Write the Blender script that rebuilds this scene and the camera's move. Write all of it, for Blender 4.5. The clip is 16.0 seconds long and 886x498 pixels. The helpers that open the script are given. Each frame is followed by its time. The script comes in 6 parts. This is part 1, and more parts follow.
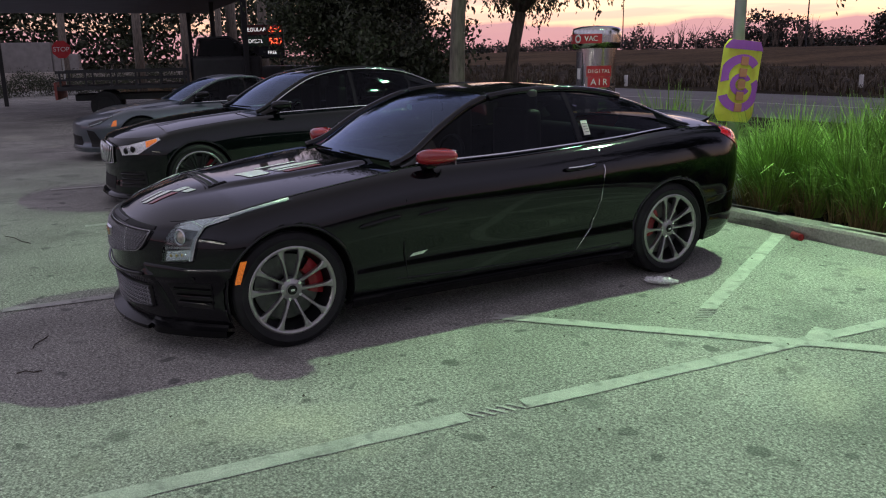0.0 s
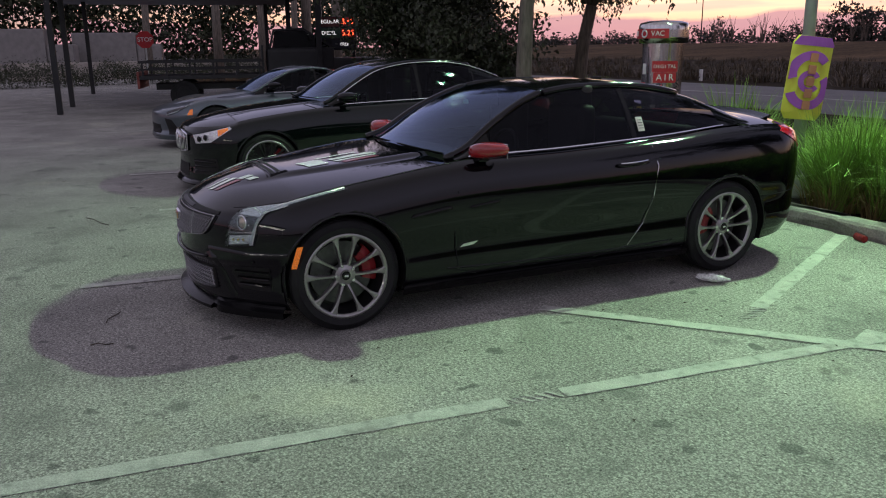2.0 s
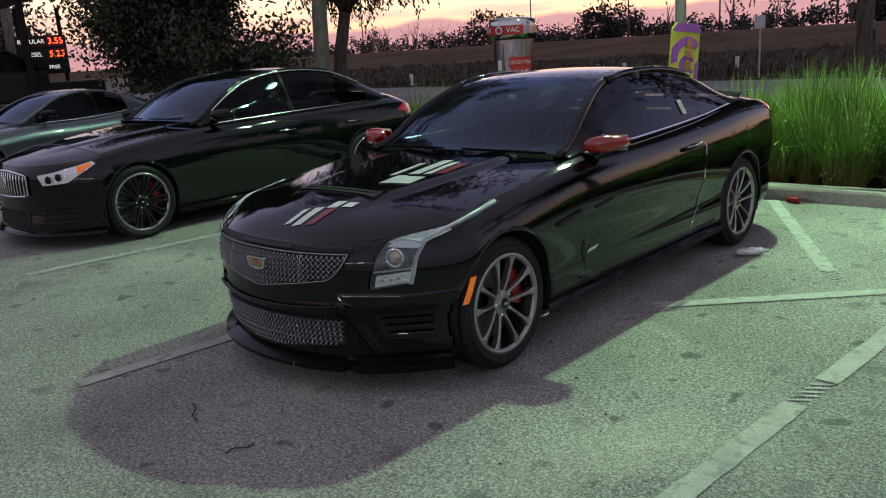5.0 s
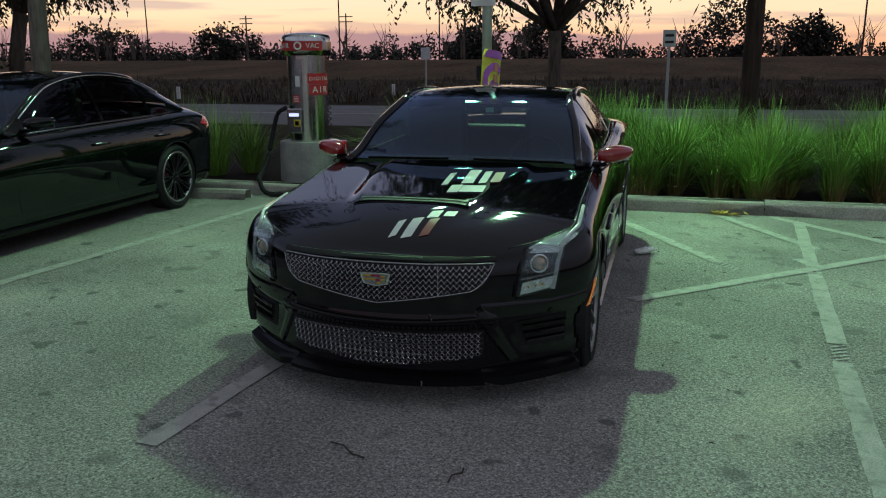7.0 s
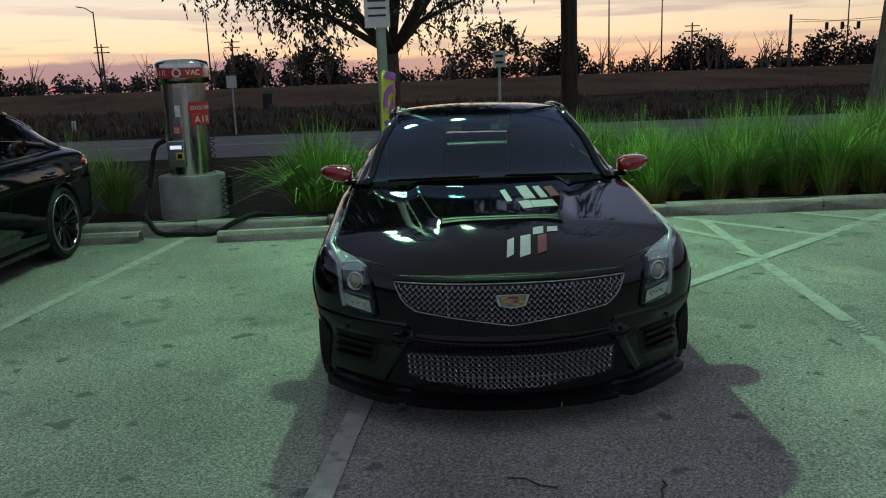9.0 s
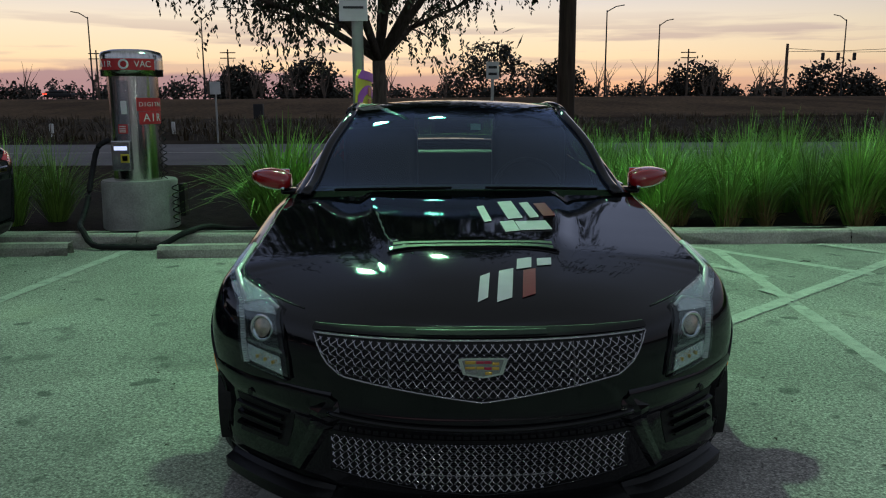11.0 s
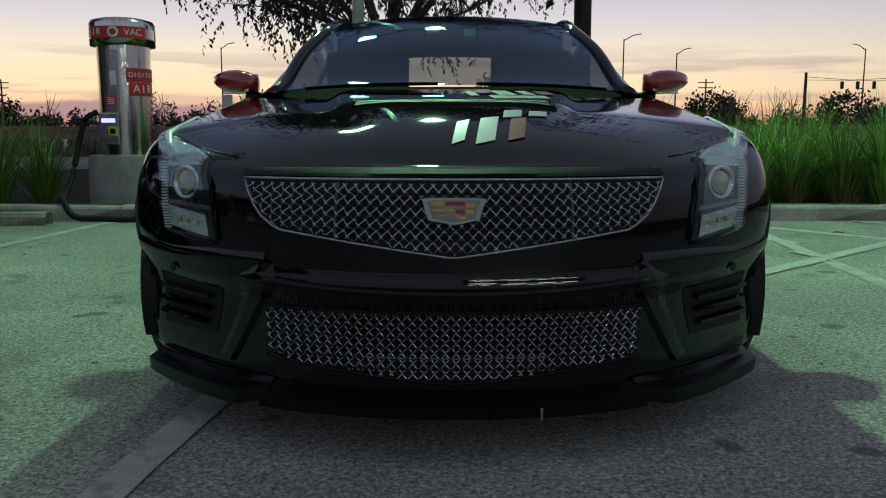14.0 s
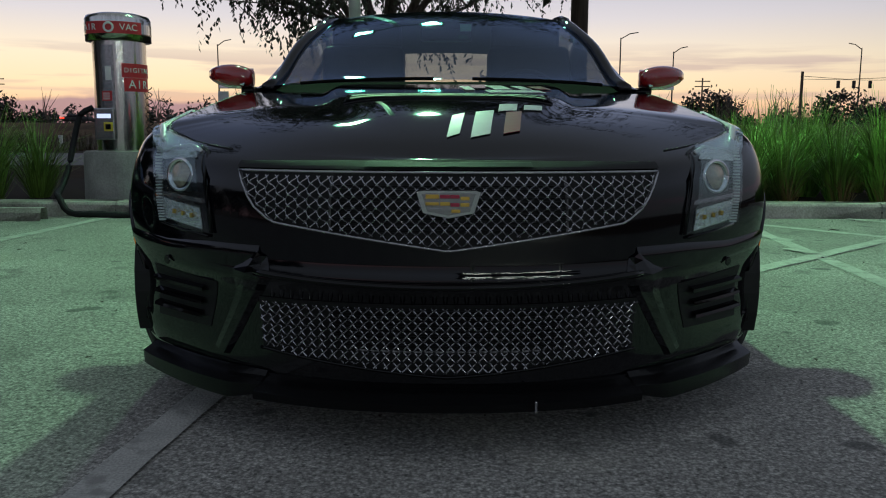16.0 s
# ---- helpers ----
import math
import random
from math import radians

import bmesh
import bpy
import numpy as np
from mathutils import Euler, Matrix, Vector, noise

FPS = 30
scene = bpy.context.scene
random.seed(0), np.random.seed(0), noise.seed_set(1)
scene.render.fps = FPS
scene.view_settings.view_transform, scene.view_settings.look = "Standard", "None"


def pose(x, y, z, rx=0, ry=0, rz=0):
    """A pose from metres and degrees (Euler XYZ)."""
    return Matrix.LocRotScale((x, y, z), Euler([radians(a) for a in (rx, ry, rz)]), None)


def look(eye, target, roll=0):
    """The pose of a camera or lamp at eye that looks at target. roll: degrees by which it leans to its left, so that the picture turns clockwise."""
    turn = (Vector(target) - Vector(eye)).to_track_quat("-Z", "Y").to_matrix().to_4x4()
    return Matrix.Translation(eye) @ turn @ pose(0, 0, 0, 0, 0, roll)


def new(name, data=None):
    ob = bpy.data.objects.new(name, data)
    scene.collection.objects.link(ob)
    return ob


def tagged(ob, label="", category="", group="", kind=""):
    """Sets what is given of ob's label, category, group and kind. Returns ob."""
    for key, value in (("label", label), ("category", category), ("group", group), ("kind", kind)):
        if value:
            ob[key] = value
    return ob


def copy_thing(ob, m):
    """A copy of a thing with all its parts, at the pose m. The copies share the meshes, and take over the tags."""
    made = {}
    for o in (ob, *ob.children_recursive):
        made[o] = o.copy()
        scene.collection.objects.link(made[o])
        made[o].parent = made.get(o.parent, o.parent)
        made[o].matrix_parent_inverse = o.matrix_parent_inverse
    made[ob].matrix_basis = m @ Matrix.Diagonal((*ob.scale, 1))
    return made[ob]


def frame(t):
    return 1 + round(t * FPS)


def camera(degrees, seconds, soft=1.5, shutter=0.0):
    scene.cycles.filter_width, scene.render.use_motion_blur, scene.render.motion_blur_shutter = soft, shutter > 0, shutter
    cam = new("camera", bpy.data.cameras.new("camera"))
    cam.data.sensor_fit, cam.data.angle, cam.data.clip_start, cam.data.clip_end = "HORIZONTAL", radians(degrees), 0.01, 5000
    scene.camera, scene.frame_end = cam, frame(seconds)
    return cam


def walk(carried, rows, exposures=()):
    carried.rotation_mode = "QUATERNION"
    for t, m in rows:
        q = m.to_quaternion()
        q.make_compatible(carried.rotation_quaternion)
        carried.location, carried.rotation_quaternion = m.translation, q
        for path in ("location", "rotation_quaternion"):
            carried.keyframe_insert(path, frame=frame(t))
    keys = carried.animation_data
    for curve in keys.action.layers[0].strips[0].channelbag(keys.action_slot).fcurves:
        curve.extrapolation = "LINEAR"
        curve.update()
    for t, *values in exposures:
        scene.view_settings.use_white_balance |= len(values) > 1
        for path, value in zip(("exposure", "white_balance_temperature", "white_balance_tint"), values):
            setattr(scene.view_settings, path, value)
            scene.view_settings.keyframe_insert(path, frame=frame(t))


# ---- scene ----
cam = camera(57.6, 16.0, 1.1)
PATH = [
    (0, (4.912, -1.35, 1.545), (3.219, -0.393, 1.076), -1.1),
    (0.5, (5.038, -1.283, 1.548), (3.328, -0.362, 1.072), -0.5),
    (1, (5.1, -1.286, 1.549), (3.371, -0.411, 1.056), -0.5),
    (1.5, (5.095, -1.295, 1.557), (3.345, -0.461, 1.064), -0.9),
    (2, (5.076, -1.318, 1.566), (3.31, -0.513, 1.081), -0.7),
    (2.5, (4.981, -1.446, 1.57), (3.215, -0.635, 1.1), -0.3),
    (3, (4.836, -1.637, 1.57), (3.111, -0.733, 1.113), 0.5),
    (3.5, (4.531, -1.86, 1.532), (2.863, -0.856, 1.075), 0.9),
    (4, (4.107, -2.15, 1.57), (2.51, -1.036, 1.115), -0.2),
    (4.5, (3.659, -2.544, 1.539), (2.185, -1.274, 1.077), -2.5),
    (6.8, (1.348, -3.858, 1.503), (0.744, -2.01, 1.033), -0.5),
    (7, (1.186, -3.962, 1.521), (0.666, -2.085, 1.065), -0.3),
    (7.5, (0.729, -4.125, 1.525), (0.331, -2.212, 1.1), -0.5),
    (8, (0.279, -4.216, 1.531), (0.007, -2.277, 1.126), -1.7),
    (8.5, (-0.097, -4.231, 1.541), (-0.212, -2.276, 1.137), -2.0),
    (9, (-0.295, -4.013, 1.499), (-0.286, -2.055, 1.093), -2.1),
    (9.5, (-0.355, -3.847, 1.467), (-0.292, -1.891, 1.056), -2.0),
    (11.8, (-0.049, -2.634, 1.043), (-0.035, -0.663, 0.705), 0.4),
    (12, (-0.044, -2.614, 0.926), (-0.037, -0.642, 0.592), 0.2),
    (12.5, (-0.026, -2.6, 0.805), (-0.027, -0.624, 0.497), 0.3),
    (13, (-0.018, -2.581, 0.789), (-0.03, -0.605, 0.481), 0.2),
    (13.5, (-0.02, -2.571, 0.778), (-0.039, -0.593, 0.484), 0.0),
    (14, (-0.016, -2.561, 0.77), (-0.025, -0.582, 0.483), -0.0),
    (14.5, (-0.013, -2.551, 0.763), (-0.02, -0.573, 0.467), -0.2),
    (15, (-0.013, -2.553, 0.761), (-0.013, -0.575, 0.465), 0.0),
    (15.5, (-0.015, -2.557, 0.763), (-0.018, -0.579, 0.471), 0.2),
    (16, (-0.012, -2.56, 0.759), (-0.012, -0.582, 0.467), 0.2),
]
walk(cam, [(t, look(eye, target, roll)) for t, eye, target, roll in PATH],
     [(0.0, 0.75, 6150, 16), (4.5, 0.75, 6150, 15), (7.0, 0.25, 5800, -2), (9.5, 0.2, 5700, -7), (12.0, 0.15, 5650, -8), (16.0, 0.25, 5650, -8)])

# world: afterglow in the +y sky, violet overhead, dusk behind
world = bpy.data.worlds.new("dusk_sky")
scene.world = world
world.use_nodes = True
wn, wl = world.node_tree.nodes, world.node_tree.links
wn.clear()
w_out, w_bg = wn.new("ShaderNodeOutputWorld"), wn.new("ShaderNodeBackground")
w_tc, w_sep = wn.new("ShaderNodeTexCoord"), wn.new("ShaderNodeSeparateXYZ")
wl.new(w_tc.outputs["Generated"], w_sep.inputs[0])


def w_ramp(stops):
    r = wn.new("ShaderNodeValToRGB")
    while len(r.color_ramp.elements) < len(stops):
        r.color_ramp.elements.new(0.5)
    for k, (p, c) in enumerate(stops):
        r.color_ramp.elements[len(stops) - 1 - k].position = 1.0 - 0.001 * k
    for k, (p, c) in enumerate(stops):
        r.color_ramp.elements[k].position, r.color_ramp.elements[k].color = p, (*c, 1)
    wl.new(w_sep.outputs["Z"], r.inputs["Fac"])
    return r


SUNSET = w_ramp([(0.0, (0.80, 0.31, 0.17)), (0.02, (0.96, 0.46, 0.25)), (0.05, (1.08, 0.68, 0.40)), (0.085, (1.03, 0.72, 0.50)),
                 (0.13, (0.76, 0.59, 0.58)), (0.22, (0.36, 0.34, 0.48)), (0.48, (0.16, 0.16, 0.25)), (1.0, (0.205, 0.186, 0.195))])
DUSK = w_ramp([(0.0, (0.17, 0.155, 0.16)), (0.08, (0.21, 0.195, 0.22)), (0.3, (0.31, 0.29, 0.36)), (1.0, (0.205, 0.186, 0.195))])
w_dot = wn.new("ShaderNodeVectorMath")
w_dot.operation = "DOT_PRODUCT"
w_dot.inputs[1].default_value = (-0.40, 0.92, 0.0)
wl.new(w_tc.outputs["Generated"], w_dot.inputs[0])
w_map = wn.new("ShaderNodeMapRange")
w_map.inputs["From Min"].default_value, w_map.inputs["From Max"].default_value = 0.0, 0.9
w_map.interpolation_type = "SMOOTHSTEP"
wl.new(w_dot.outputs["Value"], w_map.inputs["Value"])
w_mix = wn.new("ShaderNodeMix")
w_mix.data_type = "RGBA"
wl.new(w_map.outputs["Result"], w_mix.inputs["Factor"])
wl.new(DUSK.outputs["Color"], w_mix.inputs["A"])
wl.new(SUNSET.outputs["Color"], w_mix.inputs["B"])
# low flat cloud bank, stretched along the horizon
w_cmap = wn.new("ShaderNodeMapping")
w_cmap.inputs["Scale"].default_value = (3.0, 3.0, 42.0)
wl.new(w_tc.outputs["Generated"], w_cmap.inputs["Vector"])
w_noise = wn.new("ShaderNodeTexNoise")
w_noise.inputs["Scale"].default_value, w_noise.inputs["Detail"].default_value = 1.3, 6.0
wl.new(w_cmap.outputs["Vector"], w_noise.inputs["Vector"])
w_cr = wn.new("ShaderNodeValToRGB")
w_cr.color_ramp.elements[0].position, w_cr.color_ramp.elements[1].position = 0.47, 0.56
wl.new(w_noise.outputs["Fac"], w_cr.inputs["Fac"])
w_band = w_ramp([(0.0, (0.1, 0.1, 0.1)), (0.045, (0.35, 0.35, 0.35)), (0.075, (0.45, 0.45, 0.45)), (0.105, (0, 0, 0))])
w_mul = wn.new("ShaderNodeMath")
w_mul.operation = "MULTIPLY"
wl.new(w_cr.outputs["Color"], w_mul.inputs[0])
wl.new(w_band.outputs["Color"], w_mul.inputs[1])
w_cloud = wn.new("ShaderNodeMix")
w_cloud.data_type = "RGBA"
w_cloud.inputs["B"].default_value = (0.34, 0.19, 0.25, 1)
wl.new(w_mul.outputs["Value"], w_cloud.inputs["Factor"])
wl.new(w_mix.outputs["Result"], w_cloud.inputs["A"])
# mauve cloud bank low over the horizon, with an uneven top, thinning to the east
w_bmap = wn.new("ShaderNodeMapping")
w_bmap.inputs["Scale"].default_value = (5.0, 5.0, 0.0)
wl.new(w_tc.outputs["Generated"], w_bmap.inputs["Vector"])
w_bnoise = wn.new("ShaderNodeTexNoise")
w_bnoise.inputs["Scale"].default_value, w_bnoise.inputs["Detail"].default_value = 1.6, 7.0
wl.new(w_bmap.outputs["Vector"], w_bnoise.inputs["Vector"])
w_top = wn.new("ShaderNodeMath")
w_top.operation = "MULTIPLY_ADD"
w_top.inputs[1].default_value, w_top.inputs[2].default_value = 0.038, 0.014
wl.new(w_bnoise.outputs["Fac"], w_top.inputs[0])
w_under = wn.new("ShaderNodeMath")
w_under.operation = "SUBTRACT"
wl.new(w_top.outputs["Value"], w_under.inputs[0])
wl.new(w_sep.outputs["Z"], w_under.inputs[1])
w_edge = wn.new("ShaderNodeMapRange")
w_edge.inputs["From Min"].default_value, w_edge.inputs["From Max"].default_value = -0.001, 0.004
wl.new(w_under.outputs["Value"], w_edge.inputs["Value"])
w_side = wn.new("ShaderNodeMapRange")
w_side.inputs["From Min"].default_value, w_side.inputs["From Max"].default_value = 0.22, -0.18
w_side.inputs["To Max"].default_value = 0.85
wl.new(w_sep.outputs["X"], w_side.inputs["Value"])
w_bmul = wn.new("ShaderNodeMath")
w_bmul.operation = "MULTIPLY"
wl.new(w_edge.outputs["Result"], w_bmul.inputs[0])
wl.new(w_side.outputs["Result"], w_bmul.inputs[1])
w_bank = wn.new("ShaderNodeMix")
w_bank.data_type = "RGBA"
w_bank.inputs["B"].default_value = (0.40, 0.21, 0.23, 1)
wl.new(w_bmul.outputs["Value"], w_bank.inputs["Factor"])
wl.new(w_cloud.outputs["Result"], w_bank.inputs["A"])
wl.new(w_bank.outputs["Result"], w_bg.inputs["Color"])
w_bg.inputs["Strength"].default_value = 1.0
wl.new(w_bg.outputs[0], w_out.inputs[0])

# twin green-white LED heads on the lamp pole
LAMP_POLE = (-0.86, 5.36)
LAMP_Z = 5.08


def lamp(name, loc, energy, color, size, target=None):
    d = bpy.data.lights.new(name, "AREA")
    d.shape, d.size, d.size_y, d.energy, d.color = "RECTANGLE", size, size * 0.6, energy, color
    ob = new(name, d)
    ob.matrix_world = look(loc, target or (loc[0], loc[1], 0))
    return ob


for dx, watts, aim in ((-0.62, 85, -3.6), (0.62, 415, 7.6)):
    lamp("pole_lamp", (LAMP_POLE[0] + dx, LAMP_POLE[1], LAMP_Z), watts, (0.585, 1.0, 0.51), 0.26, (LAMP_POLE[0] + aim, -2.5, 0))


# ---------------------------------------------------------------- materials
def mat(name, base, rough=0.6, metal=0.0, noise_scale=None, amount=0.25, fine=None, bump=0.0, bump_scale=80.0, coat=0.0, spec=0.5,
        emit=None, emit_strength=0.0, tint=None, rough_var=0.0, stretch=(1, 1, 1), random_amount=0.0):
    m = bpy.data.materials.new(name)
    m.use_nodes = True
    n, l = m.node_tree.nodes, m.node_tree.links
    p = n["Principled BSDF"]
    p.inputs["Base Color"].default_value = (*base, 1)
    p.inputs["Roughness"].default_value, p.inputs["Metallic"].default_value = rough, metal
    p.inputs["Coat Weight"].default_value, p.inputs["Specular IOR Level"].default_value = coat, spec
    if emit:
        p.inputs["Emission Color"].default_value, p.inputs["Emission Strength"].default_value = (*emit, 1), emit_strength
    if noise_scale or fine or bump or random_amount:
        tc = n.new("ShaderNodeTexCoord")
        mp = n.new("ShaderNodeMapping")
        mp.inputs["Scale"].default_value = stretch
        geo = n.new("ShaderNodeNewGeometry")
        l.new(geo.outputs["Position"], mp.inputs["Vector"])
        color = None

        def layer(color, scale, amt, detail, second):
            nz = n.new("ShaderNodeTexNoise")
            nz.inputs["Scale"].default_value, nz.inputs["Detail"].default_value = scale, detail
            nz.inputs["Roughness"].default_value = 0.78 if detail > 5 else 0.5
            l.new(mp.outputs["Vector"], nz.inputs["Vector"])
            mr = n.new("ShaderNodeMapRange")
            mr.inputs["From Min"].default_value, mr.inputs["From Max"].default_value = 0.3, 0.7
            l.new(nz.outputs["Fac"], mr.inputs["Value"])
            mx = n.new("ShaderNodeMix")
            mx.data_type = "RGBA"
            l.new(mr.outputs["Result"], mx.inputs["Factor"])
            if color is None:
                mx.inputs["A"].default_value = (*[c * (1 - amt) for c in base], 1)
                mx.inputs["B"].default_value = (*(second or [min(c * (1 + amt), 1) for c in base]), 1)
            else:
                mx.blend_type = "MULTIPLY"
                mx.inputs["Factor"].default_value = 1
                l.remove(mx.inputs["Factor"].links[0])
                mr.inputs["To Min"].default_value, mr.inputs["To Max"].default_value = 1 - amt, 1 + amt
                l.new(color, mx.inputs["A"])
                l.new(mr.outputs["Result"], mx.inputs["B"])
            return mx.outputs["Result"], nz

        if noise_scale:
            color, nz = layer(None, noise_scale, amount, 4.0, tint)
            if rough_var:
                rr = n.new("ShaderNodeMapRange")
                rr.inputs["To Min"].default_value, rr.inputs["To Max"].default_value = rough - rough_var, rough + rough_var
                l.new(nz.outputs["Fac"], rr.inputs["Value"])
                l.new(rr.outputs["Result"], p.inputs["Roughness"])
        if fine:
            if color is None:
                color, _ = layer(None, fine[0], fine[1], 2.0, None)
            else:
                color, _ = layer(color, fine[0], fine[1], 7.0 if fine[1] > 0.6 else 2.0, None)
        if random_amount:
            oi = n.new("ShaderNodeObjectInfo")
            mr = n.new("ShaderNodeMapRange")
            mr.inputs["To Min"].default_value, mr.inputs["To Max"].default_value = 1 - random_amount, 1 + random_amount
            l.new(oi.outputs["Random"], mr.inputs["Value"])
            mx = n.new("ShaderNodeMix")
            mx.data_type, mx.blend_type = "RGBA", "MULTIPLY"
            mx.inputs["Factor"].default_value = 1
            if color is not None:
                l.new(color, mx.inputs["A"])
            else:
                mx.inputs["A"].default_value = (*base, 1)
            l.new(mr.outputs["Result"], mx.inputs["B"])
            color = mx.outputs["Result"]
        if color is not None:
            l.new(color, p.inputs["Base Color"])
        if bump:
            bz = n.new("ShaderNodeTexNoise")
            bz.inputs["Scale"].default_value, bz.inputs["Detail"].default_value = bump_scale, 3.0
            l.new(mp.outputs["Vector"], bz.inputs["Vector"])
            bp = n.new("ShaderNodeBump")
            bp.inputs["Strength"].default_value, bp.inputs["Distance"].default_value = bump, 0.01
            l.new(bz.outputs["Fac"], bp.inputs["Height"])
            l.new(bp.outputs["Normal"], p.inputs["Normal"])
    return m


def glass_mat(name, tint, gloss=(1.0, 1.0, 1.0), sheen=0.06):
    """Tinted pane: clear tint with a mirror sheen that grows at grazing angles."""
    m = bpy.data.materials.new(name)
    m.use_nodes = True
    n, l = m.node_tree.nodes, m.node_tree.links
    n.clear()
    out, mx = n.new("ShaderNodeOutputMaterial"), n.new("ShaderNodeMixShader")
    tr, gl, lw = n.new("ShaderNodeBsdfTransparent"), n.new("ShaderNodeBsdfGlossy"), n.new("ShaderNodeLayerWeight")
    pw, ad = n.new("ShaderNodeMath"), n.new("ShaderNodeMath")
    tr.inputs["Color"].default_value = (*tint, 1)
    gl.inputs["Roughness"].default_value = 0.02
    gl.inputs["Color"].default_value = (*gloss, 1)
    lw.inputs["Blend"].default_value = 0.5
    pw.operation, ad.operation = "POWER", "MULTIPLY_ADD"
    pw.inputs[1].default_value = 4.0
    ad.inputs[1].default_value, ad.inputs[2].default_value = 0.85 - sheen, sheen
    l.new(lw.outputs["Facing"], pw.inputs[0])
    l.new(pw.outputs[0], ad.inputs[0])
    l.new(ad.outputs[0], mx.inputs[0])
    l.new(tr.outputs[0], mx.inputs[1])
    l.new(gl.outputs[0], mx.inputs[2])
    l.new(mx.outputs[0], out.inputs[0])
    return m


def ground_mat():
    """Worn grey-buff asphalt: aggregate speckle, oil stains, fine cracks."""
    m = mat("asphalt", (0.305, 0.30, 0.275), 0.9, noise_scale=0.9, amount=0.26, fine=(62.0, 0.95), bump=0.5, bump_scale=110.0)
    n, l = m.node_tree.nodes, m.node_tree.links
    p = n["Principled BSDF"]
    src = p.inputs["Base Color"].links[0].from_socket
    geo = n.new("ShaderNodeNewGeometry")

    def stain(scale, lo, hi, value, src, detail=3.0):
        nz, rp, mx = n.new("ShaderNodeTexNoise"), n.new("ShaderNodeValToRGB"), n.new("ShaderNodeMix")
        nz.inputs["Scale"].default_value, nz.inputs["Detail"].default_value = scale, detail
        l.new(geo.outputs["Position"], nz.inputs["Vector"])
        rp.color_ramp.elements[0].position, rp.color_ramp.elements[1].position = lo, hi
        l.new(nz.outputs["Fac"], rp.inputs["Fac"])
        mx.data_type = "RGBA"
        l.new(rp.outputs["Color"], mx.inputs["Factor"])
        l.new(src, mx.inputs["A"])
        mx.inputs["B"].default_value = (*value, 1)
        return mx.outputs["Result"]

    src = stain(1.6, 0.58, 0.72, (0.19, 0.19, 0.175), src, 6.0)
    src = stain(3.7, 0.60, 0.70, (0.20, 0.20, 0.185), src, 5.0)
    src = stain(5.5, 0.69, 0.73, (0.15, 0.15, 0.14), src, 1.0)
    src = stain(34.0, 0.74, 0.76, (0.07, 0.07, 0.065), src, 1.0)
    src = stain(0.8, 0.60, 0.74, (0.46, 0.45, 0.38), src, 5.0)
    # stones of the aggregate: each its own shade, dark gaps between them
    vo, sp, mr, gap, mul, mx = (n.new("ShaderNodeTexVoronoi"), n.new("ShaderNodeSeparateColor"), n.new("ShaderNodeMapRange"), n.new("ShaderNodeMapRange"),
                                n.new("ShaderNodeMath"), n.new("ShaderNodeMix"))
    vo.inputs["Scale"].default_value = 125.0
    l.new(geo.outputs["Position"], vo.inputs["Vector"])
    l.new(vo.outputs["Color"], sp.inputs[0])
    mr.inputs["To Min"].default_value, mr.inputs["To Max"].default_value = 0.72, 1.33
    l.new(sp.outputs[0], mr.inputs["Value"])
    gap.inputs["From Min"].default_value, gap.inputs["From Max"].default_value = 0.3, 0.75
    gap.inputs["To Min"].default_value, gap.inputs["To Max"].default_value = 1.10, 0.64
    l.new(vo.outputs["Distance"], gap.inputs["Value"])
    mul.operation = "MULTIPLY"
    l.new(mr.outputs[0], mul.inputs[0])
    l.new(gap.outputs[0], mul.inputs[1])
    mx.data_type, mx.blend_type = "RGBA", "MULTIPLY"
    mx.inputs["Factor"].default_value = 1.0
    l.new(src, mx.inputs["A"])
    l.new(mul.outputs[0], mx.inputs["B"])
    l.new(mx.outputs["Result"], p.inputs["Base Color"])
    return m


def paint_line_mat():
    m = mat("worn_line_paint", (0.42, 0.42, 0.39), 0.8, noise_scale=9.0, amount=0.15, fine=(160.0, 0.25), bump=0.5, bump_scale=120.0)
    n, l = m.node_tree.nodes, m.node_tree.links
    p = n["Principled BSDF"]
    src = p.inputs["Base Color"].links[0].from_socket
    geo, nz, rp, mx = n.new("ShaderNodeNewGeometry"), n.new("ShaderNodeTexNoise"), n.new("ShaderNodeValToRGB"), n.new("ShaderNodeMix")
    nz.inputs["Scale"].default_value, nz.inputs["Detail"].default_value = 14.0, 6.0
    l.new(geo.outputs["Position"], nz.inputs["Vector"])
    rp.color_ramp.elements[0].position, rp.color_ramp.elements[1].position = 0.54, 0.68
    l.new(nz.outputs["Fac"], rp.inputs["Fac"])
    mx.data_type = "RGBA"
    l.new(rp.outputs["Color"], mx.inputs["Factor"])
    l.new(src, mx.inputs["A"])
    mx.inputs["B"].default_value = (0.26, 0.26, 0.24, 1)
    l.new(mx.outputs["Result"], p.inputs["Base Color"])
    return m


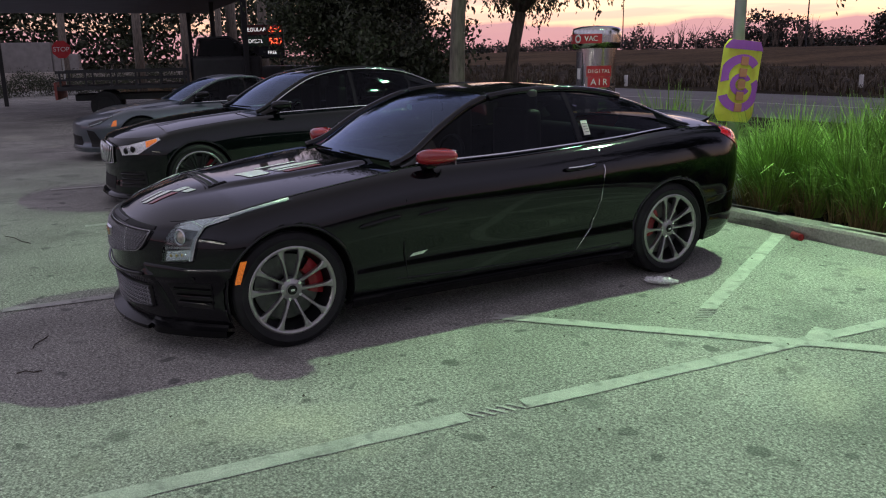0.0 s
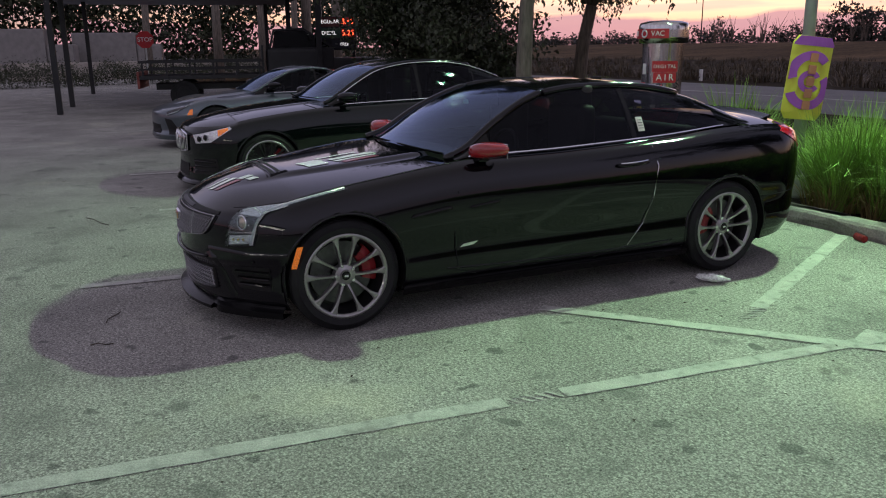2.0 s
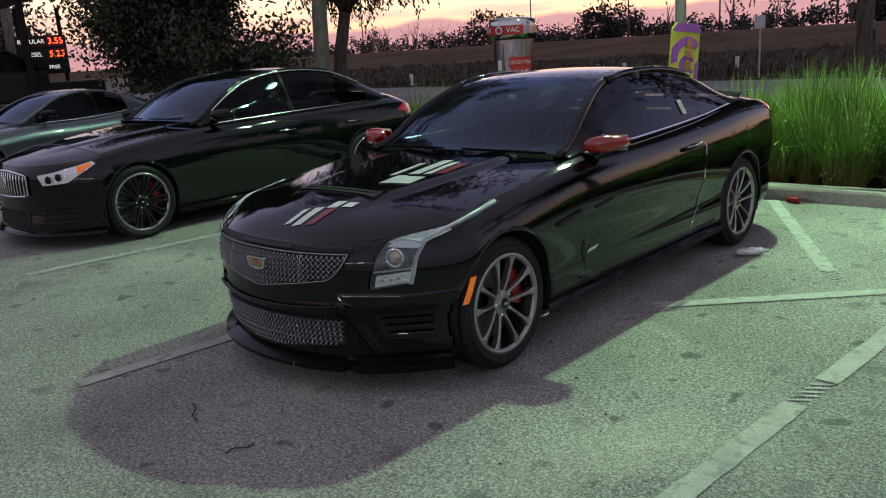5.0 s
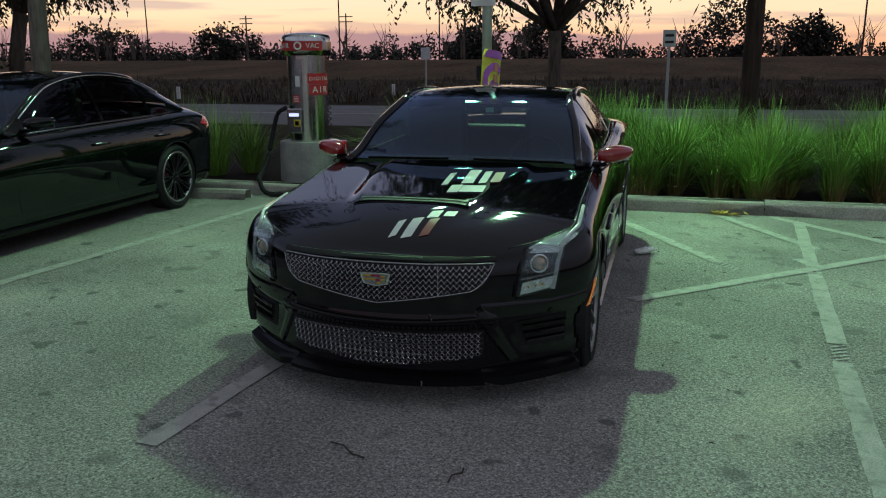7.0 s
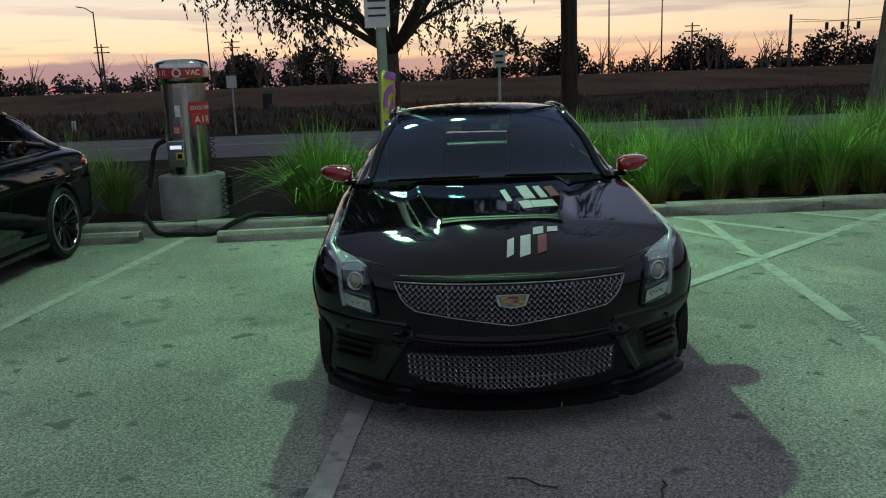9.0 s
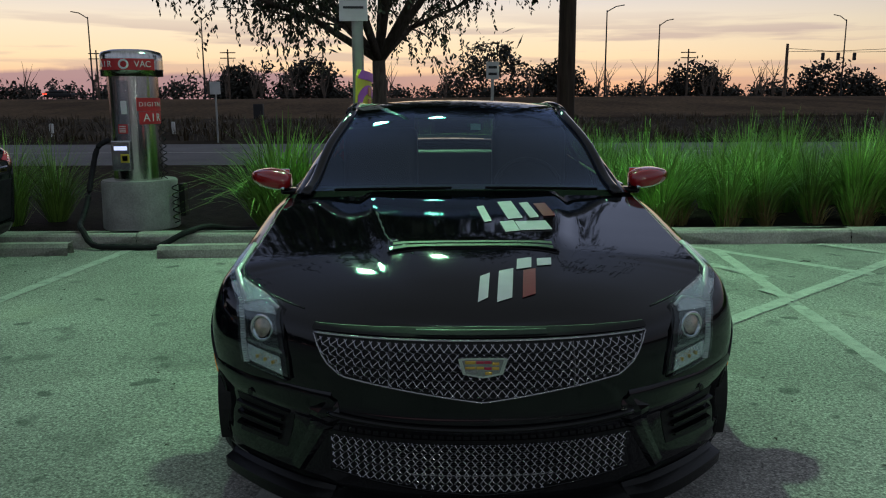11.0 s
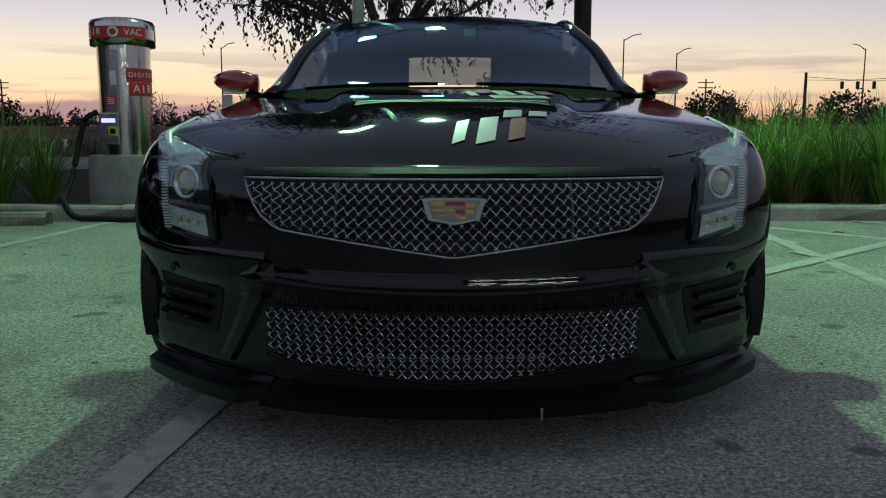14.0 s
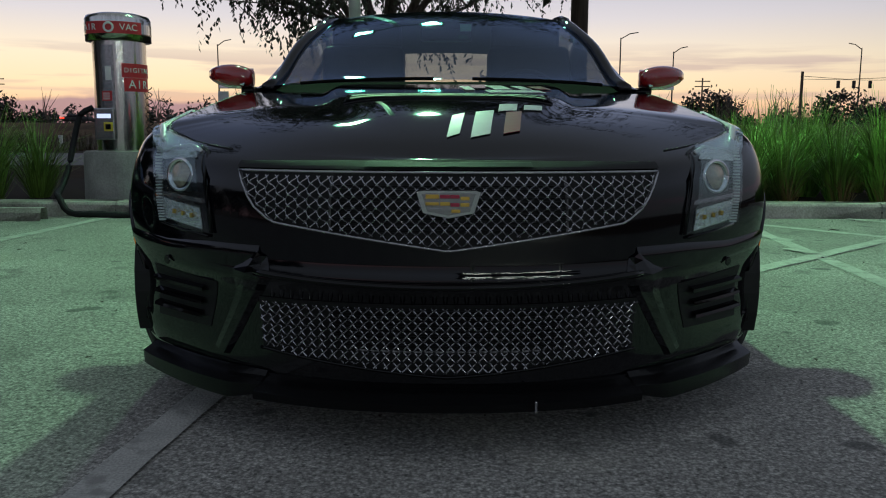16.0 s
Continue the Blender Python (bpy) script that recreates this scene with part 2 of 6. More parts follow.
ASPHALT = ground_mat()
LINE = paint_line_mat()
KERB = mat("kerb_concrete", (0.36, 0.35, 0.31), 0.9, noise_scale=3.0, amount=0.3, fine=(60.0, 0.2), bump=0.5, bump_scale=60.0, random_amount=0.08)
MULCH = mat("soil_mulch", (0.013, 0.011, 0.008), 0.95, spec=0.1, noise_scale=8.0, amount=0.5, fine=(70.0, 0.5), bump=1.0, bump_scale=40.0)
ROAD = mat("road_asphalt", (0.11, 0.11, 0.115), 0.85, noise_scale=0.6, amount=0.2, fine=(60.0, 0.3))
FIELD = mat("dry_field", (0.078, 0.053, 0.030), 0.95, spec=0.03, noise_scale=0.15, amount=0.4, fine=(3.0, 0.4), stretch=(1, 0.4, 1))
VERGE = mat("verge_grass", (0.026, 0.020, 0.012), 0.95, spec=0.03, noise_scale=0.5, amount=0.45, fine=(9.0, 0.4))
BLACK_PAINT = mat("black_car_paint", (0.0018, 0.0018, 0.003), 0.045, spec=0.42, noise_scale=4.0, amount=0.15)
GREEN_BLACK = mat("obsidian_car_paint", (0.002, 0.0035, 0.0035), 0.035, spec=0.42, noise_scale=4.0, amount=0.15)
GREY_PAINT = mat("steel_grey_car_paint", (0.10, 0.12, 0.14), 0.28, metal=0.6, coat=0.6, noise_scale=5.0, amount=0.1)
GLOSS_BLACK = mat("gloss_black_trim", (0.0025, 0.0025, 0.0028), 0.05, spec=0.28, noise_scale=20.0, amount=0.2)
MATT_BLACK = mat("matt_black_plastic", (0.007, 0.007, 0.007), 0.6, spec=0.3, noise_scale=30.0, amount=0.3, bump=0.1, bump_scale=300.0)
CARBON = mat("carbon_weave", (0.003, 0.003, 0.0035), 0.22, spec=0.22, noise_scale=180.0, amount=0.6)
RUBBER = mat("tyre_rubber", (0.009, 0.009, 0.010), 0.65, spec=0.3, noise_scale=14.0, amount=0.35, bump=0.15, bump_scale=200.0)
ALLOY = mat("machined_alloy", (0.32, 0.315, 0.31), 0.32, metal=0.85, noise_scale=25.0, amount=0.12, rough_var=0.06)
DARK_ALLOY = mat("dark_alloy", (0.022, 0.022, 0.024), 0.4, metal=0.7, noise_scale=25.0, amount=0.2)
CHROME = mat("chrome", (0.75, 0.76, 0.78), 0.10, metal=1.0, noise_scale=12.0, amount=0.06)
SATIN = mat("satin_chrome_wire", (0.34, 0.34, 0.35), 0.25, metal=0.9, noise_scale=40.0, amount=0.15)
DISC = mat("brake_disc_steel", (0.10, 0.10, 0.10), 0.35, metal=0.9, noise_scale=30.0, amount=0.2)
RED_CALIPER = mat("red_caliper", (0.22, 0.010, 0.013), 0.4, noise_scale=20.0, amount=0.2)
RED_GLOSS = mat("red_mirror_paint", (0.26, 0.007, 0.009), 0.15, coat=1.0, noise_scale=8.0, amount=0.12)
RED_LENS = mat("red_lens", (0.45, 0.01, 0.02), 0.1, coat=1.0, noise_scale=60.0, amount=0.3)
# a faint glow is added to the amber plastic itself
AMBER = mat("glowing_amber_lens", (0.85, 0.20, 0.015), 0.2, coat=1.0, noise_scale=90.0, amount=0.3, emit=(1.0, 0.22, 0.01), emit_strength=0.12)
LAMP_BEIGE = mat("projector_glass", (0.42, 0.34, 0.25), 0.06, coat=1.0, noise_scale=40.0, amount=0.3)
LAMP_CLEAR = mat("clear_lamp_lens", (0.30, 0.35, 0.36), 0.08, metal=0.0, coat=1.0, noise_scale=120.0, amount=0.12)
LAMP_DARK = mat("lamp_housing", (0.016, 0.017, 0.019), 0.12, coat=0.2, noise_scale=8.0, amount=0.2)
LAMP_CHROME = mat("lamp_reflector_chrome", (0.80, 0.80, 0.80), 0.16, metal=0.9, noise_scale=120.0, amount=0.25, bump=0.8, bump_scale=130.0)
COWL = mat("cowl_plastic", (0.006, 0.006, 0.006), 0.95, spec=0.03, noise_scale=30.0, amount=0.3)
STRIPE_WHITE = mat("white_vinyl", (0.62, 0.63, 0.63), 0.3, noise_scale=20.0, amount=0.08, coat=0.4)
STRIPE_RED = mat("red_vinyl", (0.20, 0.018, 0.022), 0.3, noise_scale=20.0, amount=0.1, coat=0.4)
GOLD = mat("gold_enamel", (0.62, 0.42, 0.08), 0.25, metal=0.6, noise_scale=30.0, amount=0.15)
RED_ENAMEL = mat("red_enamel", (0.30, 0.02, 0.05), 0.25, noise_scale=30.0, amount=0.15)
LEATHER = mat("black_leather", (0.010, 0.010, 0.011), 0.5, noise_scale=25.0, amount=0.3, bump=0.2, bump_scale=150.0)
GLASS = glass_mat("car_glass", (0.50, 0.56, 0.58), (0.62, 0.76, 1.0), 0.08)
TINT = glass_mat("tinted_glass", (0.16, 0.16, 0.175), (0.85, 0.9, 1.0), 0.012)
LAMP_COVER = glass_mat("clear_lamp_cover", (0.88, 0.92, 0.92), (0.9, 1.0, 0.97), 0.035)
PRIVACY = glass_mat("rear_glass", (0.45, 0.45, 0.48))
STAINLESS = mat("stainless_steel", (0.58, 0.57, 0.55), 0.16, metal=1.0, noise_scale=7.0, amount=0.12, rough_var=0.06, stretch=(8, 8, 0.6))
CONCRETE_BASE = mat("painted_concrete", (0.33, 0.34, 0.31), 0.85, noise_scale=5.0, amount=0.2, fine=(60.0, 0.12), bump=0.3, bump_scale=50.0)
GALV = mat("galvanised_pole", (0.45, 0.46, 0.45), 0.5, metal=0.4, noise_scale=6.0, amount=0.15)
WOODPOLE = mat("weathered_wood_pole", (0.10, 0.075, 0.055), 0.9, noise_scale=3.0, amount=0.4, bump=0.6, bump_scale=30.0, stretch=(6, 6, 0.5))
BARK = mat("bark", (0.12, 0.095, 0.075), 0.95, noise_scale=6.0, amount=0.45, bump=1.0, bump_scale=25.0, stretch=(3, 3, 0.6))
BARK_PALE = mat("pale_bark", (0.16, 0.14, 0.115), 0.95, noise_scale=6.0, amount=0.4, bump=1.0, bump_scale=25.0, stretch=(3, 3, 0.6))
SIGN_WHITE = mat("sign_white", (0.68, 0.68, 0.66), 0.5, noise_scale=6.0, amount=0.08)
SIGN_RED = mat("sign_red", (0.42, 0.02, 0.025), 0.45, noise_scale=6.0, amount=0.12)
SIGN_PURPLE = mat("banner_purple", (0.30, 0.07, 0.42), 0.5, noise_scale=6.0, amount=0.1)
SIGN_YELLOW = mat("banner_yellow", (0.62, 0.60, 0.06), 0.5, noise_scale=6.0, amount=0.1)
SIGN_BROWN = mat("banner_brown", (0.42, 0.16, 0.10), 0.5, noise_scale=6.0, amount=0.1)
LED_RED = mat("red_led", (0.2, 0.01, 0.01), 0.5, emit=(1.0, 0.10, 0.03), emit_strength=2.2)
LED_WHITE = mat("lit_sign_white", (0.6, 0.6, 0.6), 0.5, emit=(1.0, 0.95, 0.9), emit_strength=0.5)
LCD = mat("lcd_screen", (0.3, 0.3, 0.4), 0.3, emit=(0.75, 0.7, 1.0), emit_strength=0.9)
STATION_GLOW = mat("canopy_lamp_glow", (0.8, 0.8, 0.78), 0.4, emit=(1.0, 0.93, 0.82), emit_strength=40.0)
LAMP_GLOW = mat("led_panel_glow", (0.8, 0.9, 0.8), 0.4, emit=(0.34, 1.0, 0.56), emit_strength=30.0)
YELLOW_PLASTIC = mat("yellow_keypad", (0.55, 0.45, 0.03), 0.5, noise_scale=30.0, amount=0.1)
CANOPY = mat("canopy_fascia", (0.10, 0.11, 0.15), 0.5, noise_scale=1.5, amount=0.2)
DARK_STEEL = mat("dark_painted_steel", (0.012, 0.012, 0.014), 0.6, noise_scale=5.0, amount=0.3)
RUSTY = mat("rusty_trailer_paint", (0.20, 0.05, 0.04), 0.7, noise_scale=6.0, amount=0.5)
BARRIER = mat("concrete_barrier", (0.36, 0.33, 0.29), 0.9, noise_scale=2.0, amount=0.2)
PLASTIC_CLEAR = mat("crumpled_clear_plastic", (0.65, 0.66, 0.66), 0.15, noise_scale=60.0, amount=0.3, coat=1.0)
CAN_RED = mat("printed_can_red", (0.30, 0.03, 0.03), 0.3, metal=0.5, noise_scale=25.0, amount=0.4)
LEAF_YELLOW = mat("dry_yellow_leaf", (0.48, 0.36, 0.05), 0.8, noise_scale=12.0, amount=0.3)
TWIG = mat("twig", (0.05, 0.04, 0.03), 0.9, noise_scale=30.0, amount=0.3)
TAPE = mat("paper_sticker", (0.66, 0.62, 0.58), 0.6, noise_scale=30.0, amount=0.06)
DARK_INK = mat("dark_ink", (0.03, 0.03, 0.03), 0.6, noise_scale=30.0, amount=0.1)
WHITE_BODY = mat("white_van_paint", (0.22, 0.21, 0.20), 0.4, noise_scale=3.0, amount=0.15)
TAIL_RED = mat("lit_tail_lamp", (0.4, 0.01, 0.01), 0.4, emit=(1.0, 0.05, 0.02), emit_strength=3.0)


def leaf_mat(name, base, amount=0.45, scale=1.2):
    m = mat(name, base, 0.6, noise_scale=scale, amount=amount)
    n, l = m.node_tree.nodes, m.node_tree.links
    p = n["Principled BSDF"]
    src = p.inputs["Base Color"].links[0].from_socket
    geo, mr, mx = n.new("ShaderNodeNewGeometry"), n.new("ShaderNodeMapRange"), n.new("ShaderNodeMix")
    mr.inputs["To Min"].default_value, mr.inputs["To Max"].default_value = 0.55, 1.5
    l.new(geo.outputs["Random Per Island"], mr.inputs["Value"])
    mx.data_type, mx.blend_type = "RGBA", "MULTIPLY"
    mx.inputs["Factor"].default_value = 1
    l.new(src, mx.inputs["A"])
    l.new(mr.outputs["Result"], mx.inputs["B"])
    l.new(mx.outputs["Result"], p.inputs["Base Color"])
    return m


GRASS = leaf_mat("tall_grass_blades", (0.18, 0.30, 0.05))
GRASS_DRY = leaf_mat("dry_grass_blades", (0.22, 0.17, 0.06))
GRASS_FIELD = leaf_mat("field_grass_blades", (0.060, 0.043, 0.021))
LEAVES = leaf_mat("dark_leaves", (0.032, 0.042, 0.018))
NEEDLES = leaf_mat("feathery_needles", (0.045, 0.05, 0.025))
FAR_LEAVES = leaf_mat("far_leaves", (0.028, 0.028, 0.020))


# ---------------------------------------------------------------- mesh helpers
def outward(bm, ref):
    """Turn the faces of an open sheet away from a point."""
    bm.normal_update()
    ref = Vector(ref)
    if sum((f.calc_center_median() - ref).dot(f.normal) * f.calc_area() for f in bm.faces) < 0:
        bmesh.ops.reverse_faces(bm, faces=bm.faces[:])
    return bm


def part(name, bm, material, parent=None, label="", smooth=False):
    me = bpy.data.meshes.new(name)
    bm.normal_update()
    bm.to_mesh(me)
    bm.free()
    if smooth:
        me.shade_smooth()
    me.materials.append(material)
    ob = new(name, me)
    if parent is not None:
        ob.parent = parent
    if label:
        ob["label"] = label
    return ob


def thing(name, label, category, loc=(0, 0, 0), rz=0, group="", kind=""):
    ob = new(name)
    ob.empty_display_size = 0.1
    ob.matrix_basis = pose(*loc, 0, 0, rz)
    return tagged(ob, label, category, group, kind)


def box(cx, cy, cz, sx, sy, sz, bevel=0.0, bm=None, seg=2, m=None):
    own = bm is None
    bm = bmesh.new() if own else bm
    r = bmesh.ops.create_cube(bm, size=1, matrix=(m or Matrix()) @ Matrix.Translation((cx, cy, cz)) @ Matrix.Diagonal((sx, sy, sz, 1)))
    if bevel:
        es = list({e for v in r["verts"] for e in v.link_edges})
        bmesh.ops.bevel(bm, geom=es, offset=bevel, segments=seg, affect="EDGES", profile=0.6)
    return bm


def cyl(r1, r2, z0, z1, n=24, bm=None, m=None, bevel=0.0):
    bm = bmesh.new() if bm is None else bm
    r = bmesh.ops.create_cone(bm, cap_ends=True, segments=n, radius1=r1, radius2=r2, depth=z1 - z0,
                              matrix=(m or Matrix()) @ Matrix.Translation((0, 0, (z0 + z1) / 2)))
    if bevel:
        es = [e for e in {e for v in r["verts"] for e in v.link_edges} if len(e.link_faces) == 2 and e.calc_face_angle(0) > 0.6]
        bmesh.ops.bevel(bm, geom=es, offset=bevel, segments=2, affect="EDGES")
    return bm


def lathe(profile, n=48, axis="z", bm=None):
    """Spin (radius, height) pairs round z (or along x for wheels)."""
    bm = bmesh.new() if bm is None else bm
    rings = []
    for r, h in profile:
        ring = []
        for i in range(n):
            a = 2 * math.pi * i / n
            ring.append(bm.verts.new((r * math.cos(a), r * math.sin(a), h) if axis == "z" else (h, r * math.cos(a), r * math.sin(a))))
        rings.append(ring)
    for a, b in zip(rings, rings[1:]):
        for i in range(n):
            bm.faces.new((a[i], a[(i + 1) % n], b[(i + 1) % n], b[i]))
    return bm


def tube(points, radius, n=8, bm=None, closed=False):
    bm = bmesh.new() if bm is None else bm
    pts = [Vector(p) for p in points]
    rad = radius if isinstance(radius, (list, tuple)) else [radius] * len(pts)
    rings = []
    for i, p in enumerate(pts):
        a, b = pts[max(i - 1, 0)], pts[min(i + 1, len(pts) - 1)]
        if closed:
            a, b = pts[i - 1], pts[(i + 1) % len(pts)]
        d = (b - a).normalized() if (b - a).length > 1e-9 else Vector((0, 0, 1))
        u = d.cross(Vector((0, 0, 1))) if abs(d.z) < 0.9 else d.cross(Vector((0, 1, 0)))
        u.normalize()
        v = d.cross(u)
        rings.append([bm.verts.new(p + rad[i] * (math.cos(2 * math.pi * k / n) * u + math.sin(2 * math.pi * k / n) * v)) for k in range(n)])
    pairs = list(zip(rings, rings[1:])) + ([(rings[-1], rings[0])] if closed else [])
    for a, b in pairs:
        for k in range(n):
            bm.faces.new((a[k], a[(k + 1) % n], b[(k + 1) % n], b[k]))
    if not closed:
        bm.faces.new(rings[0][::-1])
        bm.faces.new(rings[-1])
    return bm


def grid(rows, bm=None, closed=False):
    """A sheet from rows of points."""
    bm = bmesh.new() if bm is None else bm
    vs = [[bm.verts.new(p) for p in r] for r in rows]
    for a, b in zip(vs, vs[1:]):
        for i in range(len(a) - 1):
            if len({a[i].co.to_tuple(5), a[i + 1].co.to_tuple(5), b[i + 1].co.to_tuple(5), b[i].co.to_tuple(5)}) >= 3:
                bm.faces.new((a[i], a[i + 1], b[i + 1], b[i]))
    return bm


def slab(rows, thick, bm=None):
    """A sheet with thickness along its mean normal, closed round its rim."""
    bm = bmesh.new() if bm is None else bm
    rows = [[Vector(p) for p in r] for r in rows]
    nr, nc = len(rows), len(rows[0])
    back = []
    for i in range(nr):
        line = []
        for j in range(nc):
            a = rows[min(i + 1, nr - 1)][j] - rows[max(i - 1, 0)][j]
            b = rows[i][min(j + 1, nc - 1)] - rows[i][max(j - 1, 0)]
            n = a.cross(b)
            line.append(rows[i][j] - (n.normalized() if n.length > 1e-12 else Vector((0, 0, 1))) * thick)
        back.append(line)
    f = [[bm.verts.new(p) for p in r] for r in rows]
    k = [[bm.verts.new(p) for p in r] for r in back]
    for i in range(nr - 1):
        for j in range(nc - 1):
            bm.faces.new((f[i][j], f[i + 1][j], f[i + 1][j + 1], f[i][j + 1]))
            bm.faces.new((k[i][j], k[i][j + 1], k[i + 1][j + 1], k[i + 1][j]))
    rim = [(0, j) for j in range(nc)] + [(i, nc - 1) for i in range(1, nr)] + [(nr - 1, j) for j in range(nc - 2, -1, -1)] + [(i, 0) for i in range(nr - 2, 0, -1)]
    for (a, b), (c, d) in zip(rim, rim[1:] + rim[:1]):
        bm.faces.new((f[a][b], f[c][d], k[c][d], k[a][b]))
    return bm


def shell(front, back, bm=None):
    """A panel between a front sheet and a back sheet."""
    bm = bmesh.new() if bm is None else bm
    f = [[bm.verts.new(p) for p in r] for r in front]
    k = [[bm.verts.new(p) for p in r] for r in back]
    nr, nc = len(f), len(f[0])
    for i in range(nr - 1):
        for j in range(nc - 1):
            bm.faces.new((f[i][j], f[i + 1][j], f[i + 1][j + 1], f[i][j + 1]))
            bm.faces.new((k[i][j], k[i][j + 1], k[i + 1][j + 1], k[i + 1][j]))
    rim = [(0, j) for j in range(nc)] + [(i, nc - 1) for i in range(1, nr)] + [(nr - 1, j) for j in range(nc - 2, -1, -1)] + [(i, 0) for i in range(nr - 2, 0, -1)]
    for (a, b), (c, d) in zip(rim, rim[1:] + rim[:1]):
        bm.faces.new((f[a][b], f[c][d], k[c][d], k[a][b]))
    bmesh.ops.recalc_face_normals(bm, faces=bm.faces[:])
    return bm


def lerp(keys, t):
    if t <= keys[0][0]:
        return keys[0][1]
    for (a, u), (b, v) in zip(keys, keys[1:]):
        if t <= b:
            return u + (v - u) * (t - a) / (b - a)
    return keys[-1][1]


def smooth_lerp(keys, t):
    """Catmull-Rom through the keys."""
    xs, ys = [k[0] for k in keys], [k[1] for k in keys]
    if t <= xs[0]:
        return ys[0]
    if t >= xs[-1]:
        return ys[-1]
    i = max(j for j in range(len(xs) - 1) if xs[j] <= t)

    def slope(j):
        if j == 0:
            return (ys[1] - ys[0]) / (xs[1] - xs[0])
        if j == len(xs) - 1:
            return (ys[-1] - ys[-2]) / (xs[-1] - xs[-2])
        return (ys[j + 1] - ys[j - 1]) / (xs[j + 1] - xs[j - 1])

    h = xs[i + 1] - xs[i]
    u = (t - xs[i]) / h
    return ((2 * u**3 - 3 * u**2 + 1) * ys[i] + (u**3 - 2 * u**2 + u) * h * slope(i) + (-2 * u**3 + 3 * u**2) * ys[i + 1] + (u**3 - u**2) * h * slope(i + 1))


def step(a, b, t):
    u = min(max((t - a) / (b - a), 0.0), 1.0)
    return u * u * (3 - 2 * u)


def raw(name, verts, faces, material, parent=None, smooth=False):
    me = bpy.data.meshes.new(name)
    me.from_pydata(verts, [], faces)
    if smooth:
        me.shade_smooth()
    me.materials.append(material)
    ob = new(name, me)
    ob.parent = parent
    return ob


def text(name, body, size, m, material, parent, depth=0.002):
    cu = bpy.data.curves.new(name, "FONT")
    cu.body, cu.size, cu.extrude, cu.align_x, cu.align_y = body, size, depth, "CENTER", "CENTER"
    tmp = bpy.data.objects.new(name, cu)
    scene.collection.objects.link(tmp)
    me = bpy.data.meshes.new_from_object(tmp.evaluated_get(bpy.context.evaluated_depsgraph_get()))
    bpy.data.objects.remove(tmp)
    me.materials.clear()
    me.materials.append(material)
    ob = new(name, me)
    ob.parent = parent
    ob.matrix_basis = m
    return ob


# ---------------------------------------------------------------- the lot
def sheet(name, x0, x1, y0, y1, z, material, label, category, nx=1, ny=1, z_of=None):
    rows = [[(x0 + (x1 - x0) * i / nx, y0 + (y1 - y0) * j / ny, z if z_of is None else z_of(x0 + (x1 - x0) * i / nx, y0 + (y1 - y0) * j / ny))
             for i in range(nx + 1)] for j in range(ny + 1)]
    return tagged(part(name, grid(rows), material), label, category, kind="structure")


sheet("ground", -1500, 1500, -600, 2500, -0.02, FIELD, "dry brown field reaching the horizon", "ground")
sheet("parking_lot", -60, 14, -40, 4.95, 0.0, ASPHALT, "worn grey speckled asphalt parking lot with oil stains", "pavement")
sheet("planting_bed", -9, 14, 4.5, 9.2, 0.045, MULCH, "dark mulch planting bed behind the kerb", "ground")
sheet("verge", -120, 160, 9.2, 14.2, 0.0, VERGE, "dark mown verge between planting bed and road", "ground")
sheet("road", -200, 260, 14.2, 22.6, 0.01, ROAD, "two-lane asphalt road beyond the verge", "road")
sheet("field_verge", -300, 360, 22.6, 60, 0.012, VERGE, "dark rough grass beside the road", "ground")
sheet("highway_bank", -700, 900, 60, 320, 0.0, FIELD, "raised dry grass bank with a far highway", "ground", 24, 20,
      lambda x, y: 1.75 * step(60, 120, y) + 0.15 * math.sin(x * 0.031))
sheet("highway", -700, 900, 128, 138, 2.05, ROAD, "far pale highway on the grass bank", "road")
sheet("lane_line", -200, 260, 18.3, 18.42, 0.016, LINE, "worn pale centre line on the road", "road")
sheet("side_yard", -140, -60, -40, 30, 0.0, ASPHALT, "dim asphalt yard beyond the parking lot", "pavement")


def line_piece(x0, y0, x1, y1, w=0.10, parent=None, z=0.004):
    d = Vector((x1 - x0, y1 - y0))
    n = Vector((-d.y, d.x)).normalized() * w / 2
    k = max(int(d.length / 0.12), 2)
    rnd = random.Random(int(x0 * 100 + y1 * 1000))
    rows = []
    for i in range(k + 1):
        c = Vector((x0, y0)) + d * i / k
        e1, e2 = rnd.uniform(-0.006, 0.006), rnd.uniform(-0.006, 0.006)
        rows.append([(c.x - n.x * (1 + e1 * 15), c.y - n.y * (1 + e1 * 15), z), (c.x + n.x * (1 + e2 * 15), c.y + n.y * (1 + e2 * 15), z)])
    return part("line_stripe", grid(rows), LINE, parent)


markings = thing("line_markings", "worn white painted stall and crosshatch lines on asphalt", "marking", kind="structure")
LINES = ((1.90, -2.6, 2.118, 0.33), (2.148, 0.62, 2.44, 4.2), (1.02, 1.19, 4.4, 4.22), (1.62, 2.36, 0.50, 4.44), (2.42, 3.0, 1.70, 4.40),
         (2.32, 2.40, 2.22, 2.62), (3.3, 3.1, 2.22, 4.42), (-3.42, -0.6, -2.90, 4.36), (-0.79, -1.38, -0.24, 4.3), (-6.1, -0.7, -5.6, 4.36),
         (4.2, 3.6, 3.5, 4.42))
for k, a in enumerate(LINES):
    line_piece(*a, 0.10, markings, 0.004 + 0.001 * (k % 6))
# ribbed wear where the lines were scraped
for cx, cy, ang in ((2.132, 0.475, 84), (1.68, 2.27, 118)):
    for k in range(5):
        o = part("line_stripe", box(0, 0, 0.0045, 0.10, 0.016, 0.001), LINE, markings)
        m = pose(cx, cy, 0, 0, 0, ang - 90) @ Matrix.Translation((0, (k - 2) * 0.052, 0)) @ pose(0, 0, 0, 0, 0, 35)
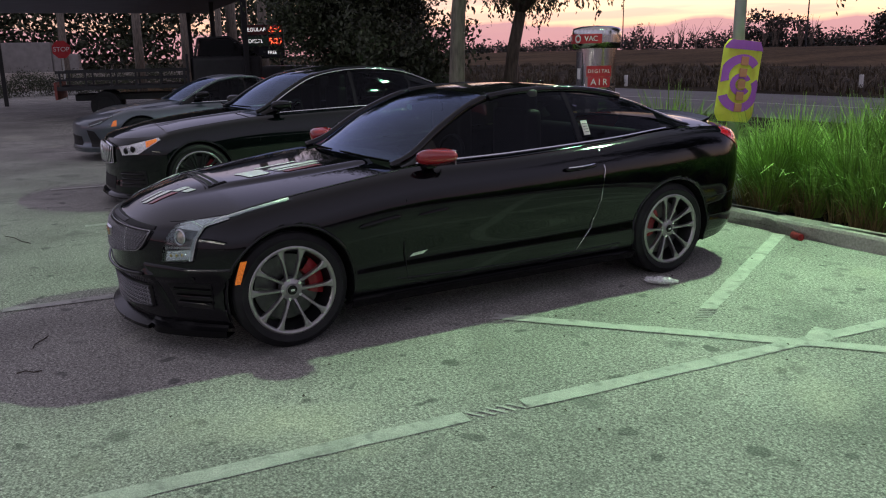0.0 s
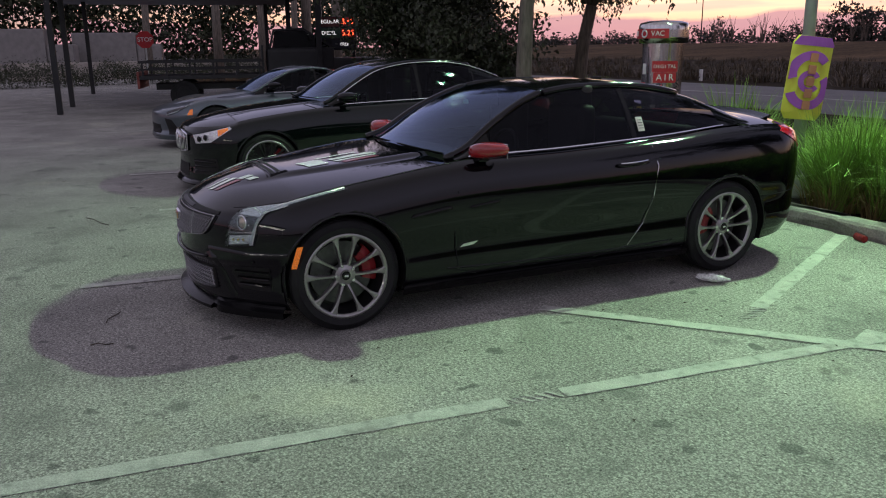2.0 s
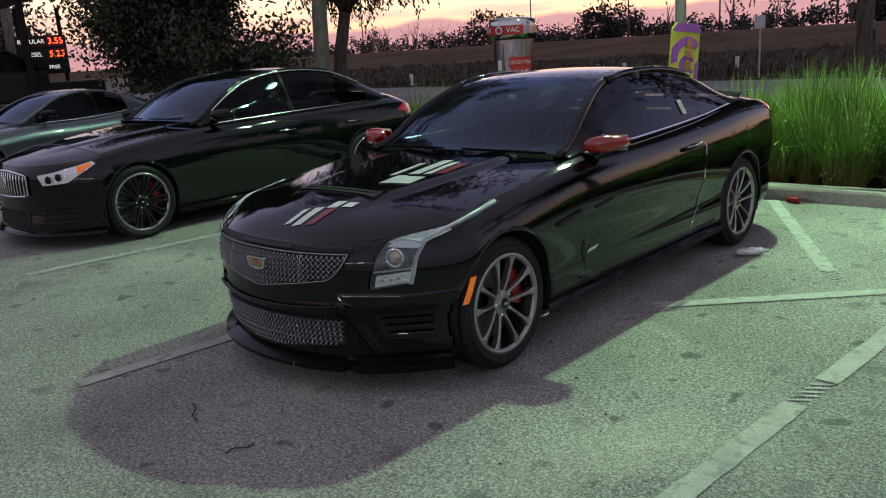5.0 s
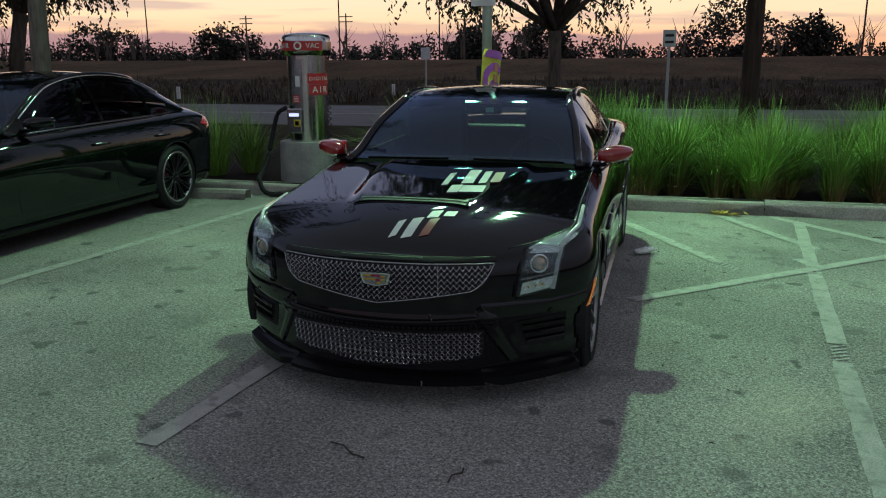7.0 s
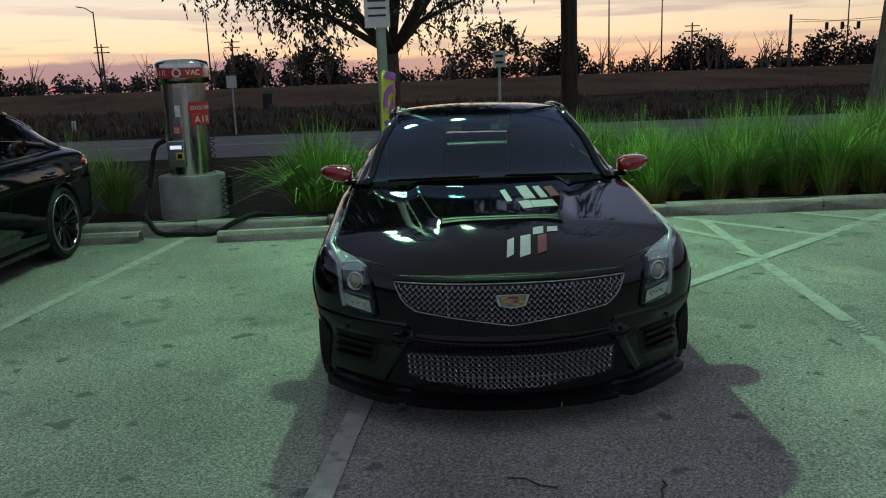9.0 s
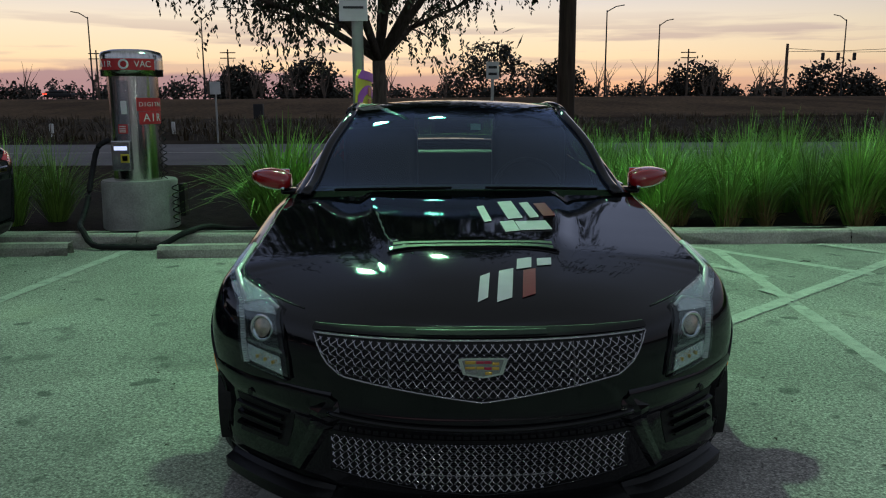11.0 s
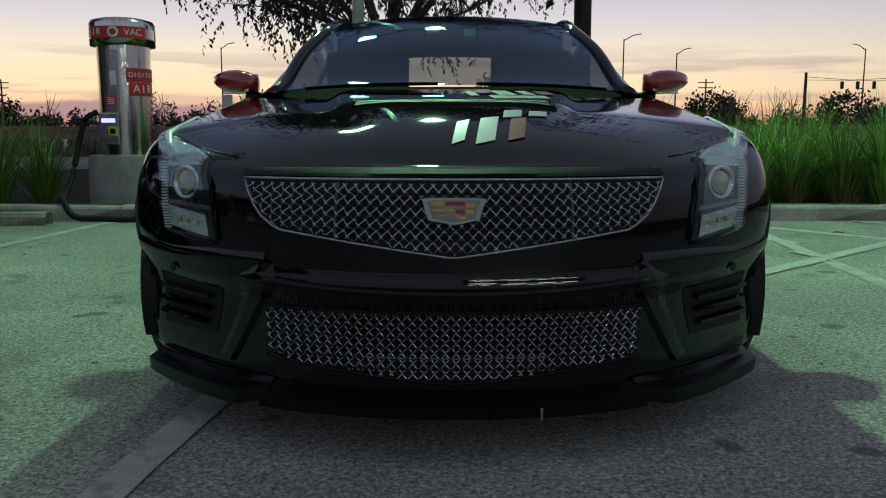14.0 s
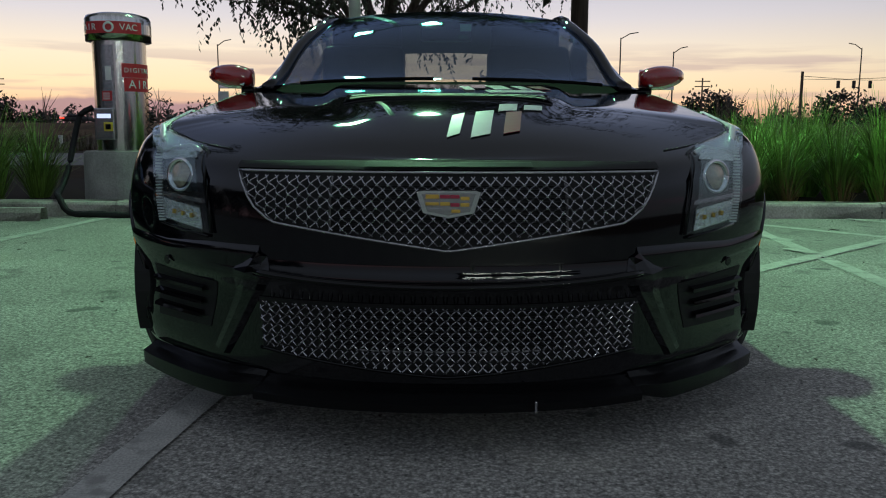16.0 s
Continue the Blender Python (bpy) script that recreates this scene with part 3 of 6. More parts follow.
        o.matrix_basis = m


# ---------------------------------------------------------------- cars
class Shape:
    """The plan outline and heights of one car, front axle at y = 0, nose at -y."""

    def __init__(self, *, W, p, a, yF, yR, ar, pr, wb, rt, rr, arch, tyre_w, face_x, shoulder, center, z_front, z_sill, bulge, flare, cowl, deck, bow, in_side, in_front, in_rear, roof, rail, belt_w, ws0, ws1, rw0, rw1, windows, corner=0.05):
        self.W, self.p, self.a, self.yF, self.yR, self.ar, self.pr, self.wb = W, p, a, yF, yR, ar, pr, wb
        self.rt, self.rr, self.arch, self.tyre_w, self.face_x, self.shoulder, self.center, self.z_front = rt, rr, arch, tyre_w, face_x, shoulder, center, z_front
        self.z_sill, self.bulge, self.flare, self.cowl, self.deck, self.bow, self.in_side, self.in_front = z_sill, bulge, flare, cowl, deck, bow, in_side, in_front
        self.in_rear, self.roof, self.rail, self.belt_w, self.ws0, self.ws1, self.rw0, self.rw1 = in_rear, roof, rail, belt_w, ws0, ws1, rw0, rw1
        self.windows, self.corner = windows, corner
        pts = []
        for i in range(61):
            f = math.radians(90 * i / 60)
            pts.append((self.W * math.sin(f) ** (2 / self.p), self.yF + self.a * (1 - math.cos(f))))
        y = self.yF + self.a
        while y < self.yR - self.ar - 0.02:
            y += 0.03
            pts.append((self.W, y))
        for i in range(1, 41):
            f = math.radians(90 * i / 40)
            pts.append((self.W * math.cos(f) ** (2 / self.pr), self.yR - self.ar * (1 - math.sin(f))))
        mid = (self.yF + self.yR) / 2
        pts = [(x + self.corner * math.exp(-((y - self.yF - 0.46) / 0.17) ** 2) * step(0.5, 0.75, x / self.W), y) for x, y in pts]
        pts = [(x * (1 - 0.03 * ((y - mid) / (self.yR - mid)) ** 4), y) for x, y in pts]
        self.pts = [Vector(q) for q in pts]
        self.us = [0.0]
        for q, r in zip(self.pts, self.pts[1:]):
            self.us.append(self.us[-1] + (r - q).length)
        self.total = self.us[-1]

    def plan(self, u):
        u = min(max(u, 0.0), self.total)
        lo = int(np.searchsorted(self.us, u)) if u > 0 else 1
        lo = min(max(lo, 1), len(self.us) - 1)
        a, b = self.us[lo - 1], self.us[lo]
        q, r = self.pts[lo - 1], self.pts[lo]
        c = q.lerp(r, (u - a) / max(b - a, 1e-9))
        q2, r2 = self.pts[max(lo - 2, 0)], self.pts[min(lo + 1, len(self.pts) - 1)]
        d = (r2 - q2).normalized()
        n = Vector((d.y, -d.x))
        if u < 1e-6:
            n = Vector((0, -1))
        if u > self.total - 1e-6:
            n = Vector((0, 1))
        return c, n

    def u_at_y(self, y):
        k = len(self.pts)
        ys = [q.y for q in self.pts]
        return float(np.interp(y, ys, self.us))

    def u_at_x(self, x):
        xs = [q.x for q in self.pts[:61]]
        return float(np.interp(abs(x), xs, self.us[:61]))

    def zs(self, y):
        return smooth_lerp(self.shoulder, y)

    def zb(self, u):
        c, _ = self.plan(u)
        return self.z_front + (self.z_sill - self.z_front) * step(-0.45, 0.5, c.y) + (0.05 * step(3.0, 3.5, c.y))

    def wall(self, u, z, off=0.0, side=1):
        c, n = self.plan(u)
        top, bot = self.zs(c.y), self.zb(u)
        v = min(max((z - bot) / (top - bot), 0.0), 1.0)
        fr = 1 - step(0.45, 1.15, u)
        re = step(self.total - 1.1, self.total - 0.5, u)
        inset = smooth_lerp(self.in_side, v) * (1 - fr) * (1 - re) + smooth_lerp(self.in_front, v) * fr + smooth_lerp(self.in_rear, v) * re
        flare = 0.0
        for yw in (0.0, self.wb):
            flare += self.flare * math.exp(-((c.y - yw) / 0.42) ** 2) * math.exp(-((z - 0.42) / 0.28) ** 2)
        d = flare * (1 - fr * 0.7) - inset + off
        return Vector((side * max(c.x + n.x * d, 0.0), c.y + n.y * d, z))

    def front(self, x, z, off=0.0):
        return self.wall(self.u_at_x(x), z, off, -1 if x < 0 else 1)

    def hood_z(self, x, y, xs, zs):
        r = min(abs(x) / max(xs, 1e-6), 1.0)
        z = zs + (smooth_lerp(self.center, y) - zs) * (1 - r**2.6) * step(0.12, 0.62, xs)
        if y < self.cowl + 0.1:
            w = 0.315 + 0.115 * step(-0.45, 0.6, y)
            start = self.yF + 0.16 + 0.24 * min(abs(x) / w, 1.0) ** 3
            z += self.bulge * step(0.3, 0.65, xs) * (1 - step(w - 0.030, w + 0.045, abs(x))) * step(start, start + 0.34, y)
        return z


def build_wheel(parent, loc, rt, rr, width, spokes, face, caliper, side, dark=False):
    """One wheel: tyre, rim, spokes, brake. The outside faces +x for side 1."""
    w = new("wheel")
    w.parent = parent
    w.matrix_basis = Matrix.Translation(loc) @ (Matrix() if side > 0 else pose(0, 0, 0, 0, 0, 180))
    h = width / 2
    sw = rt - rr
    prof = [(rr - 0.012, -h + 0.02), (rr + 0.012, -h + 0.004), (rr + sw * 0.5, -h - 0.004), (rt - 0.03, -h + 0.01), (rt - 0.008, -h + 0.03)]
    for k in range(5):
        x = -h + 0.035 + k * (width - 0.07) / 5
        g = (width - 0.07) / 5
        prof += [(rt, x + 0.002), (rt, x + g - 0.011), (rt - 0.008, x + g - 0.009), (rt - 0.008, x + g - 0.002)]
    prof += [(rt, h - 0.033), (rt - 0.008, h - 0.022), (rt - 0.03, h - 0.008), (rr + sw * 0.5, h + 0.004), (rr + 0.012, h - 0.004), (rr - 0.012, h - 0.018)]
    part("tyre", lathe(prof, 64, "x"), RUBBER, w, smooth=False)
    rim = [(rr + 0.006, h - 0.010), (rr + 0.003, h - 0.004), (rr - 0.012, h - 0.004), (rr - 0.020, h - 0.020), (rr - 0.030, h - 0.05),
           (rr - 0.045, h - 0.10), (rr - 0.045, -h + 0.03), (rr + 0.004, -h + 0.01)]
    part("rim_barrel", lathe(rim[3:], 64, "x"), DARK_ALLOY, w, smooth=True)
    part("rim", lathe(rim[:4], 64, "x"), SATIN if dark else face, w, smooth=True)
    hubx = h - 0.045
    for k in range(spokes):
        if spokes == 10:
            a = 2 * math.pi * (k // 2) / 5 + (0.265 if k % 2 else -0.265) + 0.3
            a0 = 2 * math.pi * (k // 2) / 5 + (0.40 if k % 2 else -0.40) + 0.3
        else:
            a = 2 * math.pi * (k // 2) / (spokes / 2) + (0.10 if k % 2 else -0.10)
            a0 = a
        p0 = Vector((hubx, 0.048 * math.cos(a0), 0.048 * math.sin(a0)))
        p1 = Vector((h - 0.012, (rr - 0.012) * math.cos(a), (rr - 0.012) * math.sin(a)))
        d = (p1 - p0).normalized()
        t = Vector((0, -math.sin(a), math.cos(a)))
        rows, back = [], []
        for s, wd in ((0, 0.010), (0.35, 0.0075), (0.72, 0.0095), (0.9, 0.017), (1.0, 0.030)):
            c = p0.lerp(p1, s) + Vector((0.006 * math.sin(s * math.pi), 0, 0))
            rows.append([c - t * wd, c - t * wd * 0.6 + Vector((0.005, 0, 0)), c + t * wd * 0.6 + Vector((0.005, 0, 0)), c + t * wd])
            back.append([q - Vector((0.03, 0, 0)) for q in (c - t * wd * 0.8, c - t * wd * 0.4, c + t * wd * 0.4, c + t * wd * 0.8)])
        part("spoke", shell(rows, back), DARK_ALLOY if dark else face, w)
    part("hub", lathe([(0.001, hubx + 0.022), (0.030, hubx + 0.022), (0.034, hubx + 0.014), (0.060, hubx + 0.006), (0.066, hubx - 0.03), (0.001, hubx - 0.03)], 32, "x"),
         face if not dark else DARK_ALLOY, w, smooth=False)
    part("centre_cap", lathe([(0.001, hubx + 0.027), (0.024, hubx + 0.026), (0.028, hubx + 0.02)], 24, "x"), GLOSS_BLACK, w)
    part("cap_emblem", box(hubx + 0.028, 0, 0, 0.003, 0.024, 0.012, 0.001), CHROME, w)
    for k in range(5):
        a = 2 * math.pi * (k + 0.5) / 5
        part("lug_nut", cyl(0.010, 0.009, 0, 0.02, 8, m=Matrix.Translation((hubx - 0.004, 0.056 * math.cos(a), 0.056 * math.sin(a))) @ pose(0, 0, 0, 0, 90, 0)), CHROME, w)
    part("brake_disc", lathe([(0.06, 0.012), (rr - 0.058, 0.012), (rr - 0.058, -0.018), (0.06, -0.018)], 40, "x"), DISC, w)
    rows = []
    for k in range(9):
        a = caliper[1] + math.radians(-34 + 68 * k / 8)
        rows.append([(x, r * math.cos(a), r * math.sin(a)) for x, r in ((0.0, rr - 0.125), (0.052, rr - 0.118), (0.058, rr - 0.085), (0.05, rr - 0.056), (0.0, rr - 0.052))])
    part("brake_caliper", slab(rows, 0.012), caliper[0], w, "painted brake caliper")
    return w


def build_car(name, label, loc, rz, s, paint, wheel_face, calipers, spokes=10, dark=False, category="car"):
    """Shell, hood, deck, roof, glass, wheels. Returns the thing and its greenhouse function."""
    car = thing(name, label, category, loc, rz)
    nu = int(s.total / 0.017)
    us = [s.total * i / nu for i in range(nu + 1)]
    nv = 52
    for side in (1, -1):
        rows = []
        for u in us:
            c, _ = s.plan(u)
            b, t = s.zb(u), s.zs(c.y)
            rows.append([s.wall(u, b + (t - b) * (k / nv), 0, side) for k in range(nv + 1)])
        bm = grid(rows)
        kill = []
        for f in bm.faces:
            m = f.calc_center_median()
            for yw in (0.0, s.wb):
                if (m.y - yw) ** 2 + (m.z - s.rt) ** 2 < s.arch**2 and abs(m.x) > s.W * 0.7:
                    kill.append(f)
                    break
        bmesh.ops.delete(bm, geom=kill, context="FACES")
        for v in bm.verts:
            for yw in (0.0, s.wb):
                dy, dz = v.co.y - yw, v.co.z - s.rt
                r = math.hypot(dy, dz)
                if r < s.arch and abs(v.co.x) > s.W * 0.7:
                    v.co.y, v.co.z = yw + dy * s.arch / r, s.rt + dz * s.arch / r
                elif r < s.arch + 0.036 and abs(v.co.x) > s.W * 0.7 and any(len(e.link_faces) == 1 for e in v.link_edges):
                    v.co.y, v.co.z = yw + dy * s.arch / r, s.rt + dz * s.arch / r
        # turned-in arch lips
        rim = [e for e in bm.edges if len(e.link_faces) == 1 and all(
            min(abs(math.hypot(v.co.y - yw, v.co.z - s.rt) - s.arch) for yw in (0.0, s.wb)) < 0.004 and abs(v.co.x) > s.W * 0.6 for v in e.verts)]
        r = bmesh.ops.extrude_edge_only(bm, edges=rim)
        for v in [g for g in r["geom"] if isinstance(g, bmesh.types.BMVert)]:
            v.co.x -= side * 0.045
        if side < 0:
            bmesh.ops.reverse_faces(bm, faces=bm.faces[:])
        part("body_side", bm, paint, car, smooth=True)
        for yw in (0.0, s.wb):
            rows = []
            for k in range(25):
                a = math.radians(-20 + 220 * k / 24)
                rows.append([(side * x, yw + (s.arch - 0.002) * math.cos(a), s.rt + (s.arch - 0.002) * math.sin(a)) for x in (s.W - 0.035, s.W - 0.36)])
            part("wheel_arch_liner", grid(rows), MATT_BLACK, car)
            lip = []
            for a in np.linspace(math.radians(-14), math.radians(194), 40):
                y, z = yw + (s.arch + 0.003) * math.cos(a), s.rt + (s.arch + 0.003) * math.sin(a)
                lip.append(s.wall(s.u_at_y(y), z, -0.003, side))
            part("arch_lip", tube(lip, 0.009, 8), paint, car, smooth=True)

    def top_rows(y0, y1):
        rows = []
        for u in us:
            q = s.wall(u, s.zs(s.plan(u)[0].y))
            if not (y0 <= q.y <= y1):
                continue
            rows.append([(q.x * k / 45, q.y, s.hood_z(q.x * k / 45, q.y, q.x, q.z)) for k in range(-45, 46)])
        return rows

    part("hood", outward(grid(top_rows(-9, s.cowl)), (0, 0.5, 0.2)), paint, car, smooth=True)
    part("trunk_lid", outward(grid(top_rows(s.deck, s.yR)), (0, 3, 0.2)), paint, car, smooth=True)
    part("floor_pan", box(0, (s.yF + s.yR) / 2, 0.21, s.W * 1.3, (s.yR - s.yF) - 0.7, 0.02), MATT_BLACK, car)

    # greenhouse
    def gh(y, v):
        """v 0: belt, 1: roof rail, 2: centreline."""
        zr, wr, wbelt = smooth_lerp(s.roof, y), smooth_lerp(s.rail, y), smooth_lerp(s.belt_w, y)
        zbelt = s.zs(y) + 0.005
        crown = min(0.034, max(zr - zbelt, 0.0) * 0.25 + 0.012)
        zt = zr - crown
        if v <= 1:
            bow = 0.018 * math.sin(v * math.pi)
            return Vector((wbelt + (wr - wbelt) * v + bow, y, zbelt + (zt - zbelt) * v))
        r = 2 - v
        return Vector((wr * r, y - s.bow * (1 - r * r) * (1 - step(s.ws1 - 0.2, s.ws1 + 0.3, y)) + s.bow * (1 - r * r) * step(s.rw0, s.rw1, y), zr - crown * r**2.2))

    def patch(y0, y1, v0, v1, ny, nvv, both=True, off=0.0):
        rows = []
        for i in range(ny + 1):
            y = y0 + (y1 - y0) * i / ny
            right = [gh(y, v0 + (v1 - v0) * k / nvv) for k in range(nvv + 1)]
            if both:
                right = right + [Vector((-q.x, q.y, q.z)) for q in reversed(right[:-1])]
            rows.append(right)
        return rows

    glass = part("windshield", outward(grid(patch(s.ws0, s.ws1, 1.05, 2, 14, 10)), (0, 1.6, 0.6)), GLASS, car, "tinted windshield", smooth=True)
    rear = part("rear_window", outward(grid(patch(s.rw0, s.rw1, 1.10, 2, 14, 10)), (0, 1.6, 0.6)), PRIVACY, car, "tinted rear window", smooth=True)
    part("roof", outward(grid(patch(s.ws1, s.rw0, 1.0, 2, 20, 10)), (0, 1.6, 0.6)), paint, car, smooth=True)
    lining = [[q - Vector((0, 0, 0.045)) for q in r] for r in patch(s.ws1 + 0.03, s.rw0 + 0.03, 1.04, 2, 16, 8)]
    part("headliner", grid(lining), LEATHER, car, smooth=True)
    panes = [glass, rear]
    for side in (1, -1):
        def flip(rows):
            return [[Vector((side * q.x, q.y, q.z)) for q in r] for r in rows]
        edge_f = [gh(y, 1.03) for y in np.linspace(s.ws0 - 0.04, s.ws1, 14)]
        edge_r = [gh(y, 1.06) for y in np.linspace(s.rw0, s.rw1 + 0.04, 14)]
        part("a_pillar", tube([Vector((side * q.x, q.y, q.z)) for q in edge_f], 0.026, 8), paint, car, smooth=True)
        part("c_pillar", grid(flip(patch(s.rw0, s.rw1, 0.75, 1.16, 14, 4, False))), paint, car, smooth=True)
        part("roof_rail", tube([Vector((side * q.x, q.y, q.z)) for q in [gh(y, 1.0) for y in np.linspace(s.ws1 - 0.02, s.rw0 + 0.02, 16)]], 0.024, 8), paint, car, smooth=True)
        wins = s.windows
        for y0, y1 in wins:
            rows = []
            for i in range(17):
                y = y0 + (y1 - y0) * i / 16
                v1 = 0.97
                rows.append([gh(y, 0.03 + (v1 - 0.03) * k / 6) for k in range(7)])
            panes.append(part("side_window", outward(grid(flip(rows)), (0, 1.6, 0.9)), TINT, car, "dark tinted side window", smooth=True))
        for (a0, a1), (b0, b1) in zip(wins, wins[1:]):
            rows = [[gh(y, v / 6) for v in range(7)] for y in (a1 - 0.004, (a1 + b0) / 2, b0 + 0.004)]
            part("b_pillar", slab(flip(rows), 0.02 * side), GLOSS_BLACK, car)
        yq = wins[-1][1]
        rows = [[gh(y, v / 6) for v in range(7)] for y in np.linspace(yq, s.rw1 + 0.02, 8)]
        part("rear_quarter", grid(flip(rows)), paint, car, smooth=True)
        rows = [[gh(y, v / 6) for v in range(7)] for y in np.linspace(s.ws0 - 0.02, wins[0][0], 8)]
        part("mirror_sail", grid(flip(rows)), GLOSS_BLACK, car, smooth=True)
        strip = [gh(y, 0.0) + Vector((0.010, 0, 0.010)) for y in np.linspace(wins[0][0] - 0.05, wins[-1][1] + 0.02, 26)]
        part("belt_trim", tube([Vector((side * q.x, q.y, q.z)) for q in strip], 0.0075, 6), CHROME, car, "chrome belt trim")
        u = s.u_at_y(s.arch + 0.02)
        rows = []
        for y in np.linspace(s.arch - 0.02, s.wb - s.arch + 0.02, 24):
            u = s.u_at_y(y)
            rows.append([s.wall(u, s.zb(u) + z, o, side) for z, o in ((0.05, 0.004), (0.035, 0.035), (-0.01, 0.038), (-0.03, -0.02))])
        part("side_skirt", grid(rows), GLOSS_BLACK, car, smooth=False)
    for p in panes:
        p.visible_shadow = False
    # cabin
    part("cabin_floor", box(0, (s.ws0 + s.rw1) / 2, s.zs(1.5) - 0.36, s.W * 1.5, s.rw1 - s.ws0 + 0.2, 0.02), LEATHER, car)
    dash = [[(x, y, z - 0.03 * (x / 0.7) ** 2) for x in np.linspace(-s.W * 0.76, s.W * 0.76, 15)] for y, z in
            ((s.ws0 - 0.05, s.zs(s.ws0) - 0.02), (s.ws0 + 0.25, s.zs(s.ws0) + 0.005), (s.ws0 + 0.42, s.zs(s.ws0) - 0.04), (s.ws0 + 0.46, s.zs(s.ws0) - 0.25))]
    part("dashboard", grid(dash), COWL, car, smooth=True)
    for sx in (-0.43, 0.43):
        seat = part("front_seat", box(sx, s.ws0 + 1.02, s.zs(1) - 0.04, 0.43, 0.13, 0.62, 0.055, m=Matrix.Translation((0, 0.0, 0)), seg=3), LEATHER, car, smooth=True)
        part("headrest", box(sx * 0.96, s.ws0 + 1.04, s.zs(1) + 0.30, 0.36, 0.09, 0.20, 0.035, seg=3), LEATHER, seat, smooth=True)
    part("rear_seat", box(0, s.ws0 + 1.95, s.zs(1) - 0.12, 1.15, 0.15, 0.40, 0.05, seg=3), LEATHER, car, smooth=True)
    sw = [(0.37 + 0.18 * math.cos(a), s.ws0 + 0.52 + 0.05 * math.sin(a), s.zs(1) - 0.06 + 0.17 * math.sin(a)) for a in np.linspace(0, 2 * math.pi, 28, endpoint=False)]
    wheel = part("steering_wheel", tube(sw, 0.013, 6, closed=True), LEATHER, car, smooth=True)
    for a in (0, math.pi, -math.pi / 2):
        part("wheel_spoke", tube([(0.37, s.ws0 + 0.52, s.zs(1) - 0.07), (0.37 + 0.17 * math.cos(a), s.ws0 + 0.52 + 0.05 * math.sin(a), s.zs(1) - 0.06 + 0.165 * math.sin(a))], 0.012, 6), CHROME, wheel)
    part("cabin_mirror", box(0, s.ws1 - 0.10, smooth_lerp(s.roof, s.ws1) - 0.11, 0.24, 0.03, 0.065, 0.014), GLOSS_BLACK, car)
    # wheels
    for side in (1, -1):
        for yw in (0.0, s.wb):
            build_wheel(car, (side * (s.face_x - s.tyre_w / 2), yw, s.rt), s.rt, s.rr, s.tyre_w, spokes, wheel_face,
                        (calipers, math.radians(18 if yw == 0 else 160) if side > 0 else math.radians(162 if yw == 0 else 20)), side, dark)
    return car, gh


def wiper(parent, pts, label="black wiper"):
    part("wiper", tube(pts, 0.007, 6), COWL, parent, label)


def wall_tube(s, name, uz, radius, material, parent, side=1, off=0.0, closed=False, label=""):
    return part(name, tube([s.wall(u, z, off, side) for u, z in uz], radius, 6, closed=closed), material, parent, label, smooth=True)


def wall_patch(s, name, lo, hi, n, k, material, parent, side=1, off=0.004, thick=0.012, label=""):
    """Panel between two edges of (u, z) pairs, laid on the shell."""
    rows, back = [], []
    for i in range(n + 1):
        t = i / n
        a = (lerp([(j / (len(lo) - 1), q[0]) for j, q in enumerate(lo)], t), lerp([(j / (len(lo) - 1), q[1]) for j, q in enumerate(lo)], t))
        b = (lerp([(j / (len(hi) - 1), q[0]) for j, q in enumerate(hi)], t), lerp([(j / (len(hi) - 1), q[1]) for j, q in enumerate(hi)], t))
        uz = [(a[0] + (b[0] - a[0]) * m / k, a[1] + (b[1] - a[1]) * m / k) for m in range(k + 1)]
        uz = [(u, min(z, s.zs(s.plan(u)[0].y) - 0.002)) for u, z in uz]
        rows.append([s.wall(u, z, off, side) for u, z in uz])
        back.append([s.wall(u, z, off - thick, side) for u, z in uz])
    return part(name, shell(rows, back), material, parent, label, smooth=False)


def mesh_grille(s, name, half, top, bot, pitch, radius, off, material, parent, zig=0.35):
    """Crossed diagonal wires inside the outline x in [-half, half], z between bot(x) and top(x)."""
    bm = bmesh.new()
    for d in (1, -1):
        k = -half - 1.0
        while k < half + 1.0:
            run = []
            for i in range(106):
                z = 0.10 + i * 0.006375
                x = k + d * (z - 0.4) * 1.02
                if abs(x) <= half and bot(abs(x)) <= z <= top(abs(x)):
                    ph = ((z - 0.4) / pitch) % 1.0
                    run.append(s.front(x, z, off + (0.004 if ph < 0.5 else -0.004)))
                elif len(run) > 1:
                    tube(run, radius, 4, bm)
                    run = []
                else:
                    run = []
            if len(run) > 1:
                tube(run, radius, 4, bm)
            k += pitch
    return part(name, bm, material, parent, "bright woven wire grille mesh")


def front_panel(s, name, half, top, bot, off, material, parent, n=60, k=8, label="", x0=None):
    rows, back = [], []
    lo = -half if x0 is None else x0
    for i in range(n + 1):
        x = lo + (half - lo) * i / n
        t, b = top(abs(x)), bot(abs(x))
        rows.append([s.front(x, b + (t - b) * m / k, off) for m in range(k + 1)])
        back.append([s.front(x, b + (t - b) * m / k, off - 0.01) for m in range(k + 1)])
    return part(name, shell(rows, back), material, parent, label)


def mirror_pair(car, s, shell, tip, base, z, lens=True):
    """Door mirrors: shell, foot, lower trim and glass."""
    for side in (1, -1):
        m = new("door_mirror")
        m.parent = car
        x0, x1 = base[0], tip
        rows = []
        for i in range(11):
            t = i / 10
            x = x0 + (x1 - x0) * t
            sc = math.sin(math.pi * min(max(0.10 + 0.86 * t, 0), 1)) ** 0.45
            hh, dd = 0.056 * sc, 0.105 * sc
            ring = []
            for a in np.linspace(0, 2 * math.pi, 29):
                ca, sa = math.cos(a), math.sin(a)
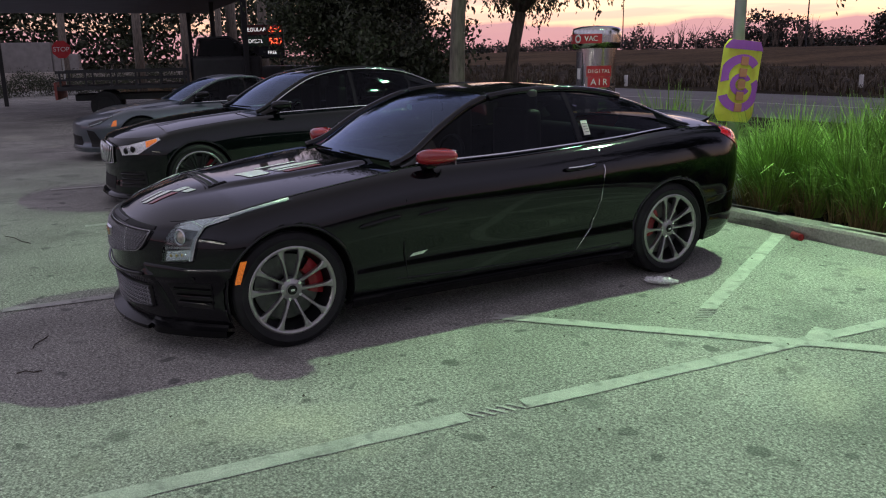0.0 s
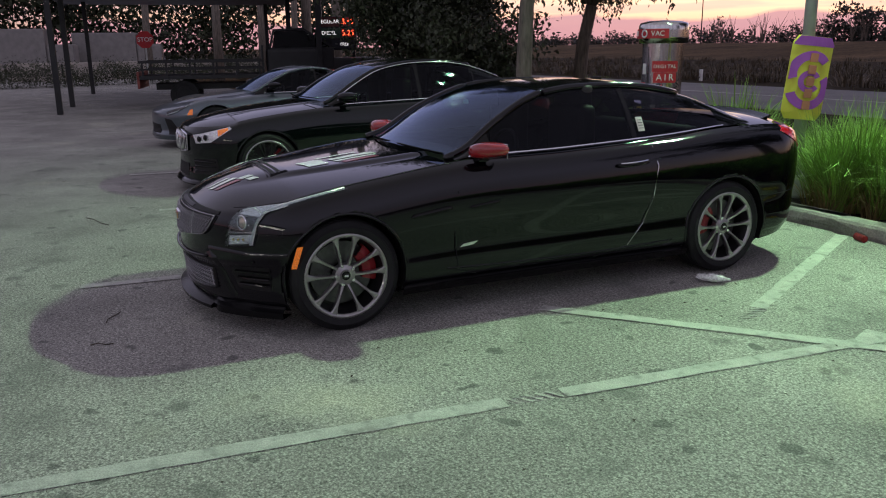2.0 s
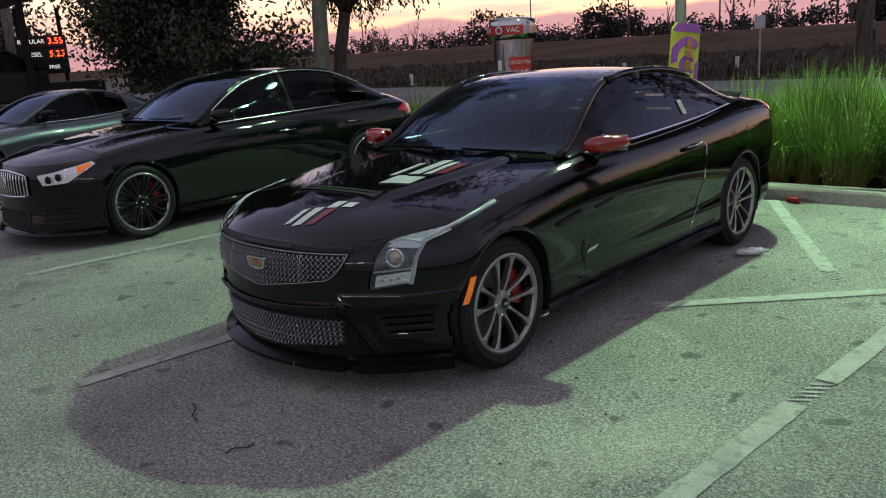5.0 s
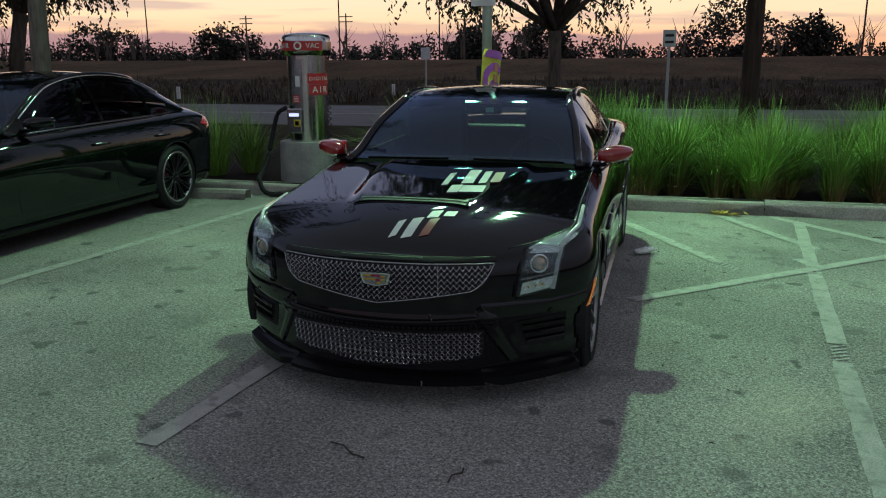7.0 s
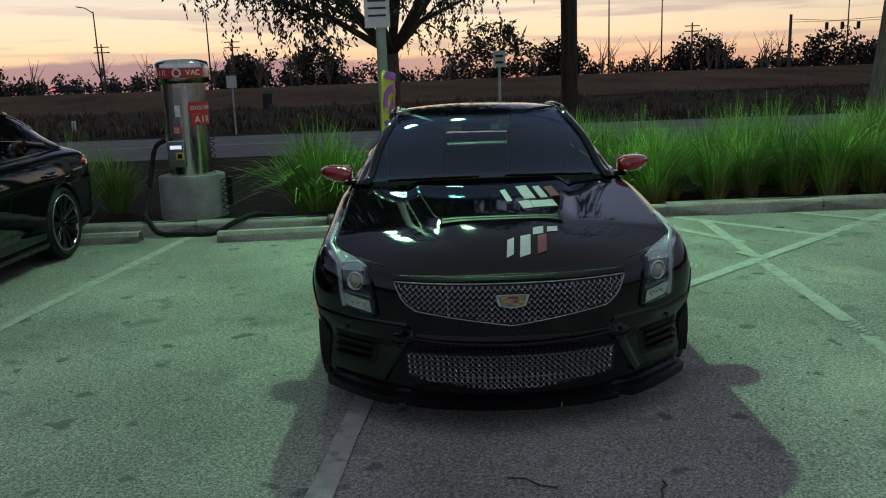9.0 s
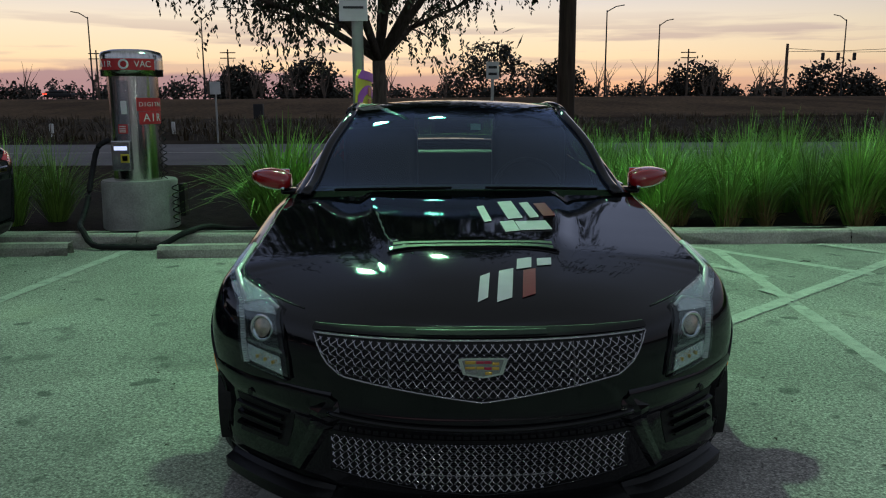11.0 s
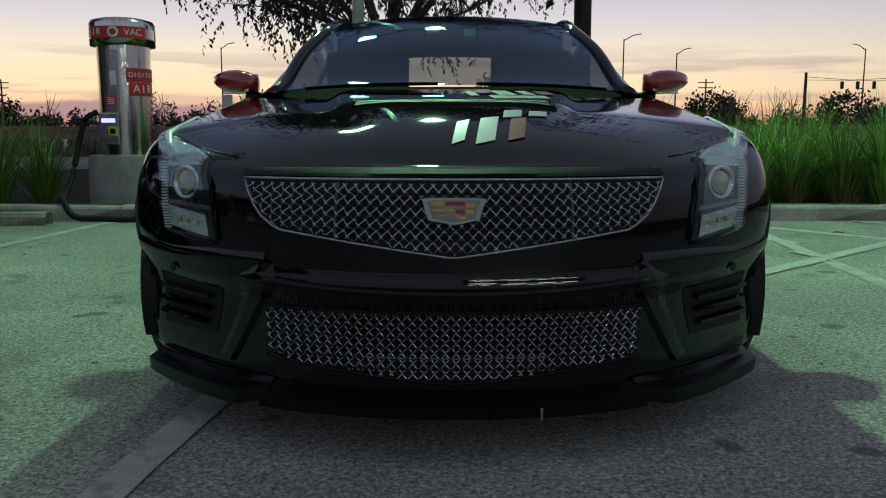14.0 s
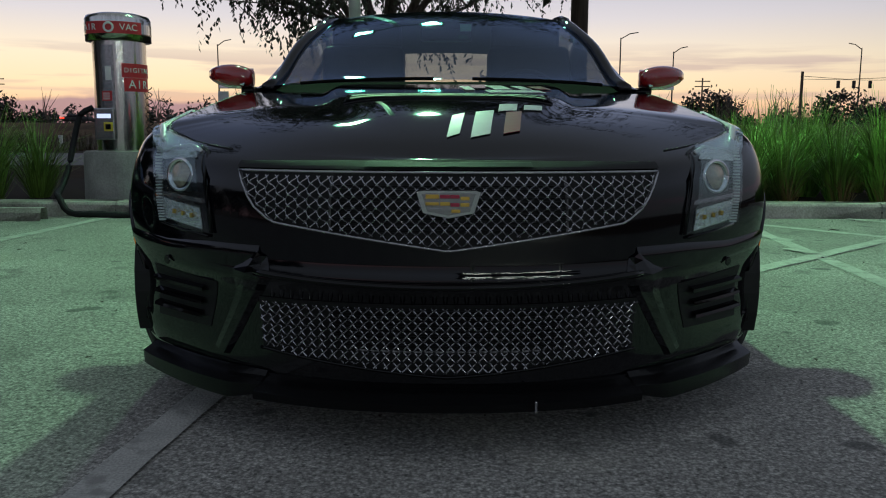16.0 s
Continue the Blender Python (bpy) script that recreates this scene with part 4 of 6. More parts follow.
                ca, sa = math.copysign(abs(ca) ** 0.62, ca), math.copysign(abs(sa) ** 0.62, sa)
                ring.append((side * x, base[1] + 0.08 * t - 0.02 + dd * ca * (1.0 if ca < 0 else 0.55), z + 0.022 * t - 0.008 + hh * sa * (1.0 - 0.25 * t if sa > 0 else 0.85)))
            rows.append(ring)
        bm = grid(rows)
        bmesh.ops.remove_doubles(bm, verts=bm.verts[:], dist=0.0008)
        bmesh.ops.holes_fill(bm, edges=[e for e in bm.edges if len(e.link_faces) == 1], sides=60)
        part("mirror_shell", bm, shell, m, "", smooth=True)
        part("mirror_foot", box(side * (x0 - 0.015), base[1] - 0.005, z - 0.055, 0.13, 0.07, 0.03, 0.012), GLOSS_BLACK, m)
        part("turn_lamp", tube([(side * (x0 + 0.02 + (x1 - x0 - 0.04) * t), base[1] + 0.10 * t - 0.10 + 0.02 * abs(t - 0.5), z + 0.035 * t - 0.035) for t in np.linspace(0, 1, 8)], 0.006, 6), CHROME, m)
        part("mirror_glass", box(side * (x0 + x1) / 2, base[1] + 0.085, z + 0.0, (x1 - x0) * 0.78, 0.006, 0.085, 0.003), CHROME, m)


# the black coupe in the middle of the clip
CA = Shape(W=0.905, p=2.2, a=0.75, yF=-0.775, yR=3.72, ar=0.46, pr=3.0, wb=2.775, rt=0.322, rr=0.242, arch=0.358, tyre_w=0.25, face_x=0.885, corner=0.052,
           shoulder=[(-0.8, 0.688), (-0.55, 0.722), (-0.2, 0.785), (0.2, 0.846), (0.75, 0.912), (1.5, 0.935), (2.3, 0.970), (2.8, 1.005), (3.2, 1.012), (3.72, 0.985)],
           center=[(-0.8, 0.692), (-0.7, 0.726), (-0.55, 0.769), (-0.4, 0.804), (-0.21, 0.834), (0.0, 0.856), (0.4, 0.894), (0.8, 0.927), (2.9, 1.055), (3.3, 1.062), (3.72, 1.025)],
           z_front=0.135, z_sill=0.175, bulge=0.020, flare=0.012, cowl=0.70, deck=3.02, bow=0.13,
           in_side=[(0, 0.075), (0.10, 0.03), (0.22, 0.022), (0.34, 0.030), (0.5, 0.012), (0.66, 0.004), (0.78, 0.010), (0.9, 0.034), (0.96, 0.065), (1, 0.125)],
           in_front=[(0, 0.045), (0.1, 0.040), (0.25, 0.036), (0.42, 0.022), (0.49, 0.0), (0.56, 0.005), (0.8, 0.014), (0.88, 0.022), (0.95, 0.042), (1, 0.085)],
           in_rear=[(0, 0.06), (0.3, 0.0), (0.7, 0.0), (0.92, 0.03), (1, 0.10)],
           roof=[(0.70, 0.935), (0.82, 0.985), (1.10, 1.165), (1.46, 1.312), (1.85, 1.345), (2.25, 1.326), (2.6, 1.255), (2.95, 1.135), (3.15, 1.06)],
           rail=[(0.70, 0.735), (1.05, 0.665), (1.40, 0.580), (2.0, 0.560), (2.6, 0.575), (3.15, 0.60)],
           belt_w=[(0.70, 0.775), (1.5, 0.785), (2.4, 0.770), (3.15, 0.72)], ws0=0.745, ws1=1.47, rw0=2.50, rw1=3.06, windows=[(0.98, 2.02), (2.05, 2.78)])
coupe, coupe_gh = build_car("coupe", "glossy black two-door coupe with red mirrors and a wire-mesh grille, parked", (0, 0, 0), 0, CA, BLACK_PAINT, ALLOY, RED_CALIPER)


def dress_coupe():
    s, car = CA, coupe
    g_top = lambda x: 0.664
    g_bot = lambda x: lerp([(0, 0.490), (0.41, 0.548), (0.46, 0.585), (0.505, 0.662)], x)
    front_panel(s, "grille_backing", 0.505, g_top, g_bot, 0.004, MATT_BLACK, car, 80, 6)
    mesh_grille(s, "upper_grille_mesh", 0.50, lambda x: 0.660, lambda x: g_bot(x) + 0.004, 0.0255, 0.0019, 0.016, SATIN, car)
    ring = [(x, g_top(abs(x))) for x in np.linspace(-0.505, 0.505, 40)] + [(x, g_bot(abs(x))) for x in np.linspace(0.505, -0.505, 60)]
    part("grille_frame", tube([s.front(x, z, 0.014) for x, z in ring], 0.0036, 6, closed=True), SATIN, car, "thin satin chrome grille surround", smooth=True)
    front_panel(s, "grille_upper_panel", 0.52, lambda x: 0.692 - 0.012 * x, lambda x: 0.670, 0.006, MATT_BLACK, car, 50, 3)
    front_panel(s, "hood_edge_slot", 0.20, lambda x: 0.6865, lambda x: 0.6765, 0.014, DARK_ALLOY, car, 20, 2)
    # radiator seen through the mesh
    for zc, hh, w in ((0.585, 0.10, 0.265), (0.305, 0.085, 0.275)):
        for k in range(12):
            z = zc - hh / 2 + hh * k / 11
            if z < 0.50 and zc > 0.5:
                continue
            part("radiator_fin", tube([s.front(x, z, 0.007) for x in np.linspace(-w, w, 16)], 0.0018, 4), DARK_ALLOY, car)
    for xx in (-0.27, 0.27):
        part("radiator_bracket", tube([s.front(xx, z, 0.009) for z in (0.53, 0.60, 0.655)], 0.003, 4), ALLOY, car)
    part("radiator_bar", tube([s.front(x, 0.248, 0.008) for x in np.linspace(-0.22, 0.22, 16)], 0.003, 4), ALLOY, car)
    l_top = lambda x: 0.362
    l_bot = lambda x: 0.188 + 0.048 * (x / 0.46) ** 1.2
    front_panel(s, "lower_grille_backing", 0.465, l_top, l_bot, 0.003, MATT_BLACK, car, 80, 6)
    mesh_grille(s, "lower_grille_mesh", 0.46, lambda x: 0.358, lambda x: l_bot(x) + 0.003, 0.0255, 0.0019, 0.014, SATIN, car)
    part("lower_grille_rim", tube([s.front(x, l_bot(abs(x)), 0.012) for x in np.linspace(-0.465, 0.465, 50)], 0.004, 5), GLOSS_BLACK, car, smooth=True)
    part("bumper_blade", tube([s.front(x, 0.408 + 0.02 * (abs(x) / 0.45) ** 2, 0.012) for x in np.linspace(-0.45, 0.45, 40)], 0.009, 6), GLOSS_BLACK, car, smooth=True)
    # shield emblem
    crest = new("emblem")
    crest.parent = car
    base = s.front(0, 0.598, 0.024)
    crest.matrix_basis = Matrix.Translation(base) @ pose(0, 0, 0, 90, 0, 0)

    def shield(w, h, z0, z1, material, name, parent):
        prof = [(-w, h * 0.9), (-w * 0.80, h), (w * 0.80, h), (w, h * 0.9), (w * 0.80, -h * 0.72), (0, -h * 1.12), (-w * 0.80, -h * 0.72)]
        bm = bmesh.new()
        a = [bm.verts.new((x, y, z0)) for x, y in prof]
        b = [bm.verts.new((x * 0.96, y * 0.96, z1)) for x, y in prof]
        bm.faces.new(b)
        bm.faces.new(a[::-1])
        for i in range(7):
            bm.faces.new((a[i], a[(i + 1) % 7], b[(i + 1) % 7], b[i]))
        return part(name, bm, material, parent)

    shield(0.074, 0.030, -0.008, 0.004, CHROME, "crest_rim", crest)
    shield(0.060, 0.024, 0.003, 0.0055, SATIN, "crest_field", crest)
    for k, (cx, cy, w, h, m) in enumerate(((-0.036, 0.016, 0.030, 0.009, GOLD), (-0.036, 0.0, 0.030, 0.007, GOLD), (-0.03, -0.013, 0.026, 0.006, SATIN), (-0.008, 0.016, 0.022, 0.008, RED_ENAMEL),
                                           (-0.008, 0.0, 0.022, 0.008, GOLD), (0.014, 0.016, 0.020, 0.008, RED_ENAMEL), (0.014, -0.002, 0.020, 0.008, RED_ENAMEL), (0.036, 0.012, 0.020, 0.008, GOLD),
                                           (0.036, -0.002, 0.020, 0.008, GOLD), (0.016, -0.016, 0.020, 0.007, GOLD))):
        part("crest_bar", box(cx, cy, 0.007, w, h, 0.003, 0.001), m, crest)
    for side in (1, -1):
        # tall swept headlamp: dark housing, projector, reflector box, light guide, clear cover
        inner = [(0.622, 0.508), (0.634, 0.570), (0.655, 0.640), (0.700, 0.705), (0.82, 0.760), (1.02, 0.790), (1.34, 0.825)]
        outer = [(0.815, 0.530), (0.830, 0.585), (0.846, 0.645), (0.885, 0.705), (0.97, 0.738), (1.12, 0.766), (1.40, 0.812)]
        lamp_ob = wall_patch(s, "headlamp", inner, outer, 36, 8, LAMP_DARK, car, side, 0.003, 0.012, "tall swept clear headlamp")
        wall_patch(s, "lamp_reflector", [(0.642, 0.516), (0.654, 0.568)], [(0.798, 0.535), (0.812, 0.586)], 8, 6, LAMP_CHROME, lamp_ob, side, 0.008, 0.003, "faceted reflector")
        for k in range(3):
            q = s.wall(0.680 + 0.036 * k, 0.548 + 0.003 * k, 0.011, side)
            part("amber_bulb", box(q.x, q.y, q.z, 0.008, 0.008, 0.012, 0.003), GOLD, lamp_ob, "amber bulb")
        wall_patch(s, "lamp_divider", [(0.642, 0.580), (0.646, 0.590)], [(0.828, 0.594), (0.831, 0.602)], 4, 6, SATIN, lamp_ob, side, 0.009, 0.006)
        c, n = s.plan(0.74)
        q = s.wall(0.742, 0.645, 0.001, side)
        m = Matrix.Translation(q) @ Vector((side * n.x * 0.6, -0.8, 0.05)).to_track_quat("Z", "Y").to_matrix().to_4x4()
        part("projector_ring", lathe([(0.030, 0.0), (0.041, 0.004), (0.044, 0.011), (0.040, 0.015), (0.034, 0.011)], 32), CHROME, lamp_ob, smooth=True).matrix_basis = m
        part("projector_lens", lathe([(0.0005, 0.020), (0.012, 0.018), (0.024, 0.013), (0.033, 0.005)], 32), LAMP_BEIGE, lamp_ob, smooth=True).matrix_basis = m
        # chrome patch stands in for the pole lamp's reflection in the upper lens
        wall_patch(s, "upper_reflector", [(0.705, 0.690), (0.80, 0.742), (0.98, 0.772)], [(0.850, 0.682), (0.905, 0.712), (1.02, 0.742)], 12, 5, LAMP_CHROME, lamp_ob, side, 0.008, 0.003, "chrome patch for the bright reflection in the upper lens")
        # ribbed light guide down the outer edge and back along the top
        guide = [(u - 0.010, z) for u, z in outer]
        for k in range(26):
            t = k / 25 * 3.2
            i = min(int(t), 3)
            u0, z0 = guide[i][0] + (guide[i + 1][0] - guide[i][0]) * (t - i), guide[i][1] + (guide[i + 1][1] - guide[i][1]) * (t - i)
            q = s.wall(u0, z0, 0.009, side)
            part("guide_rib", box(q.x, q.y, q.z, 0.016, 0.016, 0.0042), STRIPE_WHITE, lamp_ob)
        wall_tube(s, "light_pipe", [(u - 0.004, min(z, s.zs(s.plan(u)[0].y) - 0.006)) for u, z in guide[3:]], 0.010, STRIPE_WHITE, lamp_ob, side, 0.004)
        wall_tube(s, "light_pipe", [(0.715, 0.705), (0.78, 0.718), (0.86, 0.702)], 0.006, STRIPE_WHITE, lamp_ob, side, 0.006)
        cover = wall_patch(s, "lamp_cover", inner, outer, 36, 8, LAMP_COVER, lamp_ob, side, 0.022, 0.002, "clear lamp cover")
        cover.visible_shadow = False
        wall_tube(s, "lamp_trim", [(u - 0.012, min(z, s.zs(s.plan(u)[0].y) - 0.004)) for u, z in inner], 0.004, GLOSS_BLACK, car, side, 0.006)
        wall_tube(s, "lamp_trim", [(u, z - 0.008) for u, z in (inner[0], (0.72, 0.517), outer[0])], 0.004, GLOSS_BLACK, car, side, 0.006)
        # corner intake: dark mouth with three louvres, framed by a slanting strake
        intake = wall_patch(s, "corner_intake", [(0.615, 0.385), (0.665, 0.262)], [(0.90, 0.402), (0.90, 0.262)], 10, 10, MATT_BLACK, car, side, 0.002, 0.012)
        for z in (0.292, 0.327, 0.362):
            lo = 0.655 + 0.35 * (0.385 - z)
            louvre = [[s.wall(u, z + 0.02 * (u - 0.7) + h, o, side) for h, o in ((0.010, 0.003), (0.004, 0.018), (-0.004, 0.020), (-0.008, 0.004))] for u in np.linspace(lo, 0.895, 10)]
            part("intake_slat", grid(louvre), GLOSS_BLACK, intake)
        ridge = []
        for t in np.linspace(0, 1, 16):
            uc, zc = lerp([(0, 0.455), (0.25, 0.485), (1, 0.625)], t), lerp([(0, 0.470), (0.25, 0.405), (1, 0.205)], t)
            wd = lerp([(0, 0.020), (0.2, 0.060), (0.42, 0.036), (1, 0.028)], t)
            ridge.append([s.wall(uc + d * wd, zc + h, o, side) for d, h, o in ((-0.9, -0.006, 0.001), (-0.45, -0.004, 0.010), (0.35, 0.004, 0.007), (1.0, 0.010, 0.001))])
        part("bumper_strake", grid(ridge), BLACK_PAINT, car)
        wing = []
        for u in np.linspace(0.46, 1.02, 24):
            zc = lerp([(0.46, 0.470), (0.62, 0.470), (0.80, 0.462), (1.02, 0.472)], u)
            wing.append([s.wall(u, zc + h, o, side) for h, o in ((0.018, 0.0005), (0.004, 0.006), (-0.008, 0.005), (-0.036, 0.0005))])
        part("bumper_crease", grid(wing), BLACK_PAINT, car, smooth=True)
        c = s.wall(0.80, 0.425, 0.006, side)
        part("parking_sensor", lathe([(0.001, 0.003), (0.010, 0.003), (0.012, 0.0)], 16), GLOSS_BLACK, car).matrix_basis = Matrix.Translation(c) @ Vector((side * 0.6, -0.8, 0)).to_track_quat("Z", "Y").to_matrix().to_4x4()
        # splitter
        rows = []
        for u in np.linspace(0.47, s.u_at_y(-s.arch - 0.01), 30):
            t = step(0.47, 0.56, u)
            rows.append([s.wall(u, z, o, side) for z, o in ((0.172, 0.002), (0.160, 0.014 + 0.01 * t), (0.146, 0.040 + 0.02 * t), (0.128 - 0.012 * t, 0.044 + 0.022 * t), (0.126 - 0.012 * t, -0.03))])
        part("splitter_wing", slab(rows, 0.004 * side), CARBON, car, "carbon splitter corner")
        # amber side marker
        wall_patch(s, "side_marker", [(1.035, 0.40), (1.075, 0.525)], [(1.068, 0.402), (1.108, 0.528)], 6, 3, AMBER, car, side, 0.003, 0.003, "amber side marker")
        # door outline, handle, fender vent, badge
        uf, ub = s.u_at_y(0.70), s.u_at_y(2.12)
        seam = [(uf + 0.03, 0.90), (uf - 0.01, 0.75), (uf - 0.03, 0.5), (uf - 0.01, 0.28), (uf + 0.12, 0.235)]
        wall_tube(s, "door_gap", seam, 0.003, MATT_BLACK, car, side, 0.0)
        seam = [(ub, 0.93), (ub + 0.02, 0.8), (ub - 0.01, 0.6), (ub - 0.08, 0.42), (ub - 0.20, 0.29), (ub - 0.45, 0.235)]
        wall_tube(s, "door_gap", seam, 0.003, MATT_BLACK, car, side, 0.0)
        # the bright rear door seam is laid on as a thin chrome line
        wall_tube(s, "door_edge_guard", [(u + 0.006, z) for u, z in seam[:5]], 0.0030, CHROME, car, side, 0.004, label="thin chrome line along the rear door edge")
        uh = s.u_at_y(1.94)
        handle = part("door_handle", tube([s.wall(uh + d, 0.822 + 0.012 * (d + 0.12) / 0.24, 0.012 + 0.022 * math.sin(math.pi * (d + 0.12) / 0.24), side) for d in np.linspace(-0.12, 0.12, 11)], [0.010] + [0.014] * 9 + [0.010], 8), GLOSS_BLACK, car, smooth=True)
        part("handle_chrome", tube([s.wall(uh + d, 0.834 + 0.012 * (d + 0.12) / 0.24, 0.020 + 0.022 * math.sin(math.pi * (d + 0.12) / 0.24), side) for d in np.linspace(-0.105, 0.105, 9)], 0.006, 6), CHROME, handle)
        uv = s.u_at_y(0.52)
        part("fender_vent", tube([s.wall(uv + d, 0.645 + 0.018 * d / 0.13, 0.004, side) for d in np.linspace(-0.13, 0.13, 12)], [0.003] + [0.014] * 10 + [0.003], 8), GLOSS_BLACK, car, smooth=True)
        part("fender_vent", tube([s.wall(s.u_at_y(0.86) + d, 0.662 + 0.01 * d / 0.1, 0.002, side) for d in np.linspace(-0.10, 0.10, 10)], [0.002] + [0.010] * 8 + [0.002], 8), GLOSS_BLACK, car, smooth=True)
        ub2 = s.u_at_y(0.76)
        wall_patch(s, "fender_badge", [(ub2 - 0.055, 0.412), (ub2 + 0.035, 0.420)], [(ub2 - 0.030, 0.432), (ub2 + 0.065, 0.440)], 6, 2, CHROME, car, side, 0.006, 0.006, "small chrome badge")
        wall_tube(s, "sill_crease", [(s.u_at_y(y), 0.30 - 0.03 * math.sin((y - 0.5) * 1.5)) for y in np.linspace(0.62, 2.3, 30)], 0.006, BLACK_PAINT, car, side, -0.001)
        # tail lamp
        ut = s.total
        wall_patch(s, "tail_lamp", [(ut - 1.12, 0.965), (ut - 0.76, 0.80)], [(ut - 1.06, 1.0), (ut - 0.62, 0.985)], 10, 5, RED_LENS, car, side, 0.006, 0.01, "red tail lamp")
        wall_tube(s, "bumper_gap", [(u, 0.52 + 0.05 * (u - ut + 1.2)) for u in np.linspace(ut - 1.3, ut - 0.9, 10)], 0.003, MATT_BLACK, car, side, 0.0)
        wall_tube(s, "hood_gap", [(u, s.zs(s.plan(u)[0].y) - 0.004) for u in np.linspace(0.62, s.u_at_y(0.70), 30)], 0.003, MATT_BLACK, car, side, 0.0)
    # centre lip
    rows = []
    for x in np.linspace(-0.46, 0.46, 40):
        rows.append([s.front(x, z, o) for z, o in ((0.164, 0.0), (0.150, 0.030), (0.134, 0.062), (0.122, 0.062), (0.120, -0.03))])
    part("front_lip", slab(rows, 0.004), CARBON, car, "carbon front lip")
    part("lip_clip", box(*s.front(0.20, 0.128, 0.064), 0.006, 0.008, 0.03, 0.002), SATIN, car)

    # hood scoop and slats
    brim = [s.wall(u, s.zs(s.plan(u)[0].y)) for u in np.linspace(0, s.u_at_y(1.0), 240)]
    brim_y = [q.y for q in brim]

    def on_hood(x, y, lift=0.0):
        edge_x, edge_z = float(np.interp(y, brim_y, [q.x for q in brim])), float(np.interp(y, brim_y, [q.z for q in brim]))
        return Vector((x, y, s.hood_z(x, y, edge_x, edge_z) + lift))

    vent = part("hood_vent", slab([[on_hood(x, y, 0.0015) for x in np.linspace(-0.285, 0.285, 20)] for y in np.linspace(-0.265, -0.165, 5)], 0.006), BLACK_PAINT, car)
    for ya, yb in ((-0.262, -0.238), (-0.226, -0.203)):
        part("vent_slot", slab([[on_hood(x, y, 0.0045) for x in np.linspace(-0.275, 0.275, 20)] for y in np.linspace(ya, yb, 3)], 0.004), MATT_BLACK, vent)
    for y, r in ((-0.268, 0.0035), (-0.232, 0.005), (-0.198, 0.005)):
        part("vent_slat", tube([on_hood(x, y - 0.015 * (x / 0.29) ** 2, 0.001) for x in np.linspace(-0.29, 0.29, 16)], r, 6), GLOSS_BLACK if r < 0.0045 else SATIN, vent, smooth=True)
    for x in (-0.29, 0.29):
        part("vent_end", tube([on_hood(x, y, 0.001) for y in np.linspace(-0.268, -0.162, 5)], 0.005, 6), GLOSS_BLACK, vent)
    # diagonal hood stripes, broken into offset blocks
    blocks = ((0.012, -0.60, 0.032, 0.12, STRIPE_WHITE), (0.078, -0.60, 0.048, 0.15, STRIPE_WHITE), (0.155, -0.58, 0.042, 0.14, STRIPE_RED), (0.155, -0.435, 0.050, 0.07, STRIPE_WHITE),
              (0.225, -0.40, 0.05, 0.05, STRIPE_WHITE), (0.075, 0.07, 0.030, 0.26, STRIPE_WHITE), (0.155, -0.075, 0.055, 0.15, STRIPE_WHITE), (0.185, 0.12, 0.060, 0.30, STRIPE_WHITE),
              (0.245, -0.05, 0.12, 0.13, STRIPE_WHITE), (0.262, 0.14, 0.038, 0.26, STRIPE_WHITE), (0.325, 0.17, 0.050, 0.22, STRIPE_RED))
    for cx, y0, w, ln, m in blocks:
        rows = [[on_hood(cx + w * (t - 0.5) + (0.12 if y0 < -0.3 else -0.06) * (d - 0) * ln, y0 + ln * d + 0.02 * t, 0.0025) for t in np.linspace(0, 1, 5)] for d in np.linspace(0, 1, 8)]
        part("hood_stripe", slab(rows, 0.0015), m, car)
    # wipers, washer cowl
    part("cowl_panel", grid([[(x, 0.67 - 0.02 * (1 - (x / 0.76) ** 2) + d, 0.895 + 0.012 * (1 - (x / 0.76) ** 2) + d * 0.3) for x in np.linspace(-0.76, 0.76, 24)] for d in (0, 0.16)]), COWL, car)
    for x0, x1 in ((0.10, 0.62), (-0.58, -0.05)):
        pts = []
        for t in np.linspace(0, 1, 10):
            x = x0 + (x1 - x0) * t
            q = coupe_gh(0.80, 2 - abs(x) / 0.745)
            pts.append((x, q.y - 0.040 - 0.03 * t * (1 - t), q.z - 0.018))
        wiper(car, pts)
    mirror_pair(car, s, RED_GLOSS, 1.0, (0.805, 0.885), 0.975)
    # spoiler
    rows = []
    for x in np.linspace(-0.60, 0.60, 30):
        r = abs(x) / 0.60
        rows.append([(x, 3.40 - 0.12 * r * r + d, 1.040 + h - 0.02 * r * r) for d, h in ((0.0, 0.004), (0.06, 0.018), (0.12, 0.036), (0.13, 0.030), (0.09, 0.004))])
    part("spoiler", slab(rows, 0.006), CARBON, car, "carbon boot spoiler")
    part("roof_antenna", box(0, 2.26, 1.332, 0.025, 0.09, 0.03, 0.01), GLOSS_BLACK, car, smooth=True)
    out = Vector((0.008, 0, 0.006))
    rows = [[coupe_gh(y, v) + out for v in (0.14, 0.26, 0.40)] for y in (2.075, 2.10, 2.125)]
    back = [[q - out * 0.4 for q in r] for r in rows]
    tag = part("window_sticker", shell(rows, back), TAPE, car, "white paper sticker")
    for v in (0.19, 0.24, 0.29, 0.34):
        part("sticker_bar", tube([coupe_gh(y, v) + out * 1.15 for y in (2.082, 2.118)], 0.0018, 4), DARK_INK, tag)
    for k, (sx, sy, sz, m) in enumerate(((0.16, 1.30, 1.205, STRIPE_WHITE),)):
        q = coupe_gh(1.24, 1.86)
        part("toll_tag", box(q.x, q.y + 0.03, q.z - 0.022, 0.05, 0.01, 0.03), mat("pale_green_tag", (0.3, 0.6, 0.45), 0.5), car)


dress_coupe()

